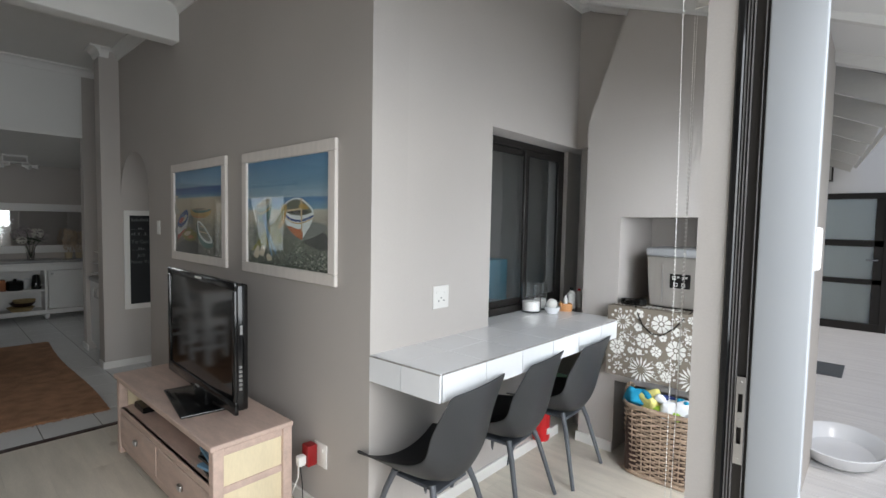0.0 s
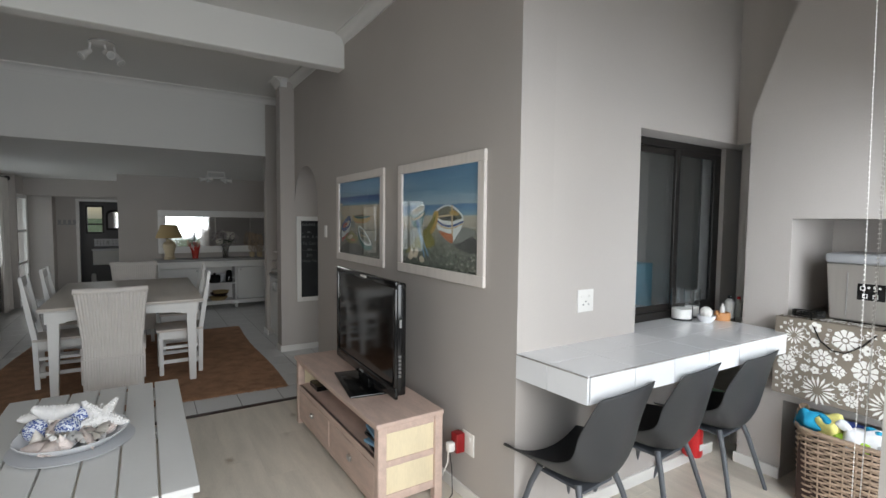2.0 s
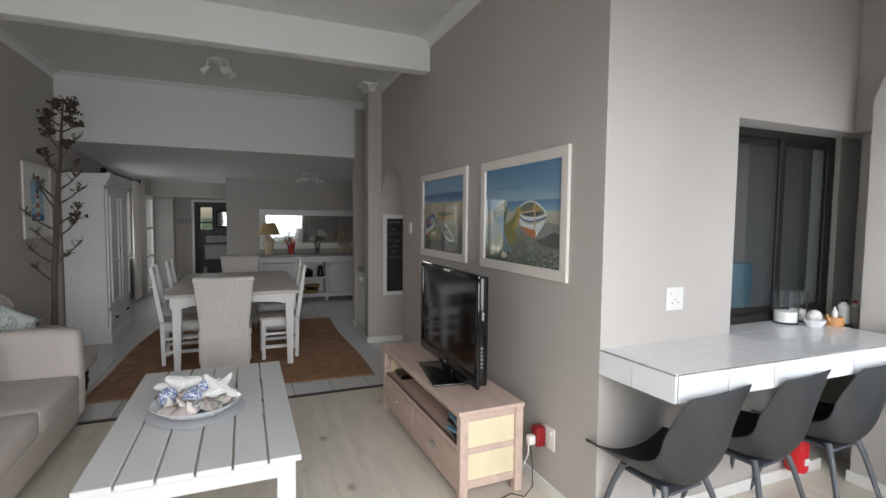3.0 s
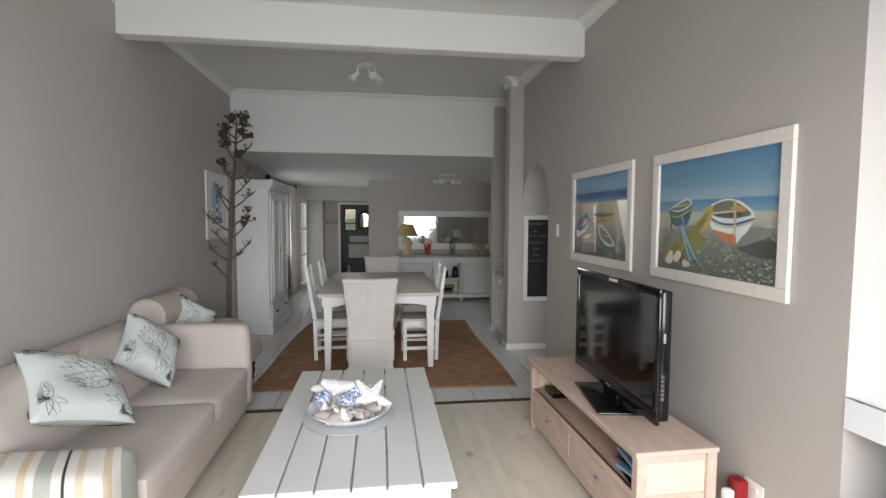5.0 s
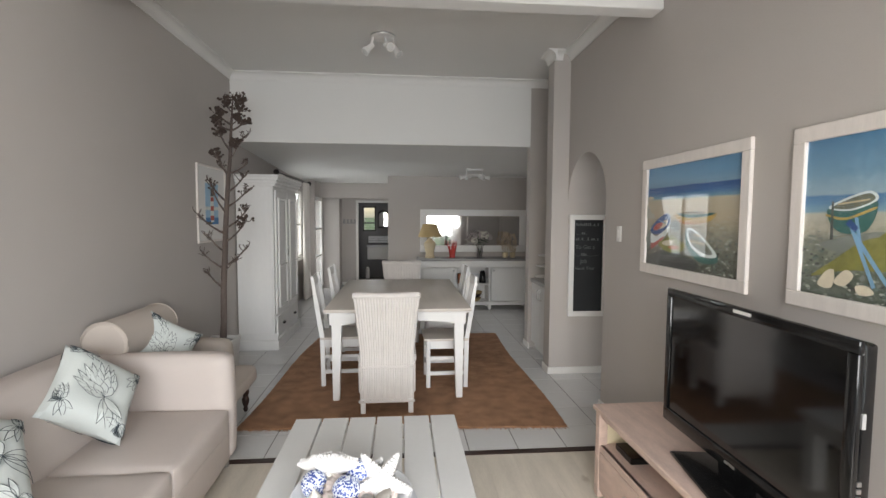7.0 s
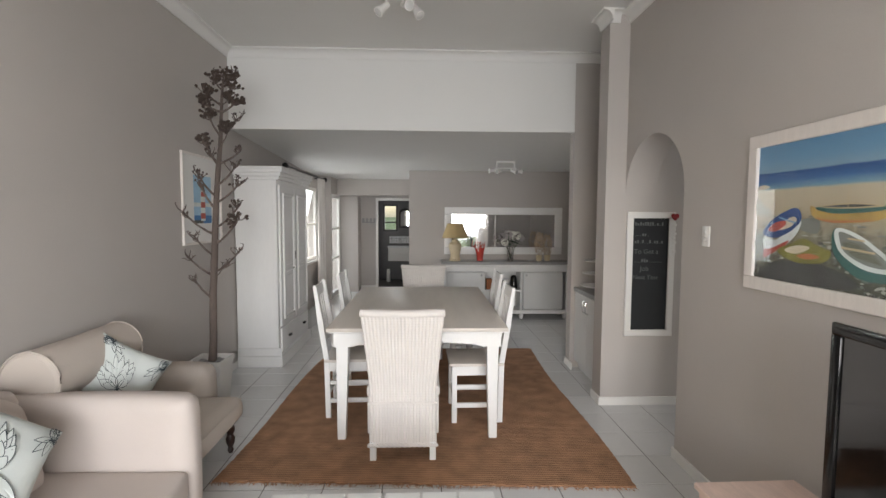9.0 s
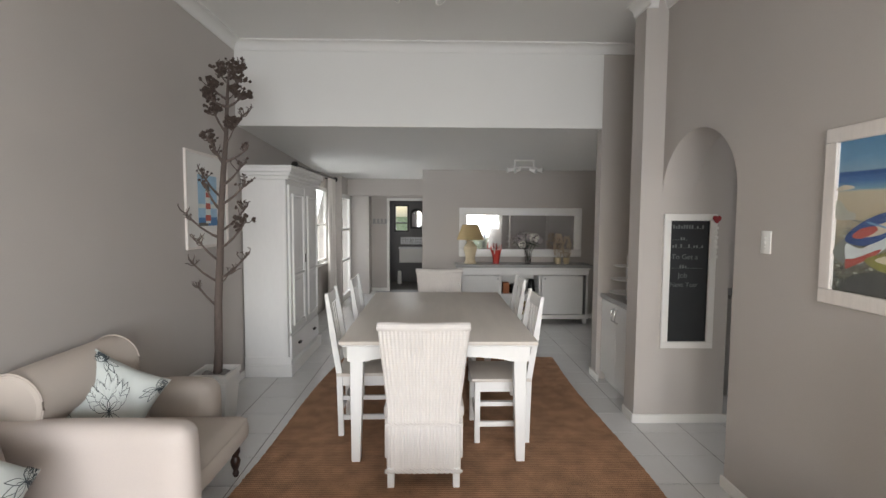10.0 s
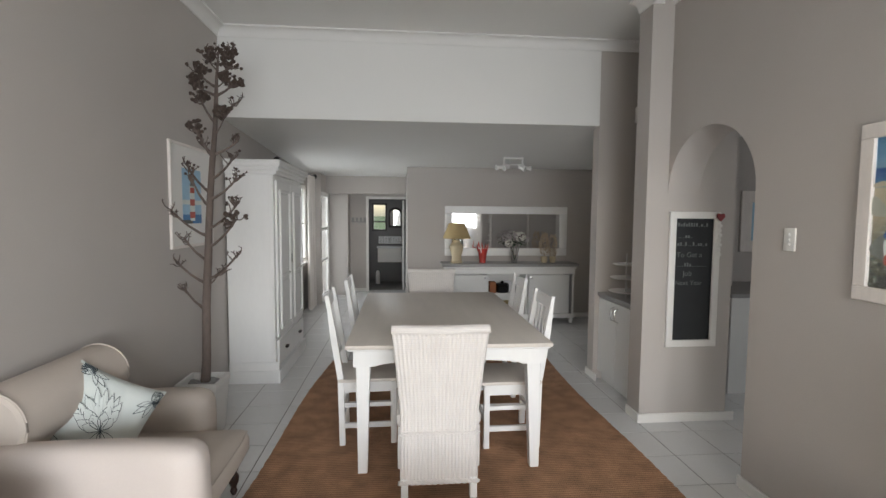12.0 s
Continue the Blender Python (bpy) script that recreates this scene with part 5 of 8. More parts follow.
def spot_light(name, x, y, z, heads, square, label):
    t = thing(name, x, y, z, 0, label, "ceiling light")
    if square:
        part("base", boxes((-0.13, 0.13, -0.03, 0.03, -0.025, 0), bevel=0.005), TRIM, t)
        part("bar", boxes((-0.13, -0.115, -0.012, 0.012, -0.09, -0.026), (0.115, 0.13, -0.012, 0.012, -0.09, -0.026), (-0.15, 0.15, -0.012, 0.012, -0.105, -0.09), bevel=0.003), TRIM, t)
    else:
        part("base", lathe([(0, 0), (0.104, 0), (0.108, -0.008), (0.106, -0.02), (0.09, -0.028), (0, -0.03)], 32), TRIM, t)
        part("rim", lathe([(0.108, -0.004), (0.111, -0.009), (0.108, -0.015), (0.105, -0.009)], 32, close=True), STEEL, t)
    for hx, hy, dx, dy, dz in heads:
        d = Vector((dx, dy, dz)).normalized()
        p = Vector((hx, hy, -0.10 if square else -0.025))
        k = 0.72 if square else 0.82
        q = p + Vector((d.x * 0.03, d.y * 0.03, -0.035 if square else -0.085))
        part("arm", tube([p, q], 0.009, 8), TRIM, t)
        head = part("spot", tube([q - d * 0.035 * k, q - d * 0.03 * k, q, q + d * 0.04 * k, q + d * 0.085 * k, q + d * 0.10 * k], [0.014 * k, 0.026 * k, 0.030 * k, 0.032 * k, 0.046 * k, 0.047 * k], 16), TRIM, t, "white spotlight head")
        part("bulb", tube([q + d * 0.1005 * k, q + d * 0.106 * k], [0.038 * k, 0.028 * k], 14), LAMPGLASS, head)
    return t


LAMPGLASS = mat("unlit_lamp_glass", srgb(210, 210, 206), 0.2, 0.02, 8, 60, 0)
spot_light("ceiling_light", -0.495, 6.56, ZC, [(-0.085, -0.02, -0.62, -0.35, -0.7), (0.02, -0.03, 0.45, -0.8, -0.35), (0.09, 0.0, 0.5, -0.35, -0.8)], False, "white round ceiling light with three spotlights")
spot_light("ceiling_light", 0.80, 9.6, 2.335, [(-0.14, -0.03, -0.95, -0.3, -0.1), (-0.05, 0.0, -0.8, -0.5, -0.2), (0.07, 0.0, 0.7, -0.6, -0.3), (0.14, 0.0, 0.95, -0.3, -0.1)], True, "white ceiling light with four spotlights on a bar")


# ---- chalkboard, niche ----
def chalkboard():
    t = thing("chalkboard", 1.535, ARCH1 - 0.001, 1.10, 0, "tall white framed chalkboard with faded chalk writing", "chalkboard")
    w, h, f = 0.2, 0.512, 0.052
    part("frame", boxes((-w, w, -0.022, 0, h - f, h), (-w, w, -0.022, 0, -h, -h + f), (-w, -w + f, -0.022, 0, -h + f, h - f), (w - f, w, -0.022, 0, -h + f, h - f), bevel=0.003), TRIM, t)
    part("slate", boxes((-w + f, w - f, -0.008, -0.002, -h + f, h - f)), BLACKBOARD, t, "black slate panel")
    for txt, x, z, size in (("To Get a", -0.135, 0.17, 0.055), ("Job", -0.08, 0.03, 0.055), ("Next Year", -0.14, -0.04, 0.05)):
        c = bpy.data.curves.new("chalk_writing", "FONT")
        c.body, c.size, c.extrude = txt, size, 0.0002
        c.materials.append(CHALK)
        o = new("chalk_writing", c)
        o.matrix_world = pose(x, -0.0088, z, 90, 0, 0)
        o.parent = t
    bm = bmesh.new()
    rnd = random.Random(5)
    for z, n in ((0.40, 4), (0.315, 2), (0.255, 4), (0.10, 4)):
        for k in range(n * 3):
            a = -0.13 + k * 0.02
            add_box(bm, a, a + 0.013, -0.0088, -0.0082, z, z + rnd.choice((0.003, 0.02, 0.028)))
    part("chalk_bar", bm, CHALK, t, "rubbed unreadable chalk lines", smooth=None, kind="stuff")
    return t


CHALK = mat("dusty_chalk", srgb(104, 106, 106), 0.95, 0.3, 40, 200, 0)
chalkboard()
hs = thing("heart_string", 1.722, ARCH1 - 0.026, 1.57, 0, "red heart with a hanging string of white shapes", "hanging ornament")
hb = [(0.0, -0.03), (-0.03, 0.0), (-0.032, 0.018), (-0.02, 0.03), (-0.006, 0.027), (0, 0.018), (0.006, 0.027), (0.02, 0.03), (0.032, 0.018), (0.03, 0.0)]
part("heart", prism([(a, b + 0.0) for a, b in hb], "y", -0.014, 0, bevel=0.003), REDP, hs, "dark red heart")
for k in range(7):
    part("string_bead", boxes((-0.012 - 0.006 * (k % 2), 0.012 + 0.006 * ((k + 1) % 2), -0.006, 0, -0.075 - k * 0.036, -0.052 - k * 0.036), bevel=0.003), TRIM, hs, "small white wooden shape")


def niche_cupboard():
    t = thing("niche_cupboard", 1.24, 7.43, 0, 0, "pale grey two-door cupboard in the niche with a grey top", "cupboard")
    part("body", boxes((0.02, 0.55, -0.375, 0.375, 0.08, 0.81)), GREYPAINT, t)
    part("plinth", boxes((0.05, 0.55, -0.375, 0.375, 0, 0.08)), GREYPAINT, t)
    part("top", boxes((-0.015, 0.555, -0.377, 0.377, 0.81, 0.85), bevel=0.005, seg=2), GREYTOP, t, "grey speckled top")
    for s, y0, y1 in ((-1, -0.372, -0.002), (1, 0.002, 0.372)):
        d = part("door", boxes((0, 0.02, y0, y1, 0.09, 0.80), bevel=0.003), GREYPAINT, t)
        yy = s * 0.04
        part("handle", tube([(0, yy, 0.64), (-0.028, yy, 0.65), (-0.032, yy, 0.70), (-0.028, yy, 0.75), (0, yy, 0.76)], 0.006, 8), STEEL, d)
    return t


niche_cupboard()
cs = thing("corner_rack", 1.33, 7.42, 0.85, 0, "white three-tier rack standing on the niche cupboard", "rack")
part("post", tube([(0, 0.02, 0), (0, 0.02, 0.40)], 0.006, 8), STEEL, cs)
for k, r in enumerate((0.15, 0.14, 0.12)):
    z = 0.05 + 0.12 * k
    part("tier", lathe([(0, z), (r - 0.02, z + 0.004), (r, z + 0.014), (r - 0.004, z + 0.018), (r - 0.025, z + 0.01), (0, z + 0.007)], 20, (0, 0.02, 0)), TRIM, cs, "curved white shelf")
uc = thing("glass_cabinet", 1.47, 7.17, 1.42, 0, "small white wall cabinet with open shelves in the niche", "wall cabinet")
part("frame", boxes((-0.16, 0.32, -0.12, 0.12, 0, 0.02), (-0.16, 0.32, -0.12, 0.12, 0.62, 0.64), (-0.16, -0.14, -0.12, -0.1, 0.02, 0.62), (-0.16, -0.14, 0.1, 0.12, 0.02, 0.62), (0.30, 0.32, -0.12, 0.12, 0.02, 0.62), bevel=0.003), TRIM, uc)
for z in (0.22, 0.42):
    part("shelf", boxes((-0.15, 0.30, -0.1, 0.1, z, z + 0.012)), TRIM, uc)


# ---- dried agave ----
def dried_agave():
    t = thing("dried_agave", -2.055, 6.85, 0, 0, "tall dried agave flower stem standing in a white ribbed pot", "plant")
    rnd = random.Random(11)
    bm = bmesh.new()
    w0, w1 = 0.10, 0.128
    add_box(bm, -w0, w0, -w0, w0, 0, 0.36)
    for v in bm.verts:
        if v.co.z > 0.2:
            v.co.x *= w1 / w0
            v.co.y *= w1 / w0
    part("pot", bm, TRIM, t, "white ribbed square pot")
    part("pot_rim", boxes((-0.138, 0.138, -0.138, -0.118, 0.36, 0.405), (-0.138, 0.138, 0.118, 0.138, 0.36, 0.405), (-0.138, -0.118, -0.118, 0.118, 0.36, 0.405), (0.118, 0.138, -0.118, 0.118, 0.36, 0.405), bevel=0.003), TRIM, t)
    bm = bmesh.new()
    for side in range(4):
        for k in range(14):
            z = 0.02 + k * 0.024
            w = 0.10 + 0.028 * z / 0.36 + 0.002
            add_box(bm, -w, w, -w - 0.003, -w + 0.004, z, z + 0.012, m=pose(0, 0, 0, 0, 0, side * 90))
    part("pot_rib", bm, TRIM, t, kind="stuff")
    bm = bmesh.new()
    for k in range(40):
        a, r = rnd.uniform(0, 6.28), rnd.uniform(0.04, 0.10)
        add_lathe(bm, [(0, -0.02), (0.022, -0.01), (0.026, 0.005), (0.015, 0.02), (0, 0.024)], 7, (r * math.cos(a), r * math.sin(a), 0.365))
    part("pebble", bm, GREYTOP, t, "stones on the pot's soil", kind="stuff")
    # stem
    path = [(0.012, 0, 0.34), (0.026, 0.004, 0.55), (0.036, -0.003, 0.93), (0.055, 0.004, 1.26), (0.067, 0.0, 1.49), (0.083, -0.004, 1.70), (0.10, 0.004, 1.94), (0.123, 0, 2.13), (0.134, 0.004, 2.36), (0.147, 0, 2.53), (0.164, 0, 2.70)]
    part("stem", tube(path, [0.034, 0.029, 0.028, 0.026, 0.024, 0.022, 0.020, 0.016, 0.013, 0.010, 0.005], 12), BARK, t, "thick grey-brown dry stem")

    def stem_at(z):
        for p, q in zip(path, path[1:]):
            if q[2] >= z:
                f = (z - p[2]) / (q[2] - p[2])
                return Vector(p).lerp(Vector(q), f)
        return Vector(path[-1])

    # root height, reach to the east (west if negative), rise, pods
    west = [(2.62, -0.04, 0.05, 3), (2.55, -0.065, 0.08, 6), (2.435, -0.13, 0.11, 7), (2.38, -0.15, 0.075, 9), (2.20, -0.13, 0.20, 9), (1.98, -0.14, 0.22, 8), (1.96, -0.075, 0.10, 2), (1.72, -0.22, 0.23, 3),
            (1.62, -0.13, 0.245, 1), (1.415, -0.243, 0.217, 1), (1.245, -0.15, 0.19, 0), (1.085, -0.21, 0.20, 0), (0.90, -0.16, 0.18, 0)]
    east = [(2.66, 0.08, 0.02, 2), (2.58, 0.094, 0.06, 7), (2.52, 0.12, 0.05, 8), (2.435, 0.06, 0.065, 9), (2.38, 0.137, 0.075, 8), (2.25, 0.16, 0.11, 1), (2.115, 0.10, 0.16, 10), (1.98, 0.187, 0.123, 3), (1.81, 0.205, 0.17, 3),
            (1.67, 0.234, 0.17, 4), (1.47, 0.254, 0.19, 5), (1.34, 0.234, 0.227, 6), (1.11, 0.243, 0.217, 0), (1.065, 0.11, 0.11, 0)]
    pods = bmesh.new()
    for z, reach, rise, n in west + east:
        s = stem_at(z)
        d = Vector((reach, rnd.uniform(-0.5, 0.5) * abs(reach), 0))
        side = Vector((-d.y, d.x, 0)).normalized()
        out = d.normalized()
        tip = s + d * 0.88 + Vector((0, 0, rise * 0.85))
        mid = s + d * 0.48 + Vector((0, 0, rise * 0.34))
        thick = 0.6 if abs(reach) < 0.12 else 1.0
        bm = tube([s, s + d * 0.2 + Vector((0, 0, rise * 0.10)), mid, s + d * 0.72 + Vector((0, 0, rise * 0.62)), tip], [0.014 * thick, 0.0095 * thick, 0.0078 * thick, 0.007 * thick, 0.006 * thick], 7)
        full = n >= 6
        for k in range(7 + n):
            b0 = mid.lerp(tip, rnd.uniform(0.45, 1.0))
            w = 0.055 if full else 0.045
            e = b0 + out * rnd.uniform(-0.03, 0.05) + side * rnd.uniform(-w, w) + Vector((0, 0, rnd.uniform(0.0, 0.055) if full else rnd.uniform(0.02, 0.06)))
            add_tube(bm, [b0, (b0 + e) / 2 + out * 0.006 - Vector((0, 0, 0.008)), e], [0.0055, 0.0042, 0.0034], 5)
            for j in range(3 if full else 2):
                r = rnd.uniform(0.009, 0.0145) if full else rnd.uniform(0.007, 0.0115)
                f = e + Vector((rnd.uniform(-0.02, 0.02), rnd.uniform(-0.02, 0.02), rnd.uniform(-0.006, 0.022)))
                add_tube(bm, [e, f], [0.003, 0.0024], 4)
                if (full and rnd.random() < 0.8) or rnd.random() < 0.12 * n:
                    add_lathe(pods, [(0, -r), (r * 0.75, -r * 0.55), (r, 0.1 * r), (r * 0.7, r * 0.85), (0, r * 1.1)], 7, f)
        part("branch", bm, BARK, t)
    for v in pods.verts:
        v.co += Vector((1, 1, 1)) * 0.004 * noise.noise(v.co * 90)
    part("seed_pod", pods, POD, t, "clustered dark brown seed pods", kind="stuff")
    return t


dried_agave()

# ---- cushions, bowl, blanket ----
PROTEA = mat("pale_aqua_cotton", srgb(203, 208, 204), 0.88, 0.04, 4, 250, 0.25)
INK = mat("charcoal_ink_line", srgb(66, 74, 78), 0.9, 0.1, 20, 120, 0)


def cushion(x, y, z, rx, ry, rz, size, label, seed):
    t = thing("scatter_cushion", 0, 0, 0, 0, label, "cushion", "flower-drawn scatter cushions")
    t.matrix_world = pose(x, y, z, rx, ry, rz)
    part("cover", pillow(size, size, 0.17, 18, 1.0, 0.16, seed), PROTEA, t)
    rnd = random.Random(seed)
    off = Vector((rnd.random() * 9, rnd.random() * 9, 0))

    def surface(u, v, sd):
        px_ = u * (1 - 0.16 * (1 - v * v) * abs(u) ** 3 * 0.6) * size / 2
        pz = v * (1 - 0.16 * (1 - u * u) * abs(v) ** 3 * 0.6) * size / 2
        th = (max(0.0, 1 - u ** 4) * max(0.0, 1 - v ** 4)) ** 0.55 * 0.085
        th *= 1 + 0.22 * noise.noise(Vector((u * 1.4, v * 1.4, sd)) + off)
        return Vector((px_, sd * (th + 0.0022), pz))

    bm = bmesh.new()

    def stroke(pts, sd, wd=0.00135):
        pts = [p for p in pts if abs(p[0]) < 0.96 and abs(p[1]) < 0.96]
        for p, q in zip(pts, pts[1:]):
            a, b = surface(p[0], p[1], sd), surface(q[0], q[1], sd)
            a.y += sd * level[0]
            b.y += sd * level[0]
            w = (b - a).cross(Vector((0, sd, 0))).normalized() * wd
            vs = [bm.verts.new(c) for c in (a - w, a + w, b + w, b - w)]
            bm.faces.new(vs)

    level = [0.0]

    def petal(cx, cy, ang, ln, wd_, sd, tip=1.0):
        """A leaf or petal: a patch of plain cloth that hides what lies under it, with an inked edge."""
        level[0] += 0.00006
        c, s_ = math.cos(ang), math.sin(ang)
        rim = []
        for sgn in (1, -1):
            ks = [k / 8 for k in range(9)]
            for f in (ks if sgn > 0 else ks[-2:0:-1]):
                w = sgn * wd_ * math.sin(math.pi * f ** tip)
                rim.append((cx + ln * f * c - w * s_, cy + ln * f * s_ + w * c))
        if max(max(abs(q[0]), abs(q[1])) for q in rim) > 0.93:
            stroke(rim[:9], sd)
            stroke(rim[8:] + rim[:1], sd)
            return
        vs = []
        for u, v in rim:
            p = surface(u, v, sd)
            vs.append(bm.verts.new((p.x, p.y + sd * level[0], p.z)))
        mid = surface(cx + ln * 0.5 * c, cy + ln * 0.5 * s_, sd)
        o = bm.verts.new((mid.x, mid.y + sd * level[0], mid.z))
        for i in range(len(vs)):
            bm.faces.new((vs[i], vs[(i + 1) % len(vs)], o)).material_index = 1
        level[0] += 0.00006
        for i in range(len(rim)):
            p, q = rim[i], rim[(i + 1) % len(rim)]
            stroke([p, q], sd)

    def protea(cx, cy, sc_, turn, sd):
        """A protea head: rows of pointed petals, the lowest in front, on a stem with two long leaves."""
        for ang, ln in ((math.pi, 0.55), (math.pi * 0.86, 0.42), (math.pi * 1.15, 0.45)):
            petal(cx, cy, turn + ang + rnd.uniform(-0.08, 0.08), ln * sc_, 0.07 * sc_, sd, 0.8)
        for n_, ln, spread, wd_ in ((7, 0.62, 0.62, 0.05), (6, 0.52, 0.72, 0.062), (5, 0.40, 0.85, 0.07), (4, 0.27, 0.95, 0.065)):
            for k in range(n_):
                u = 2 * k / (n_ - 1) - 1
                petal(cx, cy, turn + u * spread + rnd.uniform(-0.04, 0.04), ln * sc_ * (1 - 0.12 * u * u) * rnd.uniform(0.93, 1.05), wd_ * sc_, sd, 1.25)

    for sd in (1, -1):
        level[0] = 0.0
        for cx, cy, sc_, turn in ((-0.78, -0.62, 0.8, 2.2), (0.78, 0.6, 0.85, 0.9), (0.62, -0.8, 0.8, 5.6), (-0.66, 0.8, 0.75, 2.6), (0.45 if seed == 1 else 0.05, -0.08 if seed == 1 else -0.3, 1.5 if seed == 1 else 1.5, 2.9 if seed == 1 else 1.75 - 0.4 * sd)):
            protea(cx, cy, sc_, turn, sd)
    part("drawn_line", bm, (INK, PROTEA), t, "thin charcoal flower drawing", smooth=None, kind="stuff")
    return t


cushion(-1.87, 3.89, 0.70, -57, 21, 54, 0.47, "pale aqua cushion with drawn flowers lying on the sofa", 1)
cushion(-1.86, 4.63, 0.69, -43, 38, 45, 0.41, "pale aqua cushion with drawn flowers against the sofa arm", 2)
cushion(-1.955, 5.54, 0.68, -24, 33, 27, 0.38, "pale aqua cushion with drawn flowers on the armchair", 3)


PLATEGREY = mat("pale_grey_stoneware", srgb(204, 205, 208), 0.4, 0.03, 6, 90, 0.05)


def shell_bowl():
    t = thing("shell_bowl", -0.52, 3.97, 0.45, 0, "white oval dish on a grey plate, filled with shells", "decorative bowl")
    P = lambda pr: lathe(pr, 40)
    part("plate", P([(0, 0.0), (0.16, 0.001), (0.255, 0.012), (0.257, 0.016), (0.16, 0.007), (0, 0.006)]), PLATEGREY, t, "pale grey round under-plate")
    part("dish", P([(0, 0.008), (0.11, 0.009), (0.175, 0.024), (0.222, 0.058), (0.233, 0.070), (0.227, 0.072), (0.213, 0.063), (0.168, 0.033), (0.10, 0.018), (0, 0.017)]), COUNTERTILE, t, "white glazed dish")
    return t


shell_bowl()
SHELLW = mat("chalky_white_shell", srgb(232, 230, 228), 0.75, 0.08, 30, 90, 0.6)
SHELLP = mat("pink_cream_shell", srgb(236, 224, 218), 0.6, 0.1, 30, 90, 0.5)
SHELLG = mat("beige_grey_shell", srgb(222, 216, 208), 0.6, 0.12, 30, 90, 0.5)


def blue_pattern():
    m = mat("blue_and_white_glaze", srgb(214, 220, 230), 0.25, 0.03, 9, 60, 0.05)
    nt = m.node_tree
    n, l = nt.nodes, nt.links
    vo, mx, lt, tc = n.new("ShaderNodeTexVoronoi"), n.new("ShaderNodeMix"), n.new("ShaderNodeMath"), n.new("ShaderNodeTexCoord")
    vo.inputs["Scale"].default_value, mx.data_type, lt.operation = 110, "RGBA", "LESS_THAN"
    lt.inputs[1].default_value = 0.5
    l.new(tc.outputs["Object"], vo.inputs["Vector"])
    l.new(vo.outputs["Distance"], lt.inputs[0])
    l.new(lt.outputs[0], mx.inputs["Factor"])
    b = n["Principled BSDF"]
    l.new(b.inputs["Base Color"].links[0].from_socket, mx.inputs["A"])
    mx.inputs["B"].default_value = srgb(70, 88, 150)
    l.new(mx.outputs["Result"], b.inputs["Base Color"])
    return m


BLUEW = blue_pattern()


def starfish(x, y, z, r, rx, ry, rz, label, seed):
    t = thing("starfish", 0, 0, 0, 0, label, "starfish", "starfish in the dish")
    t.matrix_world = pose(x, y, z, rx, ry, rz)
    rnd = random.Random(seed)
    bm = bmesh.new()
    for k in range(5):
        a = radians(72 * k)
        d, s = Vector((math.cos(a), math.sin(a), 0)), Vector((-math.sin(a), math.cos(a), 0))
        pts = [d * r * f + Vector((0, 0, 0.018 * (1 - f) + 0.012 * f * f)) for f in (0, 0.3, 0.6, 0.85, 1.0)]
        add_tube(bm, pts, [r * 0.30, r * 0.25, r * 0.18, r * 0.12, r * 0.05], 9)
        for f in (0.2, 0.32, 0.44, 0.56, 0.68, 0.8, 0.9):
            for w in (-1, 0, 1):
                q = d * r * f + s * w * r * 0.2 * (1.05 - f) + Vector((0, 0, 0.018 + r * 0.26 * (1.05 - f) * (1 if w == 0 else 0.7)))
                add_lathe(bm, [(r * 0.055, -0.006), (r * 0.045, r * 0.045), (0, r * 0.085)], 6, q)
    part("body", bm, SHELLW, t, smooth=50)
    return t


starfish(-0.60, 4.05, 0.575, 0.15, -30, 18, 20, "large white knobbly starfish on the shells", 1)
starfish(-0.41, 3.98, 0.55, 0.128, 40, -34, 50, "large white knobbly starfish leaning on the shells", 2)
starfish(-0.45, 4.10, 0.53, 0.10, -50, 10, 0, "smaller white starfish behind the shells", 3)
for bx, by, bz, br in ((-0.49, 4.02, 0.565, 0.058), (-0.535, 3.93, 0.550, 0.055), (-0.665, 3.99, 0.548, 0.052)):
    tb = thing("patterned_ball", bx, by, bz, bx * 300, "blue and white patterned ceramic ball in the dish", "ornament", "blue and white balls")
    part("ball", lathe([(br * math.sin(k * math.pi / 10), -br * math.cos(k * math.pi / 10)) for k in range(11)], 20), BLUEW, tb)
rnd = random.Random(21)
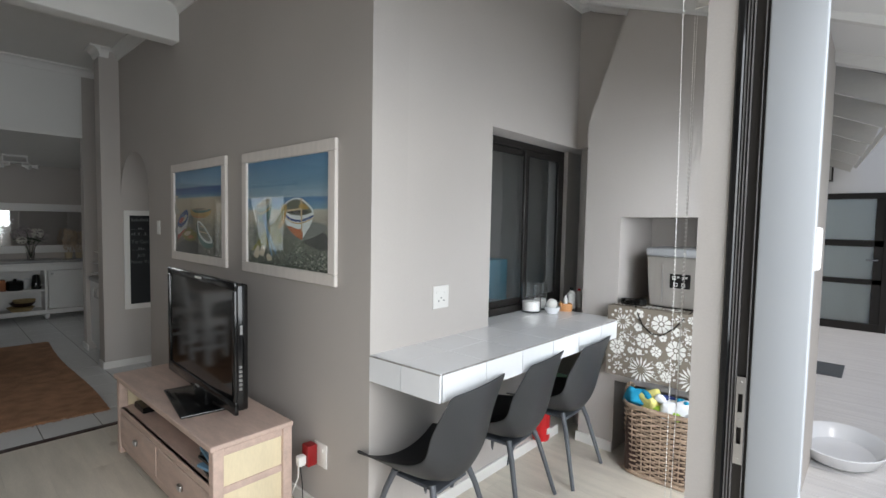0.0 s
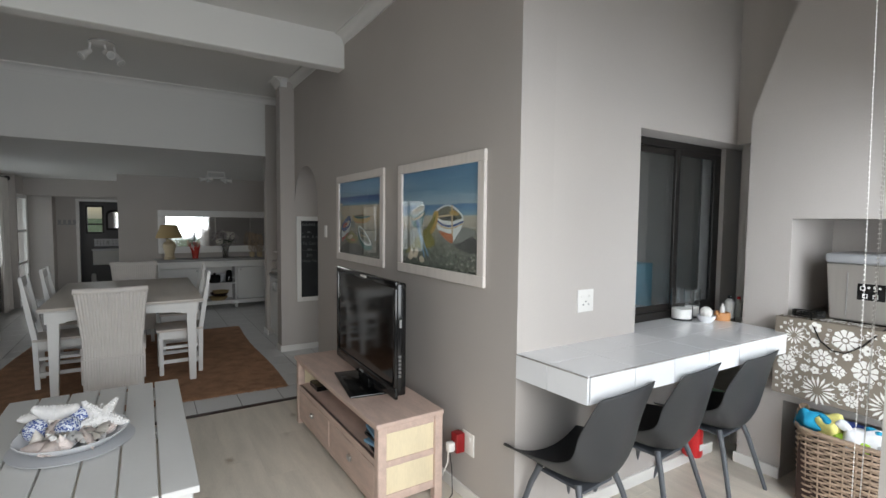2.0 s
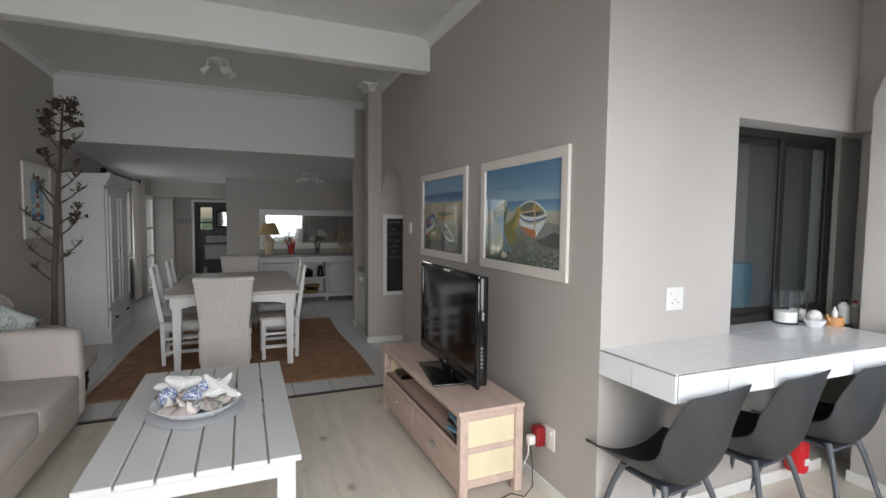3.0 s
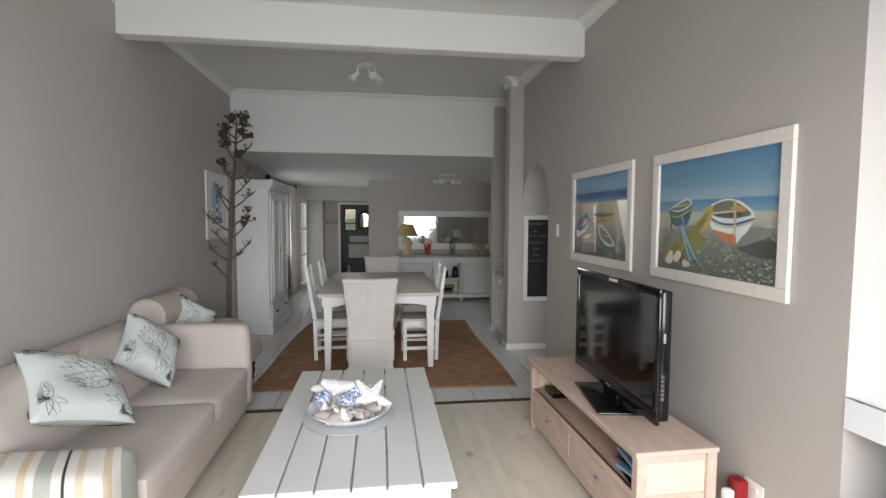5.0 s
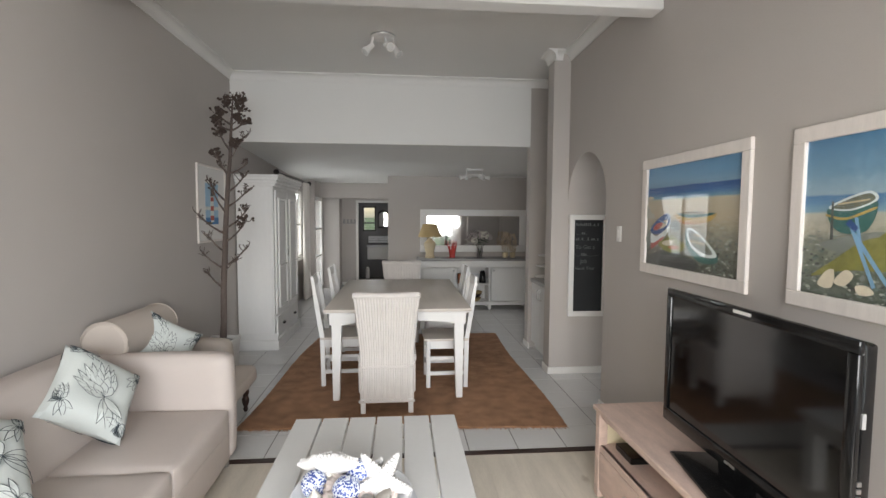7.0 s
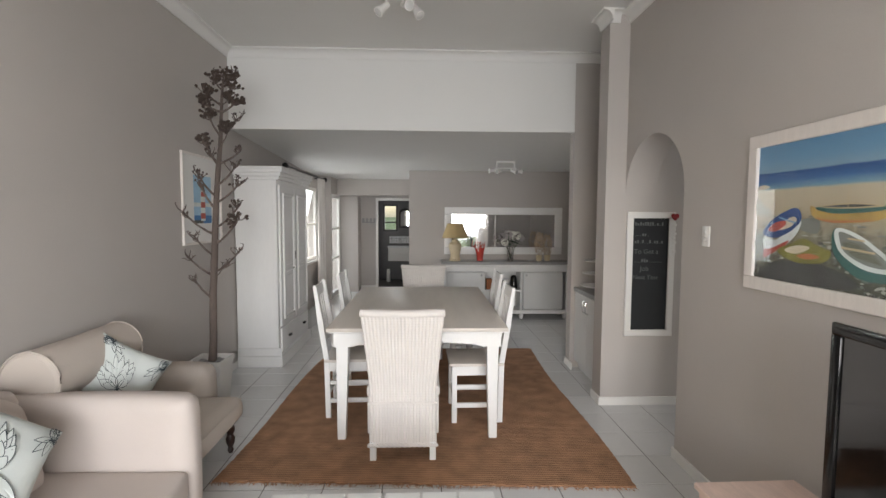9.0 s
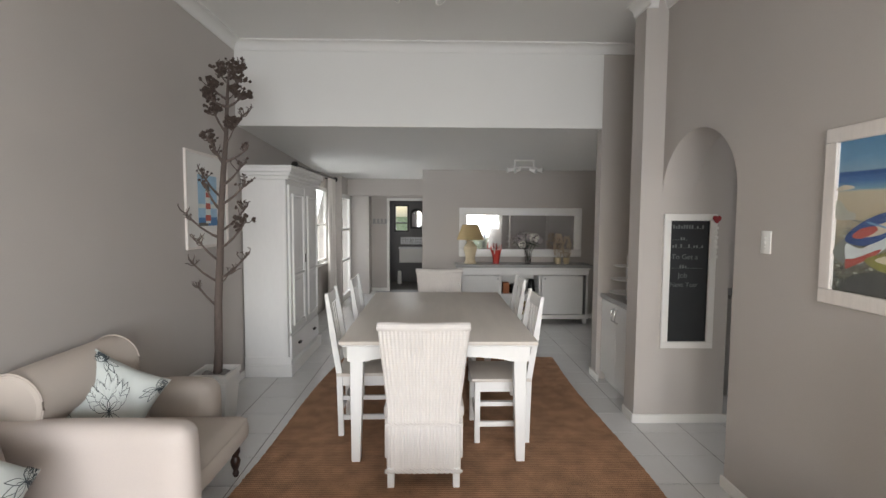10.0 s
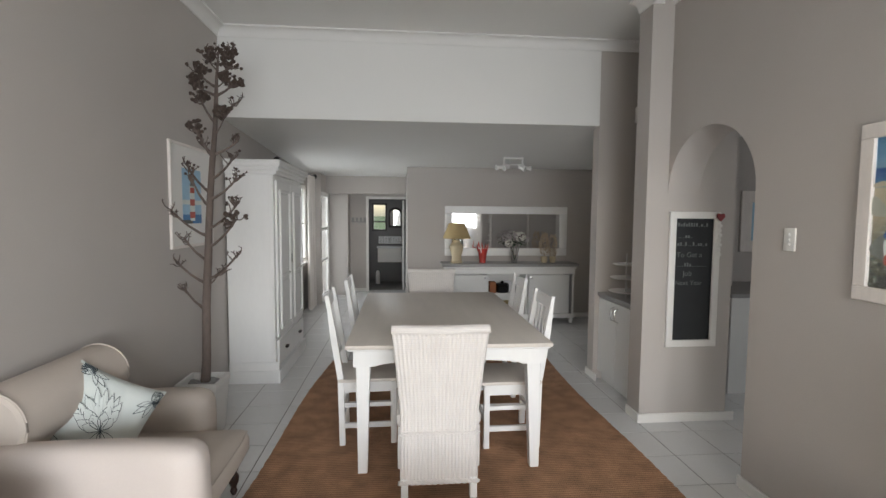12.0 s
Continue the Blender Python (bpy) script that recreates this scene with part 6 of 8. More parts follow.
for k in range(50):
    a, r = rnd.uniform(0, 6.283), 0.158 * math.sqrt(rnd.random())
    m = (SHELLW, SHELLP, SHELLG)[k % 3]
    t = thing("sea_shell", 0, 0, 0, 0, ("white", "pinkish cream", "beige grey")[k % 3] + " ridged sea shell in the dish", "sea shell", "shells in the dish")
    t.matrix_world = pose(-0.52 + r * math.cos(a), 3.97 + r * math.sin(a), 0.512 + 0.034 * (1 - r / 0.158), rnd.uniform(-40, 40), rnd.uniform(-40, 40), rnd.uniform(0, 360))
    L = rnd.uniform(0.052, 0.085)
    bm = bmesh.new()
    if k % 4 == 3:
        rings = 15
        for i in range(rings):
            u = i / (rings - 1)
            g0 = L * 0.42 * (1 - u) ** 0.9 * (1 + 0.2 * math.cos(i * math.pi)) + 0.001
            if i == 0:
                prof = [(0, -L * 0.35)]
            prof.append((g0 if i else L * 0.25, L * (u * 1.3 - 0.3)))
        add_lathe(bm, prof + [(0, L)], 12, (0, 0, 0))
    else:
        wide, g = 22, []
        for i in range(7):
            u = i / 6
            row = []
            for j in range(wide + 1):
                w = j / wide - 0.5
                rr = L * (0.12 + 0.98 * u) * (1 + 0.05 * (j % 2) * u)
                a = w * radians(130)
                row.append(bm.verts.new((rr * math.sin(a), rr * math.cos(a) - L * 0.5, L * 0.42 * math.sin(math.pi * min(u, 0.98) * 0.85 + 0.15) * (1 - 2.6 * w * w) + 0.05 * L * (j % 2) * u)))
            g.append(row)
        for p_, q_ in zip(g, g[1:]):
            for j in range(wide):
                bm.faces.new((p_[j], p_[j + 1], q_[j + 1], q_[j]))
        bmesh.ops.solidify(bm, geom=bm.faces[:], thickness=0.003)
    part("shell", bm, m, t, smooth=60)


# ---- windows and doors of the far end ----
PALEGLASS = glass("bright_pane_glass", (0.93, 0.97, 0.98, 1), 0.05, 1.0)
CURTAIN = mat("white_linen_curtain", srgb(222, 216, 210), 0.85, 0.04, 4, 200, 0.2)


def west_window():
    t = tagged(thing("window_2", -2.31, 9.7, 0.8, 0, "white framed window behind the wardrobe with bright daylight"), kind="structure")
    w, h = 1.9, 1.25
    part("window_frame", boxes((0, 0.05, 0, w, 0, 0.05), (0, 0.05, 0, w, h - 0.05, h), (0, 0.05, 0, 0.05, 0.05, h - 0.05), (0, 0.05, w - 0.05, w, 0.05, h - 0.05), (0, 0.05, w / 2 - 0.025, w / 2 + 0.025, 0.05, h - 0.05), bevel=0.003), TRIM, t)
    part("window_sill", boxes((0.05, 0.10, -0.03, w + 0.03, -0.035, 0), bevel=0.004), TRIM, t)
    for a, b in ((0.05, w / 2 - 0.025), (w / 2 + 0.025, w - 0.05)):
        part("glazing_bar", boxes((0.01, 0.035, a, b, h * 0.5 - 0.012, h * 0.5 + 0.012)), TRIM, t)
        g = part("pane", boxes((0.02, 0.024, a, b, 0.05, h - 0.05)), PALEGLASS, t)
        g.visible_shadow = False


west_window()


def curtain(y0, y1, label):
    t = thing("curtain", -2.13, (y0 + y1) / 2, 0.03, 0, label, "curtain", "white curtains at the window")
    bm = bmesh.new()
    n, w = 44, (y1 - y0) / 2
    for off in (0, 0.006):
        g = []
        for z in (0, 0.3, 0.9, 1.5, 2.0, 2.17):
            a = 0.045 * (1 - 0.3 * z / 2.17)
            g.append([bm.verts.new((off + a * math.sin(i * 6 * math.pi / n + 0.3 * math.sin(z * 2)), -w + 2 * w * i / n + 0.01 * math.sin(z * 3 + i), z)) for i in range(n + 1)])
        for p, q in zip(g, g[1:]):
            for i in range(n):
                bm.faces.new((p[i], p[i + 1], q[i + 1], q[i]) if off else (p[i], q[i], q[i + 1], p[i + 1]))
    part("cloth", bm, CURTAIN, t, smooth=80)


curtain(11.15, 11.66, "white linen curtain hanging beside the bright window")
curtain(9.36, 9.72, "white linen curtain bunched behind the wardrobe")
cr = thing("curtain_rod", -2.13, 10.5, 2.215, 0, "dark curtain rod with ball ends above the window", "curtain rod")
part("rod", tube([(0, -1.2, 0), (0, 1.2, 0)], 0.012, 10), DARKFRAME, cr)
for y in (-1.22, 1.22):
    part("finial", lathe([(0, -0.045), (0.03, -0.033), (0.045, 0), (0.03, 0.033), (0, 0.045)], 14, (0, y, 0)), DARKFRAME, cr)
for y in (-0.9, 0.95):
    part("bracket", boxes((-0.12, 0, y - 0.01, y + 0.01, -0.01, 0.01)), DARKFRAME, cr)

gd = tagged(thing("door_1", -2.12, 11.9, 0, 0, "white framed glazed door in the passage"), kind="structure")
part("door_frame", boxes((0, 0.06, 0, 0.07, 0, 1.98), (0, 0.06, 0.83, 0.9, 0, 1.98), (0, 0.06, 0.07, 0.83, 1.91, 1.98), (0, 0.06, 0.07, 0.83, 0, 0.1), (0.01, 0.05, 0.07, 0.83, 0.72, 0.76), (0.01, 0.05, 0.07, 0.83, 1.3, 1.34), bevel=0.003), TRIM, gd)
for z0, z1 in ((0.1, 0.72), (0.76, 1.3), (1.34, 1.91)):
    g = part("pane", boxes((0.028, 0.033, 0.07, 0.83, z0, z1)), PALEGLASS, gd)
    g.visible_shadow = False

bd = tagged(thing("door_2", -0.62, 13.41, 0, 0, "white panelled bathroom door standing open"), kind="structure")
part("door_leaf", boxes((-0.02, 0.02, 0, 0.74, 0.01, 1.88), bevel=0.003), TRIM, bd)
for z0, z1 in ((0.15, 0.8), (0.95, 1.7)):
    part("door_panel", boxes((-0.028, -0.02, 0.12, 0.62, z0, z1), bevel=0.006), TRIM, bd)
part("door_handle", boxes((-0.07, -0.02, 0.66, 0.69, 0.96, 0.98), (-0.07, -0.055, 0.58, 0.66, 0.96, 0.98), bevel=0.003), STEEL, bd)
struct("trim_bathroom_door", boxes((-1.38, -1.33, 13.262, 13.28, 0, 1.95), (-0.575, -0.572, 13.262, 13.28, 0, 1.90), (-1.33, -0.575, 13.262, 13.28, 1.90, 1.95)), TRIM, "white architrave")
bw = tagged(thing("window_3", -1.35, 14.76, 1.2, 0, "bathroom window with a white blind"), kind="structure")
part("window_frame", boxes((0, 0.35, 0, 0.04, 0, 0.04), (0, 0.35, 0, 0.04, 0.61, 0.65), (0, 0.04, 0, 0.04, 0.04, 0.61), (0.31, 0.35, 0, 0.04, 0.04, 0.61), (0.04, 0.31, 0, 0.04, 0.2, 0.235)), DARKFRAME, bw)
for k in range(16):
    part("blind_slat", boxes((0.03, 0.32, -0.02, -0.018, 0.05 + k * 0.035, 0.052 + k * 0.035)), TRIM, bw)
bv = thing("bathroom_vanity", -0.93, 14.52, 0, 0, "white wall-hung bathroom vanity with a basin", "vanity")
part("cabinet", boxes((-0.27, 0.27, -0.2, 0.22, 0.5, 0.82), bevel=0.004), TRIM, bv)
part("basin", boxes((-0.29, 0.29, -0.22, 0.22, 0.82, 0.86), bevel=0.01, seg=2), COUNTERTILE, bv)
part("drawer", boxes((-0.26, 0.26, -0.215, -0.2, 0.52, 0.66), bevel=0.003), TRIM, bv)
part("drawer", boxes((-0.26, 0.26, -0.215, -0.2, 0.67, 0.81), bevel=0.003), TRIM, bv)
part("tap", tube([(0, 0.12, 0.86), (0, 0.12, 1.0), (0, 0.04, 1.03), (0, 0.0, 0.99)], 0.012, 10), STEEL, bv)
part("splashback", boxes(*[(-0.27 + i * 0.06, -0.214 + i * 0.06, 0.222, 0.228, 0.90 + j * 0.06, 0.956 + j * 0.06) for i in range(9) for j in range(3)]), COUNTERTILE, bv, "white mosaic splashback", kind="stuff")
bm_ = thing("bathroom_mirror", -0.80, 14.70, 1.5, -9, "small dark arched bathroom mirror", "mirror")
arcp = [(-0.16, -0.22), (0.16, -0.22)] + [(0.16 * math.cos(radians(a)), 0.14 + 0.12 * math.sin(radians(a))) for a in range(0, 181, 20)]
part("mirror_frame", prism(arcp, "y", -0.02, 0), DARKFRAME, bm_)
part("mirror_glass", prism([(x * 0.75, z * 0.78) for x, z in arcp], "y", -0.024, -0.0201), MIRROR, bm_)
tr = thing("wall_hooks", -1.52, 13.279, 1.42, 0, "grey metal towel hooks with letter shapes", "wall hooks")
part("rail", boxes((-0.16, 0.16, -0.012, 0, 0, 0.02), *[(-0.15 + k * 0.08, -0.10 + k * 0.08, -0.01, 0, 0.02, 0.10) for k in range(4)]), GREYTOP, tr, kind="stuff")
for k in range(3):
    part("hook", tube([(-0.12 + k * 0.12, -0.01, 0), (-0.12 + k * 0.12, -0.03, -0.05), (-0.12 + k * 0.12, -0.045, -0.035)], 0.006, 6), STEEL, tr)
bb = thing("toilet_brush", -1.2, 14.4, 0, 0, "white toilet brush holder on the bathroom floor", "toilet brush")
part("holder", lathe([(0, 0), (0.05, 0), (0.045, 0.25), (0.03, 0.3), (0, 0.3)], 14), TRIM, bb)

# ---- things on the sideboard ----
CERAMIC = mat("cream_ceramic", srgb(206, 190, 158), 0.35, 0.05, 8, 60, 0.1)
SHADE = mat("straw_lampshade", srgb(178, 156, 114), 0.85, 0.07, 14, 160, 0.3)
HS, YS = 0.88, YE - 0.02
tl = thing("table_lamp", 0.15, YS - 0.24, HS, 0, "cream ceramic table lamp with a straw-coloured shade", "table lamp")
part("base", lathe([(0, 0), (0.085, 0), (0.09, 0.02), (0.075, 0.035), (0.07, 0.10), (0.095, 0.2), (0.10, 0.25), (0.07, 0.29), (0.045, 0.305), (0.05, 0.32), (0.03, 0.34), (0, 0.345)], 28), CERAMIC, tl)
part("neck", lathe([(0, 0.34), (0.014, 0.34), (0.014, 0.42), (0, 0.42)], 10), STEEL, tl)
sh = part("shade", lathe([(0.205, 0.36), (0.12, 0.58), (0.117, 0.58), (0.202, 0.36)], 32, close=True), SHADE, tl, "straw-coloured tapering shade")
REDG = mat("coral_red_glass", srgb(196, 70, 62), 0.25, 0.15, 12, 60, 0.1)
rv = thing("coral_vase", 0.54, YS - 0.22, HS, 0, "red and white coral-shaped glass vase", "vase")
part("body", lathe([(0, 0), (0.05, 0), (0.045, 0.02), (0.06, 0.12), (0.075, 0.2), (0.07, 0.2), (0.055, 0.12), (0.03, 0.03), (0, 0.03)], 18), REDG, rv)
for k in range(9):
    a = k * 0.7
    part("tendril", tube([(0.06 * math.cos(a), 0.06 * math.sin(a), 0.15), (0.085 * math.cos(a), 0.085 * math.sin(a), 0.21), (0.08 * math.cos(a + 0.2), 0.08 * math.sin(a + 0.2), 0.25 + 0.02 * (k % 3))], [0.009, 0.007, 0.004], 6), REDG if k % 3 else SHELLW, rv)
rnd = random.Random(8)
LEAF = mat("dark_green_leaf", srgb(56, 74, 50), 0.6, 0.25, 12, 60, 0.2)
PETAL = mat("white_hydrangea_petal", srgb(212, 210, 200), 0.8, 0.1, 30, 90, 0.2)
PETALG = mat("grey_mauve_petal", srgb(168, 160, 160), 0.8, 0.15, 30, 90, 0.2)
fv = thing("flower_vase", 1.02, YS - 0.22, HS, 0, "clear glass vase with white and mauve hydrangeas", "flowers")
vz = part("vase", lathe([(0, 0), (0.045, 0), (0.04, 0.02), (0.055, 0.16), (0.075, 0.24), (0.07, 0.24), (0.05, 0.16), (0.035, 0.025), (0, 0.025)], 22), CLEAR, fv)
for k, (x, y, z, r, m) in enumerate(((-0.12, 0, 0.36, 0.075, PETALG), (-0.03, 0.05, 0.40, 0.08, PETALG), (0.08, -0.02, 0.39, 0.075, PETAL), (0.16, 0.03, 0.35, 0.065, PETALG), (-0.10, -0.05, 0.29, 0.055, PETAL))):
    bm = bmesh.new()
    for i in range(70):
        d = Vector((rnd.gauss(0, 1), rnd.gauss(0, 1), rnd.gauss(0, 1))).normalized()
        c, s1 = Vector((x, y, z)) + d * r, d.orthogonal().normalized()
        s2 = d.cross(s1)
        q = [c + (s1 * math.cos(a) + s2 * math.sin(a)) * 0.016 + d * rnd.uniform(-0.004, 0.006) for a in (0, 1.57, 3.14, 4.71)]
        o = bm.verts.new(c + d * 0.004)
        v = [bm.verts.new(p) for p in q]
        for a in range(4):
            bm.faces.new((o, v[a], v[(a + 1) % 4]))
    part("flower_head", bm, m, fv, "round head of small petals", smooth=None)
    part("flower_stem", tube([(0, 0, 0.03), (x * 0.4, y * 0.4, 0.2), (x, y, z)], 0.004, 6), LEAF, fv)
for k in range(9):
    a = k * 0.75
    c = Vector((0.11 * math.cos(a), 0.07 * math.sin(a), 0.27 + 0.02 * (k % 3)))
    d = Vector((math.cos(a), math.sin(a), -0.3)).normalized() * 0.07
    sd = Vector((-math.sin(a), math.cos(a), 0)) * 0.028
    bm = bmesh.new()
    v = [bm.verts.new(p) for p in (c - d * 0.5, c + sd + Vector((0, 0, 0.008)), c + d, c - sd + Vector((0, 0, 0.008)), c - d * 0.5 + Vector((0, 0, -0.003)), c + sd, c + d + Vector((0, 0, -0.003)), c - sd)]
    bm.faces.new(v[:4])
    bm.faces.new(v[7:3:-1])
    for i in range(4):
        bm.faces.new((v[i], v[i + 4], v[(i + 1) % 4 + 4], v[(i + 1) % 4]))
    part("leaf", bm, LEAF, fv, smooth=None)
GRASS = mat("dried_pampas_plume", srgb(190, 172, 150), 0.95, 0.15, 20, 120, 0.4)
for x, hh in ((1.47, 0.44), (1.60, 0.40)):
    gp = thing("dried_grass_pot", x, YS - 0.22, HS, x * 50, "small cream pot with tall dried grass plumes", "dried grass", "pots of dried grass")
    part("pot", lathe([(0, 0), (0.04, 0), (0.052, 0.09), (0.046, 0.09), (0.036, 0.02), (0, 0.02)], 18), CERAMIC, gp)
    bm = bmesh.new()
    for i in range(170):
        a, u = rnd.uniform(0, 6.283), rnd.random()
        r = 0.03 + 0.035 * math.sin(math.pi * min(1, u * 0.9 + 0.1))
        p = Vector((0.02 * math.cos(a), 0.02 * math.sin(a), 0.08))
        z = 0.1 + (hh - 0.1) * u
        q = Vector((r * math.cos(a), r * math.sin(a), z))
        add_tube(bm, [q * 0.6 + Vector((0, 0, z * 0.35)), q, q + Vector((0.012 * math.cos(a), 0.012 * math.sin(a), 0.03))], [0.0025, 0.004, 0.001], 4)
    part("plume", bm, GRASS, gp, kind="stuff")
ORANGEB = mat("orange_brown_box", srgb(160, 96, 56), 0.6, 0.1)
ob_ = thing("storage_box", 0.68, YS - 0.28, 0.445, 0, "orange-brown box on the sideboard shelf", "box")
part("box", boxes((-0.045, 0.045, -0.06, 0.06, 0, 0.16), bevel=0.004), ORANGEB, ob_)
kb = thing("cooking_pot", 0.83, YS - 0.27, 0.445, 0, "black cooking pot on the sideboard shelf", "pot")
part("pot", lathe([(0, 0), (0.09, 0), (0.10, 0.02), (0.10, 0.12), (0.08, 0.14), (0.02, 0.15), (0.02, 0.17), (0, 0.17)], 22), BLACKGLOSS, kb)
pb_ = thing("mixing_bowl", 0.93, YS - 0.14, 0.445, 0, "white round bowl on the sideboard shelf", "bowl")
part("bowl", lathe([(0, 0), (0.05, 0), (0.10, 0.06), (0.11, 0.14), (0.105, 0.14), (0.09, 0.07), (0.04, 0.012), (0, 0.01)], 22), COUNTERTILE, pb_)
kt = thing("kettle", 1.07, YS - 0.25, 0.445, 0, "black and steel kettle on the sideboard shelf", "kettle")
part("body", lathe([(0, 0), (0.06, 0), (0.062, 0.03), (0.045, 0.19), (0.03, 0.21), (0, 0.215)], 20), BLACKGLOSS, kt)
part("handle", tube([(0.04, 0, 0.19), (0.09, 0, 0.19), (0.095, 0, 0.1), (0.06, 0, 0.04)], 0.009, 8), STEEL, kt)
for k, (z, m, r) in enumerate(((0.13, SHADE, 0.16), (0.20, DARKWOOD, 0.15), (0.235, SHADE, 0.14))):
    bs = thing("serving_basket", 0.89 + 0.02 * k, YS - 0.24, z, 0, ("straw", "dark woven", "pale straw")[k] + " shallow basket stacked in the sideboard", "basket", "stacked shallow baskets")
    part("basket", lathe([(0, 0), (r * 0.7, 0), (r, 0.055), (r - 0.008, 0.058), (r * 0.68, 0.008), (0, 0.008)], 24), m, bs)
# carved corner blocks of the mirror frame
mirror = bpy.data.objects["wall_mirror"]
for sx in (-1, 1):
    for sz in (-1, 1):
        bm = bmesh.new()
        for i in range(26):
            u, v = rnd.uniform(-0.085, 0.085), rnd.uniform(-0.045, 0.045)
            add_lathe(bm, [(0.013, 0), (0.009, 0.006), (0, 0.009)], 6, (0, 0, 0))
            last = bm.verts[:][-13:]
            for w in last:
                w.co = Vector((sx * 0.855 + u + w.co.x, -0.0405 - w.co.z, sz * 0.312 + v + w.co.y))
        part("carving", bm, WHITEWOOD, mirror, "carved leaf corner", smooth=60, kind="stuff")
bm = bmesh.new()
for k in range(76):
    x = -0.76 + 1.52 * k / 75
    for z in (0.315, -0.315):
        add_box(bm, x - 0.007, x + 0.005, -0.0475, -0.0405, z - 0.030 + 0.012 * (k % 2), z + 0.022, bevel=0.002)
for k in range(22):
    z = -0.22 + 0.44 * k / 21
    for x in (0.885, -0.885):
        add_box(bm, x - 0.03, x + 0.03, -0.0475, -0.0405, z - 0.006, z + 0.005, bevel=0.002)
part("carving", bm, WHITEWOOD, mirror, "carved and distressed white border", kind="stuff")
part("frame_groove", boxes((-0.75, 0.75, -0.045, -0.041, 0.30, 0.306), (-0.75, 0.75, -0.045, -0.041, 0.325, 0.331), (-0.75, 0.75, -0.045, -0.041, -0.306, -0.30), (-0.75, 0.75, -0.045, -0.041, -0.331, -0.325)), TRIM, mirror, kind="stuff")

# ---- fireplace bay ----
CLOTH = mat("taupe_cotton_cloth", srgb(124, 114, 102), 0.9, 0.05, 5, 220, 0.3)
PRINTW = mat("white_cloth_print", srgb(226, 224, 218), 0.9, 0.04, 5, 220, 0.2)


def fireplace_cloth():
    t = thing("printed_cloth", 3.0, 2.0, 0.0, 0, "taupe cloth with white flower print draped over the fireplace ledge", "tablecloth")
    bm = bmesh.new()
    add_box(bm, 0.02, 0.62, -0.318, 0.372, 1.018, 1.030, bevel=0.004)
    add_box(bm, 0.05, 0.62, -0.31, 0.36, 0.932, 1.018)
    n, g = 30, []
    for side in (0, 1):
        rows = []
        for k in range(13):
            z = 0.57 + 0.46 * k / 12
            rows.append([bm.verts.new(((0.006 if side else 0.022) + 0.008 * math.sin(i * 0.55 + 0.6 * math.sin(z * 9)) * (1.03 - z) * 2.2, -0.33 + 0.73 * i / n, z)) for i in range(n + 1)])
        for p, q in zip(rows, rows[1:]):
            for i in range(n):
                bm.faces.new((p[i], q[i], q[i + 1], p[i + 1]) if side else (p[i], p[i + 1], q[i + 1], q[i]))
        g.append(rows)
    for i in range(n):
        for r in (0, -1):
            bm.faces.new((g[0][r][i], g[1][r][i], g[1][r][i + 1], g[0][r][i + 1]))
    add_box(bm, 0.02, 0.094, 0.392, 0.402, 0.57, 1.028, bevel=0.003)
    part("cloth", bm, CLOTH, t, smooth=60)
    rnd = random.Random(4)
    fb = bmesh.new()

    def wave(y, z):
        i = (y + 0.33) / 0.73 * n
        return 0.006 + 0.008 * math.sin(i * 0.55 + 0.6 * math.sin(z * 9)) * (1.03 - z) * 2.2 - 0.0012

    def patch(pts):
        f = fb.faces.new([fb.verts.new((wave(y, z), y, z)) for y, z in pts])
        f.normal_update()
        if f.normal.x > 0:
            f.normal_flip()

    def flower(cy, cz, r, n_, kind):
        if kind == 0:
            for k in range(n_):
                a, b = 2 * math.pi * k / n_, math.pi / n_ * 0.62
                patch([(cy + r * rr * math.cos(a + o), cz + r * rr * math.sin(a + o)) for rr, o in ((0.25, 0), (0.7, b), (1, 0), (0.7, -b))])
        elif kind == 1:
            for k in range(n_):
                a, b = 2 * math.pi * k / n_, math.pi / n_ * 0.8
                patch([(cy + r * rr * math.cos(a + o), cz + r * rr * math.sin(a + o)) for rr, o in ((0.32, -b), (0.32, b), (0.9, b), (1.0, 0), (0.9, -b))])
            patch([(cy + r * 0.2 * math.cos(q), cz + r * 0.2 * math.sin(q)) for q in [k * math.pi / 4 for k in range(8)]])
        else:
            for k in range(5):
                a = 2 * math.pi * k / 5
                patch([(cy + r * 0.55 * math.cos(a) + r * 0.42 * math.cos(q), cz + r * 0.55 * math.sin(a) + r * 0.42 * math.sin(q)) for q in [j * math.pi / 3 for j in range(6)]])
    placed = []
    for cy, cz, r, nn, kd in ((0.17, 0.64, 0.085, 16, 0), (-0.13, 0.64, 0.085, 16, 0), (-0.03, 0.80, 0.06, 9, 1), (0.16, 0.83, 0.05, 9, 1), (0.33, 0.76, 0.05, 10, 1), (0.30, 0.93, 0.055, 14, 0), (-0.20, 0.88, 0.055, 14, 0), (0.06, 0.95, 0.06, 9, 1)):
        flower(cy, cz, r, nn, kd)
        placed.append((cy, cz, r))
    for k in range(1100):
        cy, cz, r = rnd.uniform(-0.31, 0.38), rnd.uniform(0.585, 1.012), rnd.choice((0.034, 0.030, 0.024)) if k < 500 else 0.010
        if all((cy - a) ** 2 + (cz - b) ** 2 > (r + c + 0.004) ** 2 for a, b, c in placed):
            flower(cy, cz, r, 7, rnd.choice((0, 2, 2, 1)))
            placed.append((cy, cz, r))
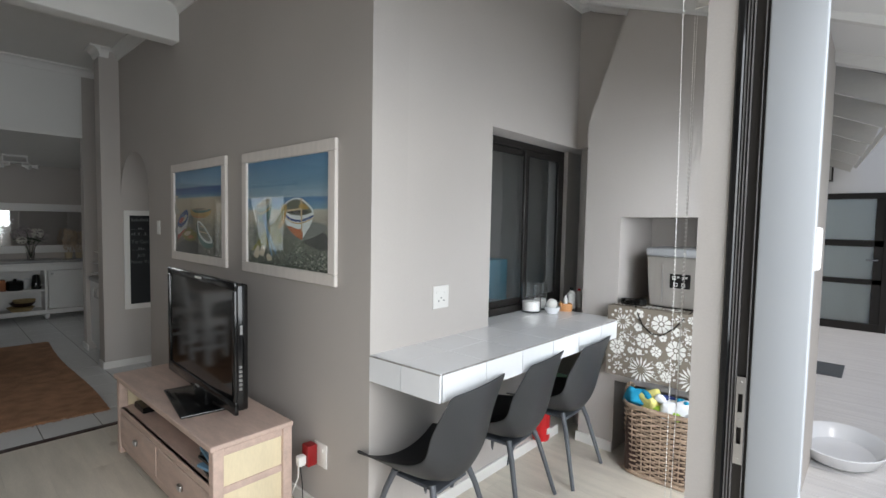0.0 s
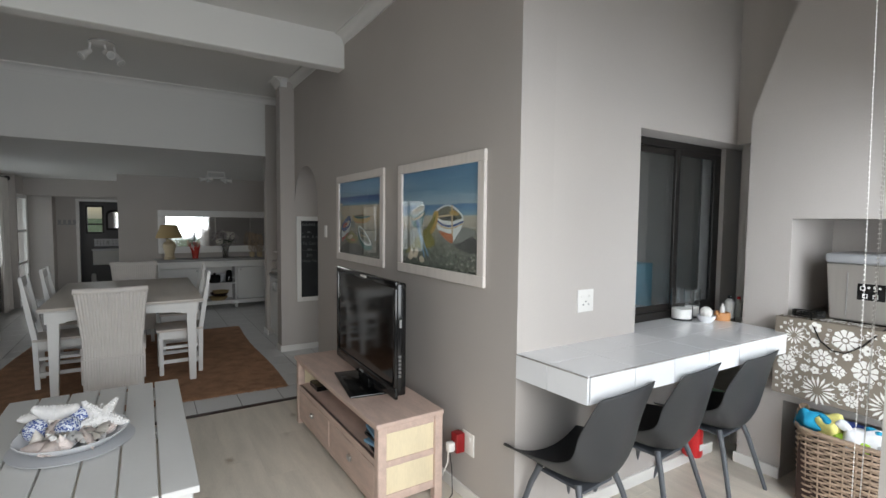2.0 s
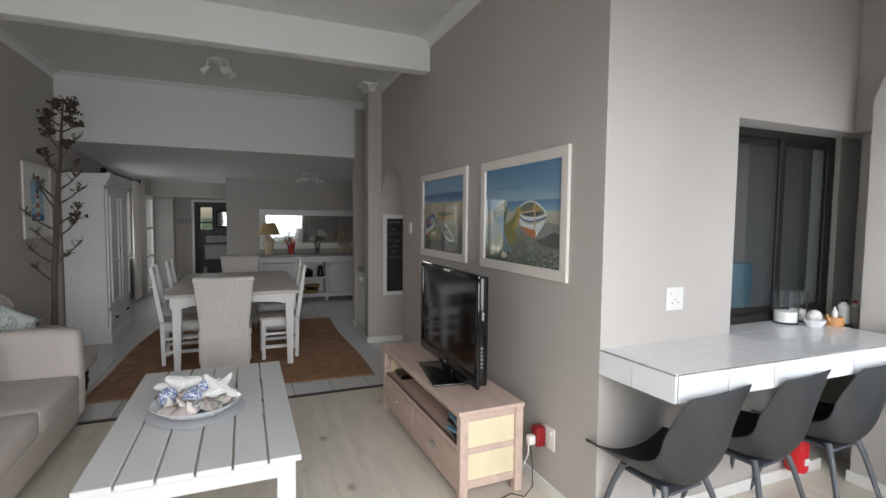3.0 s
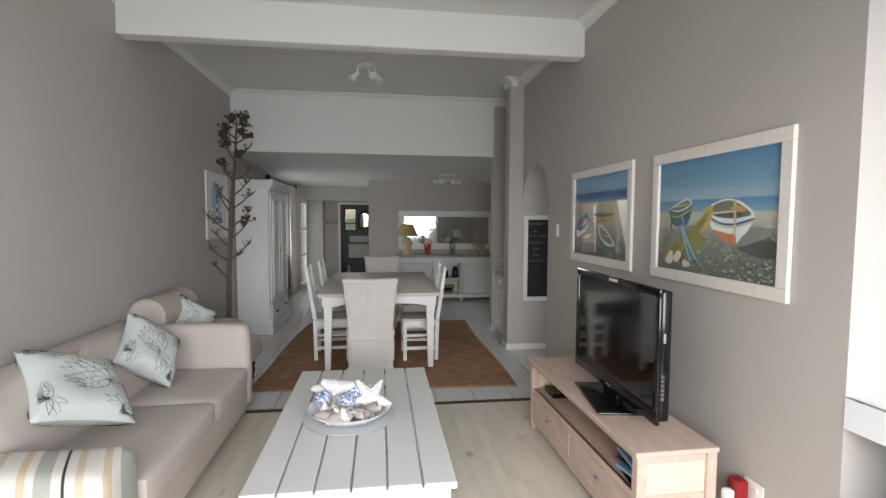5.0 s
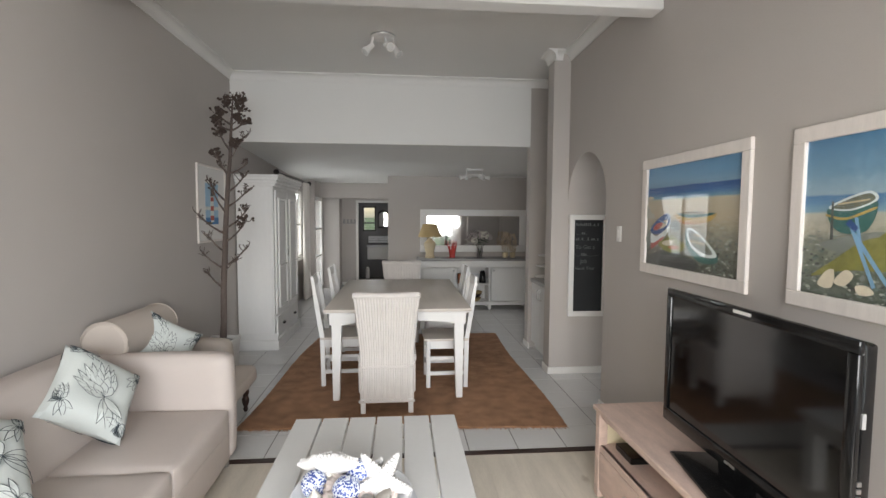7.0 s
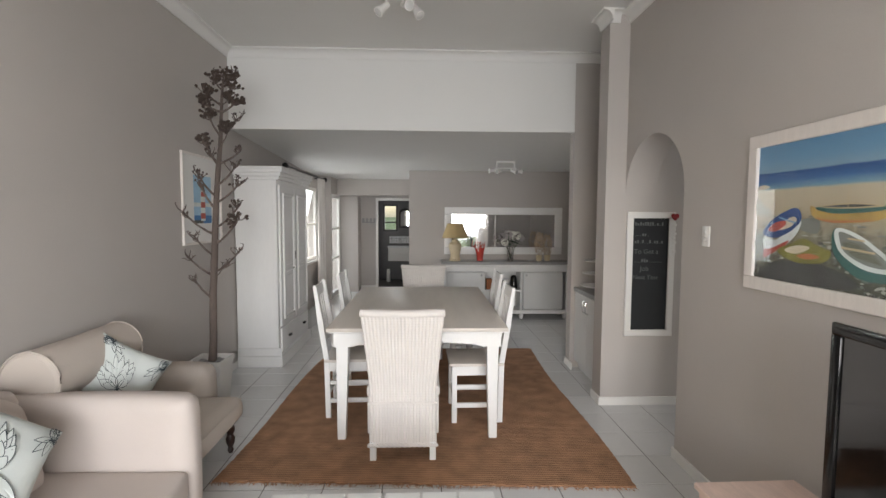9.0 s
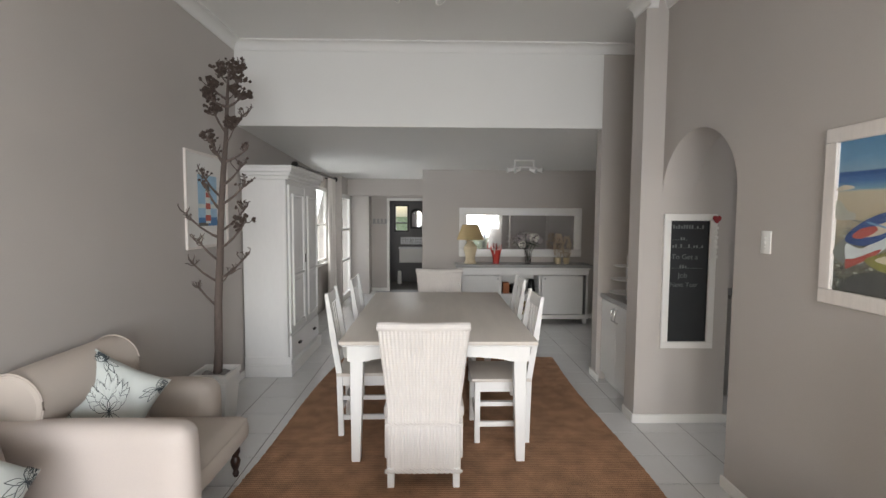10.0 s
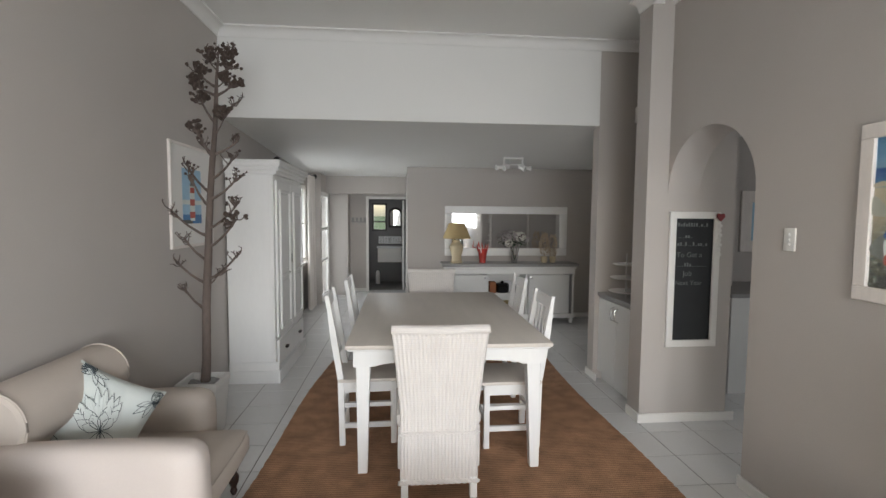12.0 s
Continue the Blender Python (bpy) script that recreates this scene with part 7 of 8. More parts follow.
    for k in range(90):
        cy, cz, a0, r = rnd.uniform(-0.29, 0.36), rnd.uniform(0.6, 1.0), rnd.uniform(0, 6.28), rnd.uniform(0.014, 0.024)
        for j in range(7):
            a, b = a0 + j * 0.55, a0 + (j + 1) * 0.55
            q, p = r * (1 - j * 0.07), r * (1 - (j + 1) * 0.07)
            patch([(cy + q * math.cos(a), cz + q * math.sin(a)), (cy + p * math.cos(b), cz + p * math.sin(b)), (cy + (p - 0.0035) * math.cos(b), cz + (p - 0.0035) * math.sin(b)), (cy + (q - 0.0035) * math.cos(a), cz + (q - 0.0035) * math.sin(a))])
    for k in range(14):
        cy, cx, r = rnd.uniform(-0.28, 0.34), rnd.uniform(0.06, 0.14), rnd.choice((0.03, 0.05))
        for j in range(9):
            a, b = 2 * math.pi * j / 9, 0.2
            fb.faces.new([fb.verts.new((cx + r * rr * math.cos(a + o), cy + r * rr * math.sin(a + o), 1.0312 + 0.0001 * k)) for rr, o in ((0.25, 0), (0.7, b), (1, 0), (0.7, -b))])
    part("flower_print", fb, PRINTW, t, "white flowers printed on the cloth", smooth=None, kind="stuff")


fireplace_cloth()


def ice_maker():
    t = thing("ice_maker", 3.13, 1.985, 1.031, 0, "brushed steel countertop ice maker with a grey lid", "ice maker")
    part("body", prism([(-0.205, 0.01), (0.20, 0.01), (0.222, 0.33), (-0.222, 0.33)], "x", 0, 0.36, bevel=0.008), SILVER, t)
    part("foot", boxes((0.02, 0.34, -0.18, 0.18, 0, 0.012)), BLACKGLOSS, t)
    part("lid", boxes((-0.012, 0.37, -0.23, 0.23, 0.33, 0.385), bevel=0.018, seg=3), LIDGREY, t, "grey plastic lid")
    part("lid_window", lathe([(0, 0.39), (0.07, 0.39), (0.085, 0.386), (0.085, 0.384), (0, 0.384)], 24, (0.17, 0.04, 0)), STEEL, t)
    part("control_panel", boxes((-0.004, 0.003, -0.045, 0.075, 0.135, 0.225), bevel=0.002), BLACKGLOSS, t, "black control panel with small white buttons")
    bm = bmesh.new()
    for y, z, r in ((0.05, 0.20, 0.011), (0.025, 0.205, 0.005), (0.0, 0.205, 0.005), (-0.022, 0.205, 0.005), (0.04, 0.158, 0.011), (-0.005, 0.158, 0.011)):
        add_box(bm, -0.0055, -0.0041, y - r, y + r, z - r, z - r + 0.003)
        add_box(bm, -0.0055, -0.0041, y - r, y + r, z + r - 0.003, z + r)
        add_box(bm, -0.0055, -0.0041, y - r, y - r + 0.003, z - r + 0.003, z + r - 0.003)
        add_box(bm, -0.0055, -0.0041, y + r - 0.003, y + r, z - r + 0.003, z + r - 0.003)
    part("button", bm, TRIM, t, smooth=None, kind="stuff")
    part("badge", prism([(-0.13 + 0.04 * math.cos(a), 0.285 + 0.016 * math.sin(a)) for a in [k * math.pi / 8 for k in range(16)]], "x", -0.006, 0.002), REDB, t, "plain red oval badge")
    part("front_edge", tube([(-0.002, 0.12, 0.04), (-0.003, 0.12, 0.28)], 0.003, 6), STEEL, t)


SILVER = mat("brushed_silver_panel", srgb(176, 172, 166), 0.32, 0.04, 3, 120, 0.03, metal=0.75, stretch=(1, 20, 1))
LIDGREY = mat("grey_abs_plastic", srgb(150, 151, 153), 0.35, 0.02, 6, 90, 0.02)
REDB = mat("bright_red_enamel", srgb(205, 30, 36), 0.35, 0.02, 6, 90, 0.02)
ice_maker()
rnd = random.Random(2)
pts = []
for k in range(60):
    a = k * 0.42
    pts.append((3.10 + 0.05 * math.cos(a), 2.27 + 0.08 * math.sin(a), 1.037 + 0.0006 * k))
pts += [(3.05, 2.24, 1.07), (3.012, 2.22, 1.02), (2.99, 2.17, 0.93), (2.985, 2.11, 0.885), (2.985, 2.05, 0.885), (2.99, 1.98, 0.94), (3.012, 1.92, 1.02), (3.06, 1.90, 1.045), (3.12, 1.90, 1.046)]
part("coiled_cable", tube(pts, 0.004, 6), BLACKGLOSS, None, "coiled black power cable lying on the cloth", category="cable")


def wicker_basket():
    t = thing("laundry_basket", 3.045, 2.01, 0, 3, "brown wicker basket full of bright towels by the fireplace", "basket")
    bm = bmesh.new()
    W, L, H, n = 0.155, 0.235, 0.43, 84

    def pt(a, z, off):
        k = 0.92 + 0.08 * z / H
        ex = 4.0
        c, s = math.cos(a), math.sin(a)
        r = (abs(c) ** ex + abs(s) ** ex) ** (-1 / ex)
        return Vector(((W * k + off) * c * r, (L * k + off) * s * r, z))
    rows = 26
    for i in range(rows):
        z = 0.012 + (H - 0.02) * i / (rows - 1)
        ring = []
        for j in range(n):
            a = 2 * math.pi * j / n
            off = 0.008 * math.cos(j * math.pi / 3 + (i % 2) * math.pi)
            p, q = pt(a, z, off), pt(a, z, off + 0.006)
            zz = 0.0064
            ring.append([bm.verts.new(p), bm.verts.new(pt(a, z + zz, off + 0.003)), bm.verts.new(q), bm.verts.new(pt(a, z - zz, off + 0.003))])
        for j in range(n):
            p, q = ring[j], ring[(j + 1) % n]
            for m in range(4):
                bm.faces.new((p[m], q[m], q[(m + 1) % 4], p[(m + 1) % 4]))
    part("weave", bm, WICKERB, t, "woven grey-brown willow strands", smooth=60, kind="stuff")
    bm = bmesh.new()
    for j in range(0, n, 3):
        a = 2 * math.pi * j / n
        add_tube(bm, [pt(a, 0.0, 0.002), pt(a, H, 0.002)], 0.0045, 5)
    part("stake", bm, WICKERB, t, kind="stuff")
    for z, r in ((H + 0.006, 0.013), (0.012, 0.011)):
        bm = tube([pt(2 * math.pi * j / 48, z, 0.006) + Vector((0, 0, 0.003 * (j % 2))) for j in range(49)], r, 7)
        part("rim", bm, WICKERB, t)
    for s in (-1, 1):
        bm = bmesh.new()
        for ph in (0, 2.1, 4.2):
            add_tube(bm, [(0.075 * math.cos(math.pi * k / 14) * 1.0 + 0.008 * math.cos(ph + k), s * (L + 0.0) + 0.01 * math.sin(ph + k), H + 0.10 * math.sin(math.pi * k / 14)) for k in range(15)], 0.007, 6)
        part("handle", bm, WICKERB, t)
    # Solid dark block that stands for the shade behind the weave.
    part("liner", soft_box(-W * 0.93, W * 0.93, -L * 0.93, L * 0.93, 0.01, H * 0.86, 0.03, 3), DARKWOOD, t, "dark block standing in for the shade inside the basket")
    return t


WICKERB = mat("grey_brown_willow", srgb(158, 136, 116), 0.7, 0.5, 9, 60, 0.3, stretch=(1, 1, 7))
wicker_basket()
TOWELS = [coat("turquoise_towel", (24, 140, 176), 0.95), coat("yellow_white_towel", (222, 214, 130), 0.95), coat("white_towel", (224, 224, 226), 0.95), coat("lime_green_towel", (150, 186, 60), 0.95), coat("dark_blue_towel", (40, 56, 110), 0.95), coat("pink_red_towel", (196, 64, 80), 0.95)]
for k, (x, y, z, rx, ry, rz, a, b, c, mi, lb) in enumerate(((2.99, 2.19, 0.46, 20, 30, 40, 0.12, 0.10, 0.10, 0, "turquoise towel rolled in the basket"), (2.98, 2.09, 0.465, -20, 10, 70, 0.10, 0.09, 0.12, 1, "yellow and white towel stuffed in the basket"), (3.05, 2.02, 0.455, 10, 20, 20, 0.12, 0.12, 0.08, 4, "dark blue towel in the basket"),
                                                             (2.97, 1.93, 0.455, 10, 10, 100, 0.15, 0.10, 0.11, 2, "white towel bundled in the basket"), (2.95, 1.98, 0.43, 5, 0, 80, 0.14, 0.07, 0.06, 3, "lime green towel edge in the basket"), (3.06, 1.86, 0.455, 0, 20, 30, 0.13, 0.10, 0.09, 3, "lime green towel in the basket"), (2.98, 1.84, 0.455, 0, 0, 60, 0.12, 0.10, 0.09, 2, "white towel in the basket"), (3.0, 2.13, 0.49, 0, 40, 20, 0.06, 0.05, 0.04, 5, "pink towel corner in the basket"), (2.95, 2.03, 0.50, 30, 20, 10, 0.07, 0.06, 0.04, 2, "white towel folded over the basket's towels"), (2.94, 2.11, 0.505, 10, -20, 50, 0.06, 0.04, 0.035, 0, "turquoise towel corner in the basket"), (2.96, 1.90, 0.505, 20, 10, 70, 0.07, 0.05, 0.04, 0, "turquoise striped towel end in the basket"))):
    t = thing("towel", 0, 0, 0, 0, lb, "towel", "towels in the basket")
    t.matrix_world = pose(x, y, z, rx, ry, rz)
    bm = soft_box(-a / 2 * 1.2, a / 2 * 1.2, -b / 2 * 1.2, b / 2 * 1.2, -c / 2, c / 2, 0.03, 7, 0.0, k)
    for v in bm.verts:
        v.co += v.co.normalized() * 0.022 * noise.noise(v.co * 22 + Vector((k * 3.1, 0, 0)))
    part("cloth", bm, TOWELS[mi], t, smooth=80)

fe = thing("fire_extinguisher", 2.76, 2.735, 0.09, 0, "red fire extinguisher hanging on the wall below the tiled counter", "fire extinguisher")
part("cylinder", lathe([(0, 0), (0.055, 0), (0.06, 0.015), (0.06, 0.34), (0.045, 0.39), (0.02, 0.41), (0, 0.41)], 24), REDB, fe)
part("valve", tube([(0, 0, 0.41), (0, 0, 0.45)], 0.014, 10), BLACKGLOSS, fe)
part("lever", boxes((-0.05, 0.02, -0.008, 0.008, 0.45, 0.465), bevel=0.003), BLACKGLOSS, fe)
part("label", boxes((-0.02, 0.02, -0.0625, -0.055, 0.05, 0.09)), TRIM, fe, "small white label")

# ---- things on the counter ----
ZT = 0.935
WAX = mat("white_candle_wax", srgb(226, 224, 220), 0.5, 0.02, 8, 60, 0.02)
for x, y, r, h, lb in ((2.83, 2.885, 0.068, 0.20, "clear glass cylinder with a white candle"), (2.975, 2.90, 0.05, 0.19, "narrower clear glass candle cylinder")):
    t = thing("candle_jar", x, y, ZT, 0, lb, "candle holder", "glass candle jars on the counter")
    g = part("glass", lathe([(0, 0), (r, 0), (r, h), (r - 0.004, h), (r - 0.004, 0.012), (0, 0.012)], 30), CLEAR, t)
    g.visible_shadow = False
    part("candle", lathe([(0, 0.013), (r - 0.007, 0.013), (r - 0.007, 0.075), (0, 0.077)], 26), WAX, t)
wb = thing("white_bowl", 2.895, 2.755, ZT, 0, "small white bowl holding a round white soap", "bowl")
part("bowl", lathe([(0, 0), (0.035, 0), (0.055, 0.03), (0.056, 0.045), (0.051, 0.045), (0.048, 0.03), (0.03, 0.008), (0, 0.008)], 24), COUNTERTILE, wb)
wbl = thing("white_ball", 2.90, 2.76, ZT + 0.062, 0, "round white ball lying in the bowl", "ornament")
part("ball", lathe([(0.038 * math.sin(k * math.pi / 10), -0.038 * math.cos(k * math.pi / 10)) for k in range(11)], 20), WAX, wbl)
TAN = mat("tan_wood_turned", srgb(204, 146, 96), 0.5, 0.1, 10, 60, 0.1)
wx = thing("wooden_pot", 3.05, 2.735, ZT, 0, "small tan wooden pot with a handle", "pot")
part("pot", lathe([(0, 0), (0.045, 0), (0.05, 0.02), (0.048, 0.05), (0.04, 0.055), (0.036, 0.05), (0.036, 0.012), (0, 0.012)], 24), TAN, wx)
part("handle", tube([(-0.045, 0, 0.03), (-0.07, 0, 0.05), (-0.072, 0, 0.075)], [0.008, 0.007, 0.005], 8), TAN, wx)
for x, y, h, r, m, cap, lb in ((3.05, 2.735, 0.10, 0.016, WAX, TRIM, "small white nozzle bottle in the wooden pot"), (3.19, 2.76, 0.15, 0.032, LAMPGLASS, BLACKGLOSS, "translucent plastic bottle with a black cap"), (3.265, 2.74, 0.14, 0.024, LAMPGLASS, REDB, "small clear bottle with a red cap")):
    t = thing("bottle", x, y, ZT + (0.0125 if r < 0.02 else 0), 0, lb, "bottle", "bottles on the counter")
    part("body", lathe([(0, 0), (r, 0), (r, h * 0.72), (r * 0.45, h * 0.85), (r * 0.4, h * 0.88), (0, h * 0.88)], 20), m, t)
    part("cap", lathe([(0, h * 0.88), (r * 0.5, h * 0.88), (r * 0.42, h), (0, h)], 16), cap, t)

# ---- blind chains and the patio door jamb ----
for x0, x1, z1, y in ((1.442, 1.49, 0.62, 1.55), (1.600, 1.585, 0.62, 1.56), (1.645, 1.600, 0.62, 1.565)):
    t = thing("blind_chain", 0, 0, 0, 0, "white beaded pull chain hanging from the roller blind", "blind chain", "beaded blind chains")
    bm = bmesh.new()
    add_tube(bm, [(x0, y, 2.32), ((x0 + x1) / 2 + 0.02, y, 1.4), (x1, y, z1)], 0.0006, 4)
    for k in range(int((2.3 - z1) / 0.014)):
        f = k * 0.014 / (2.32 - z1)
        px_ = (1 - f) ** 2 * x0 + 2 * f * (1 - f) * ((x0 + x1) / 2 + 0.02) + f * f * x1
        add_lathe(bm, [(0, -0.0022), (0.0019, -0.0009), (0.0019, 0.0009), (0, 0.0022)], 6, (px_, y, 2.32 - k * 0.014))
    part("bead_string", bm, TRIM, t, smooth=60, kind="stuff")
rb = thing("roller_blind", 0.6, 1.57, 2.34, 0, "white roller blind drum above the patio opening", "blind")
part("drum", tube([(-2.5, 0, 0), (1.15, 0, 0)], 0.03, 14), TRIM, rb)
part("bracket", boxes((1.15, 1.16, -0.07, 0.03, -0.04, 0.04)), TRIM, rb)

ALU = mat("worn_grey_aluminium_track", srgb(128, 126, 126), 0.5, 0.15, 20, 120, 0.1, metal=0.3)
jb = tagged(thing("door_3", 1.55, 1.21, 0, 0, "dark sliding door jamb with a pale grey outer frame"), kind="structure")
part("jamb", boxes((0.004, 0.2, 0.14, 0.22, 0, 2.25)), DARKFRAME, jb)
for y in (0.148, 0.176, 0.184, 0.192):
    part("track", boxes((-0.006, 0.004, y, y + 0.0022, 0, 2.25)), ALU, jb)
part("seal", boxes((-0.010, 0.004, 0.198, 0.219, 0, 2.25), bevel=0.004), BLACKGLOSS, jb)
part("outer_frame", boxes((-0.012, 0.03, 0.012, 0.14, 0, 2.25), (0.03, 0.2, 0.09, 0.14, 0, 2.25), bevel=0.006, seg=2), DOORLEAF, jb, "smooth pale grey outer frame")
sp = part("strike_plate", boxes((-0.0095, -0.0062, 0.150, 0.173, 0.86, 0.92), (-0.0095, -0.0062, 0.150, 0.173, 0.97, 1.015), (-0.0095, -0.0062, 0.150, 0.173, 1.07, 1.12), (-0.0095, -0.0062, 0.150, 0.1555, 0.92, 0.97), (-0.0095, -0.0062, 0.1675, 0.173, 0.92, 0.97), (-0.0095, -0.0062, 0.150, 0.1555, 1.015, 1.07), (-0.0095, -0.0062, 0.1675, 0.173, 1.015, 1.07)), STEEL, jb, "steel strike plate with two slots")
for z in (0.875, 0.993, 1.105):
    part("screw", lathe([(0, 0.0), (0.004, 0.0), (0.003, 0.0016), (0, 0.002)], 10), STEEL, jb).matrix_local = Matrix.Translation((-0.0096, 0.1615, z)) @ pose(0, 0, 0, 0, -90, 0)
sn = thing("door_sensor", 1.60, 1.232, 1.50, 0, "small white door sensor on the outer frame", "sensor")
part("body", boxes((-0.03, 0.03, -0.02, 0.01, -0.06, 0.06), bevel=0.008, seg=2), TRIM, sn)

# ---- patio outside ----
GROUNDM = mat("garden_lawn", srgb(96, 112, 70), 0.95, 0.25, 0.6, 20, 0.5)
struct("ground", boxes((-900, 900, -900, 900, -0.5, -0.2)), GROUNDM, "garden ground reaching the horizon")
struct("patio_slab", boxes((-6, 12, -4.5, 0.895, -0.2, -0.03), (1.6, 12, 0.895, 1.44, -0.2, -0.03), (4.05, 12, 1.44, 2.55, -0.2, -0.03)), GROUT)
struct("wall_outer_wing", boxes((9.7, 9.95, -4, 0.95, 0, 3.9), (9.7, 9.95, 0.95, 2.45, 2.12, 3.9), (9.7, 9.95, 2.15, 2.45, 0, 2.12), (4.05, 9.7, 2.45, 2.6, 0, 3.9)), OUTWHITE, "white plastered outer wall")
FROST = glass("frosted_pale_green_glass", (0.90, 0.97, 0.96, 1), 0.5, 0.85)
od = tagged(thing("door_4", 9.70, 0.95, 0, 0, "dark framed patio door with frosted panels"), kind="structure")
part("door_frame", boxes((-0.03, 0.06, 0, 0.09, 0, 2.12), (-0.03, 0.06, 1.11, 1.2, 0, 2.12), (-0.03, 0.06, 0.09, 1.11, 2.03, 2.12), (-0.03, 0.06, 0.09, 1.11, 0.0, 0.12), bevel=0.004), DARKFRAME, od)
part("door_rail", boxes((-0.01, 0.05, 0.09, 1.11, 0.72, 0.80), (-0.01, 0.05, 0.09, 1.11, 1.30, 1.40), (-0.01, 0.05, 0.09, 0.20, 0.12, 2.03), bevel=0.003), DARKFRAME, od)
for z0, z1 in ((0.12, 0.72), (0.80, 1.30), (1.40, 2.03)):
    part("pane", boxes((0.015, 0.022, 0.20, 1.11, z0, z1)), FROST, od, "frosted pale green panel")
part("door_handle", tube([(-0.01, 0.15, 1.1), (-0.06, 0.15, 1.1), (-0.06, 0.28, 1.1)], 0.011, 8), STEEL, od)
struct("room_behind_door", boxes((10.6, 10.7, 0.6, 2.5, 0, 2.4), (9.95, 10.6, 2.4, 2.5, 0, 2.4), (9.95, 10.6, 0.6, 0.7, 0, 2.4)), OUTWHITE)
RAFTER = mat("white_painted_rafter", srgb(214, 212, 208), 0.65, 0.06, 3, 50, 0.1, stretch=(1, 0.3, 1))
ROOFS = mat("grey_roof_sheet", srgb(120, 118, 116), 0.7, 0.15, 3, 50, 0.2)
pr_ = thing("patio_roof", 6.0, 1.2, 0, 0, "white rafters carrying a grey patio roof", "patio roof")
def eave(x):
    """Where the rafter at x ends, in y."""
    return 1.11 + (x - 5.5) * 0.092


for k, x in enumerate((3.1, 3.85, 4.65, 5.5, 6.5, 7.5, 8.5, 9.4)):
    ye, ym = eave(x) - 1.2, 1.2
    part("rafter", prism([(ye, 2.42), (ym, 2.42 + (ym - ye) * 0.45), (ym, 2.62 + (ym - ye) * 0.45), (ye - 0.05, 2.60)], "x", x - 6.025, x - 5.975), RAFTER, pr_)
    if k < 7:
        for y in (0.28, 0.75):
            z = 2.62 + (y - ye) * 0.45
            part("batten", boxes((x - 5.97, x - 5.4, y, y + 0.04, z + 0.002, z + 0.036)), RAFTER, pr_)
bm = bmesh.new()
corners = [(x, y, 2.66 + (y - eave(x)) * 0.45) for x, y in ((2.9, eave(2.9) - 0.05), (9.6, eave(9.6) - 0.05), (9.6, 2.4), (2.9, 2.4))]
lo = [bm.verts.new((x - 6, y - 1.2, z)) for x, y, z in corners]
hi = [bm.verts.new((x - 6, y - 1.2, z + 0.02)) for x, y, z in corners]
bm.faces.new(lo[::-1])
bm.faces.new(hi)
for a in range(4):
    bm.faces.new((lo[a], lo[(a + 1) % 4], hi[(a + 1) % 4], hi[a]))
part("roof_sheet", bm, ROOFS, pr_)
part("fascia", tube([(-3.1, eave(2.9) - 1.27, 2.52), (3.6, eave(9.6) - 1.27, 2.52)], 0.03, 4), RAFTER, pr_)
ln = thing("wall_lantern", 9.62, 1.76, 2.32, 0, "black framed glass lantern on the outer wall", "lantern")
part("cage", boxes(*[(x - 0.006, x + 0.006, y - 0.006, y + 0.006, 0, 0.22) for x in (-0.07, 0.07) for y in (-0.07, 0.07)], (-0.08, 0.08, -0.08, 0.08, -0.01, 0), (-0.09, 0.09, -0.09, 0.09, 0.22, 0.235)), DARKFRAME, ln)
part("cap", lathe([(0.09, 0.236), (0.03, 0.29), (0, 0.30)], 8), DARKFRAME, ln)
part("glass", boxes((-0.06, 0.06, -0.06, 0.06, 0.003, 0.217)), LAMPGLASS, ln)
part("bracket", boxes((0.0, 0.08, -0.01, 0.01, 0.30, 0.32)), DARKFRAME, ln)
tb_ = thing("white_basin", 4.16, 1.22, 0.0, 0, "white oval shallow basin lying on the deck", "basin")
bm = lathe([(0, 0), (0.30, 0), (0.36, 0.03), (0.42, 0.10), (0.43, 0.11), (0.42, 0.115), (0.38, 0.10), (0.31, 0.03), (0, 0.02)], 40)
bmesh.ops.scale(bm, vec=(0.86, 0.6, 1.0), verts=bm.verts[:])
part("basin", bm, COUNTERTILE, tb_)
mt = thing("door_mat", 6.7, 1.45, 0, 0, "dark grey rubber mat on the deck", "mat")
part("mat", boxes((-0.3, 0.3, -0.14, 0.3, 0, 0.012), bevel=0.004), CHAIRLEG, mt)

# ---- kitchen seen through the arch and the serving window ----
TEAL = mat("pale_teal_paint", srgb(120, 176, 196), 0.5, 0.04)
tk = thing("teal_cabinet", 3.66, 4.23, 0, 0, "pale teal kitchen cabinet seen through the serving window", "kitchen cabinet")
part("body", boxes((-0.2, 0.2, -0.42, 0.42, 0, 1.2), bevel=0.004), TEAL, tk)
part("door", boxes((-0.218, -0.2, -0.41, 0.41, 0.1, 1.18), bevel=0.004), TEAL, tk)
struct("wall_kitchen_nib", boxes((3.88, 4.02, 3.4, 4.66, 0, 2.45)), WALL, "short kitchen wall beside the teal cabinet")
kw = thing("kitchen_worktop", 2.75, 3.42, 0, 0, "white kitchen worktop unit behind the serving window", "kitchen cabinet")
part("body", boxes((-0.5, 0.5, -0.3, 0.3, 0, 0.86), bevel=0.004), GREYPAINT, kw)
part("top", boxes((-0.52, 0.52, -0.31, 0.32, 0.86, 0.90), bevel=0.004), COUNTERTILE, kw)


def art_kitchen(t, w, h):
    part("print", boxes((-w, w, -0.008, -0.002, -h, h)), PAINTS[SKY3], t, "blue seascape print")


framed("kitchen_picture", 3.2, 8.149, 1.53, 0.60, 0.64, 0.12, "blue print in a wide white frame in the kitchen", art_kitchen, 0, False)

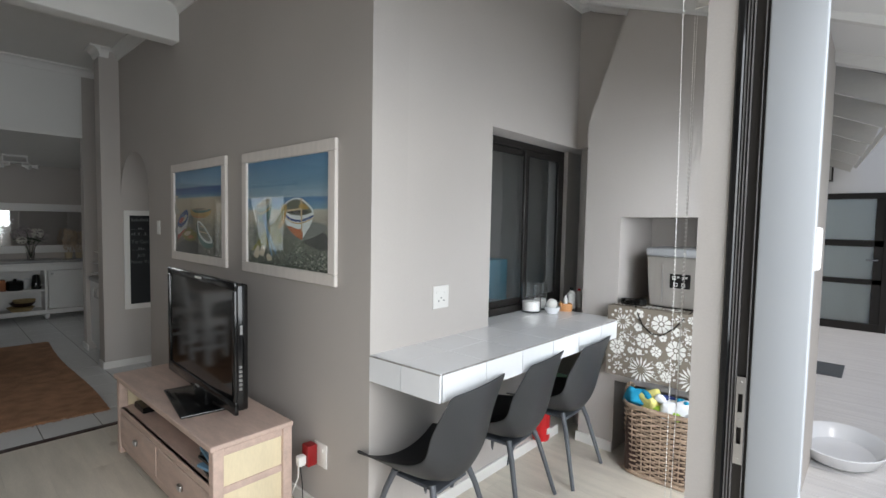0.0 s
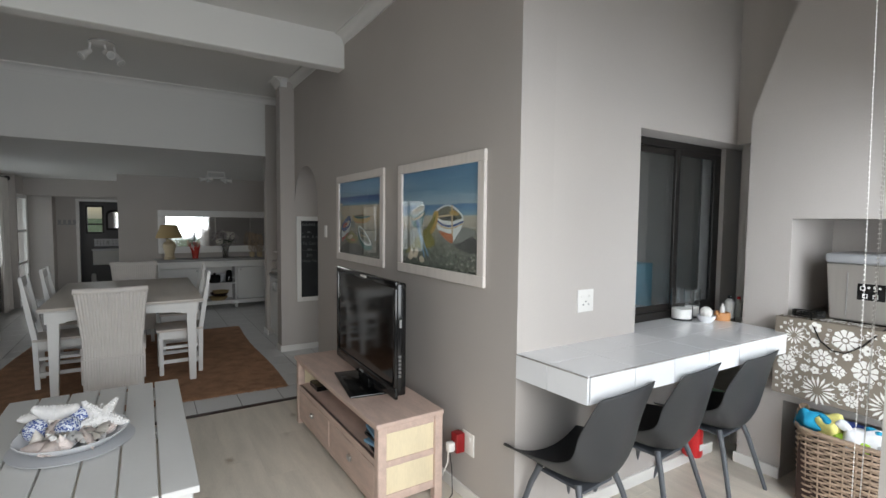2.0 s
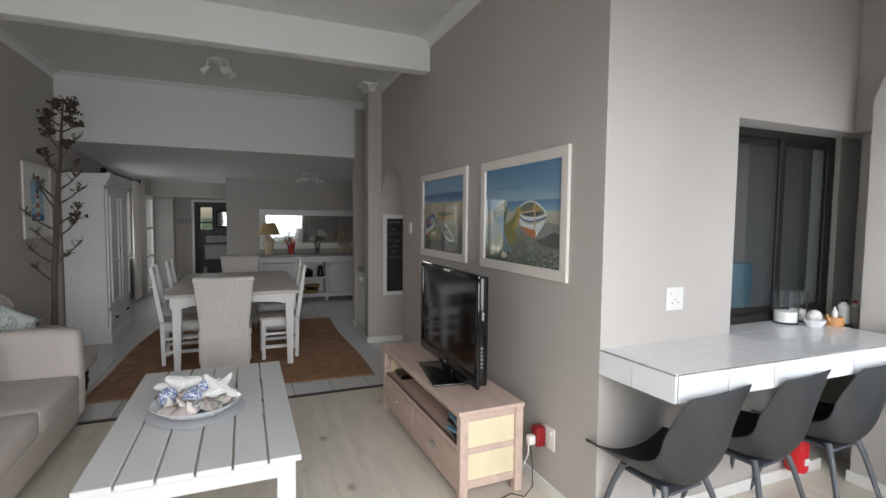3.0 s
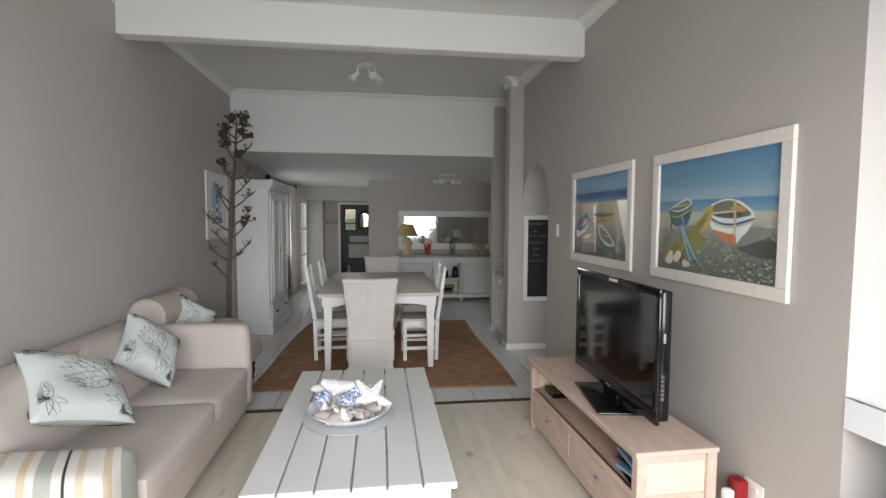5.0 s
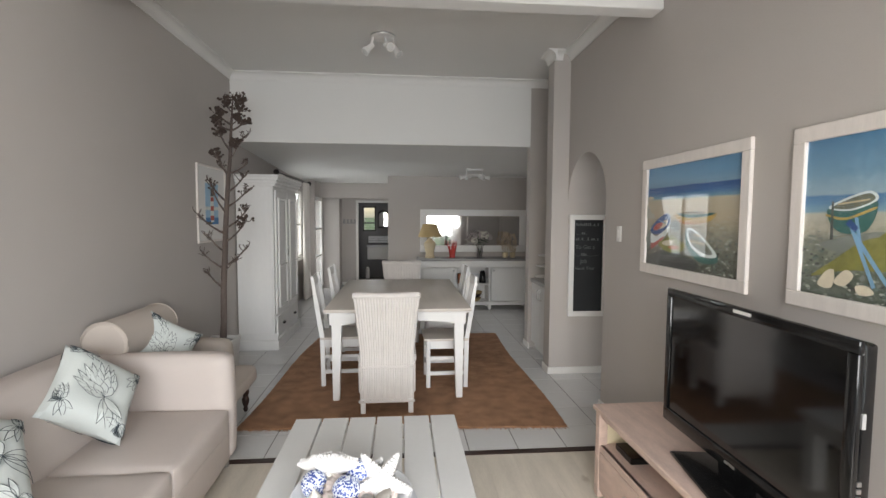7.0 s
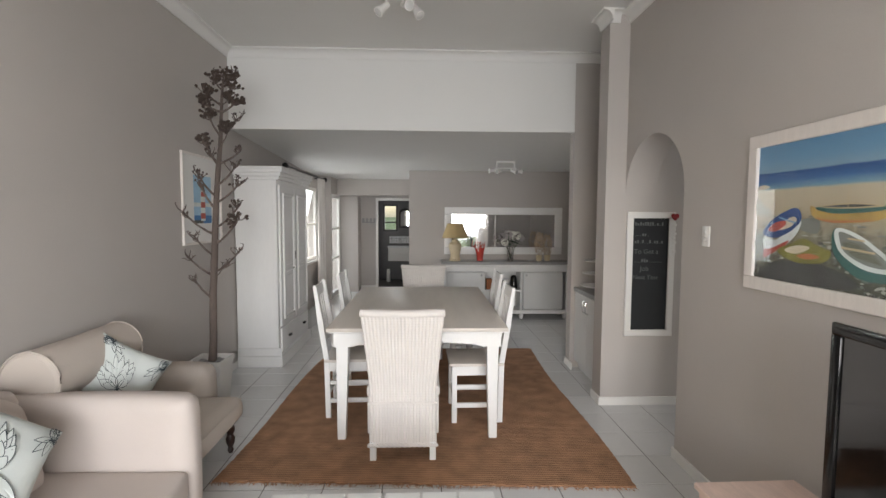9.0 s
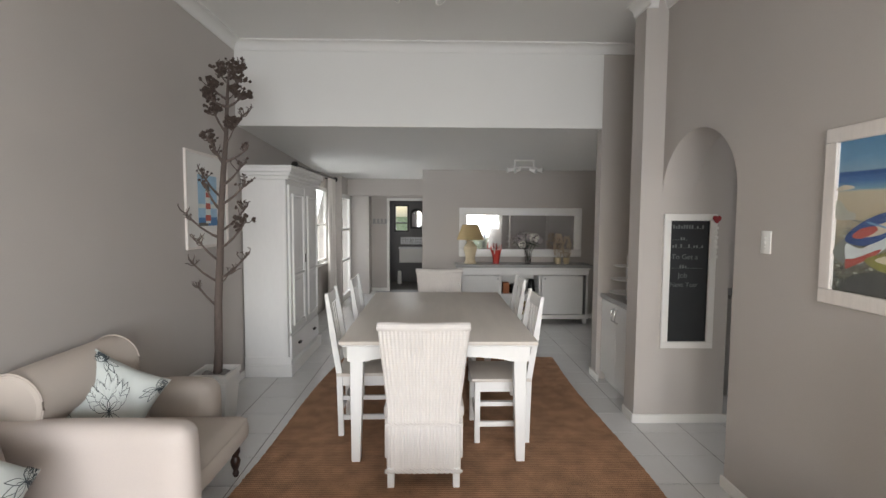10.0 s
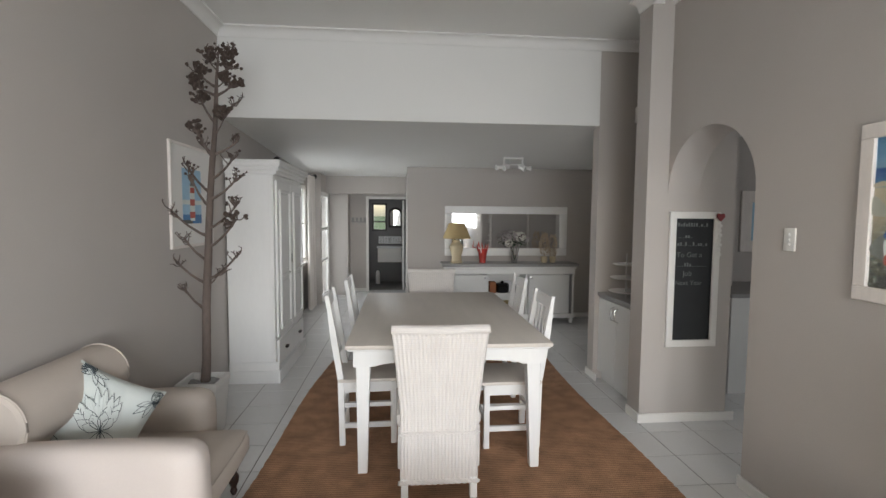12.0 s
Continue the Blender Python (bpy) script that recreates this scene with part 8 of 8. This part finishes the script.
# ---- discs, blanket ----
for k in range(7):
    t = thing("disc_case", 0.90 + 0.02 * (k % 2), 3.40 + 0.006 * k, 0.307 + 0.0155 * k, 10 * (k % 3) - 8, "plastic disc case stacked on the bench shelf", "disc case", "stacked disc cases")
    part("case", boxes((-0.068, 0.068, -0.095, 0.095, 0, 0.0145), bevel=0.002), (BLACKGLOSS, CHAIRGREY, PAINTS[LBLUE], GREYTOP)[k % 4], t)
sb = thing("media_box", 0.93, 4.55, 0.307, 0, "small black media box on the bench shelf", "media player")
part("box", boxes((-0.08, 0.08, -0.09, 0.09, 0, 0.035), bevel=0.004), BLACKGLOSS, sb)


def striped():
    m = mat("striped_wool", srgb(214, 208, 198), 0.9, 0.04, 5, 200, 0.3)
    nt = m.node_tree
    n, l = nt.nodes, nt.links
    tc, sp_, mp_, fr, cr_ = n.new("ShaderNodeTexCoord"), n.new("ShaderNodeSeparateXYZ"), n.new("ShaderNodeMath"), n.new("ShaderNodeMath"), n.new("ShaderNodeValToRGB")
    l.new(tc.outputs["Object"], sp_.inputs[0])
    mp_.operation, mp_.inputs[1].default_value = "MULTIPLY", 3.4
    ad = n.new("ShaderNodeMath")
    ad.operation, ad.inputs[1].default_value = "MULTIPLY_ADD", 0.45
    l.new(sp_.outputs["Y"], ad.inputs[0])
    l.new(sp_.outputs["X"], ad.inputs[2])
    l.new(ad.outputs[0], mp_.inputs[0])
    fr.operation = "FRACT"
    l.new(mp_.outputs[0], fr.inputs[0])
    cr_.color_ramp.interpolation = "CONSTANT"
    e = cr_.color_ramp.elements
    e[0].position, e[0].color = 0, srgb(218, 212, 204)
    e[1].position, e[1].color = 0.22, srgb(204, 186, 158)
    for p, c in ((0.32, (218, 212, 204)), (0.42, (170, 172, 162)), (0.62, (218, 212, 204)), (0.74, (58, 58, 62)), (0.78, (218, 212, 204)), (0.9, (202, 188, 164))):
        q = e.new(p)
        q.color = srgb(*c)
    l.new(fr.outputs[0], cr_.inputs["Fac"])
    l.new(cr_.outputs["Color"], n["Principled BSDF"].inputs["Base Color"])
    return m


bl_ = thing("striped_blanket", -1.81, 3.34, 0, 0, "striped wool blanket folded over the sofa arm", "blanket")
part("cloth", soft_box(-0.36, 0.425, -0.155, 0.145, 0.12, 0.592, 0.06, 9, 0.02, 7, 0.012), striped(), bl_, smooth=80)

# ---- floor pieces, last ----
tiles_parent = bpy.data.objects["floor_tiles"]
p = 0.34
shared = {}


def floor_piece(name, x0, x1, y0, y1, z0, z1, material, parent, bevel=0.0015):
    key = (name, round(x1 - x0, 3), round(y1 - y0, 3))
    if key not in shared:
        shared[key] = mesh_of(name, boxes((0, x1 - x0, 0, y1 - y0, z0, z1), bevel=bevel), material)
    ob = new(name, shared[key])
    ob.location = (x0, y0, 0)
    ob.parent = parent
    return ob


for i in range(-10, 5):
    for j in range(24):
        x0, y0 = 1.15 + i * p, 5.285 + j * p
        a, b = max(x0 + 0.003, XL), min(x0 + p - 0.003, 2.46)
        if b - a > 0.03 and not (x0 > 1.9 and y0 < 5.9) and not (y0 > 10.7 and x0 > -0.5) and len([1 for k in shared]) < 400:
            floor_piece("tile", a, b, y0 + 0.003, y0 + p - 0.003, -0.004, 0.0, TILE, tiles_parent)
deck = tagged(new("deck", None), "weathered grey timber deck boards", kind="structure")
for k in range(58):
    x0 = 1.62 + k * 0.14
    floor_piece("board", x0, x0 + 0.134, -3.0, 1.44 if x0 < 4.1 else 2.44, -0.03, 0.0, DECK, deck, 0.002)
lam = bpy.data.objects["floor_laminate"]
rnd = random.Random(9)
for k in range(33):
    x0 = XL + k * 0.19
    y = 0.9 - rnd.uniform(0, 1.0)
    while y < 5.22:
        a, b, c = max(y, 0.9), min(y + 1.28, 5.22), min(x0 + 0.1896, 4.0)
        if x0 > XR and x0 < 2.9:
            b = min(b, YW)
        if x0 > 1.5:
            a = max(a, 1.45)
        if b - a > 0.02 and c - x0 > 0.02:
            floor_piece("plank", x0, c, a + 0.0003, b - 0.0003, -0.003, 0.0, LAMINATE, lam, 0.0006)
        y += 1.28
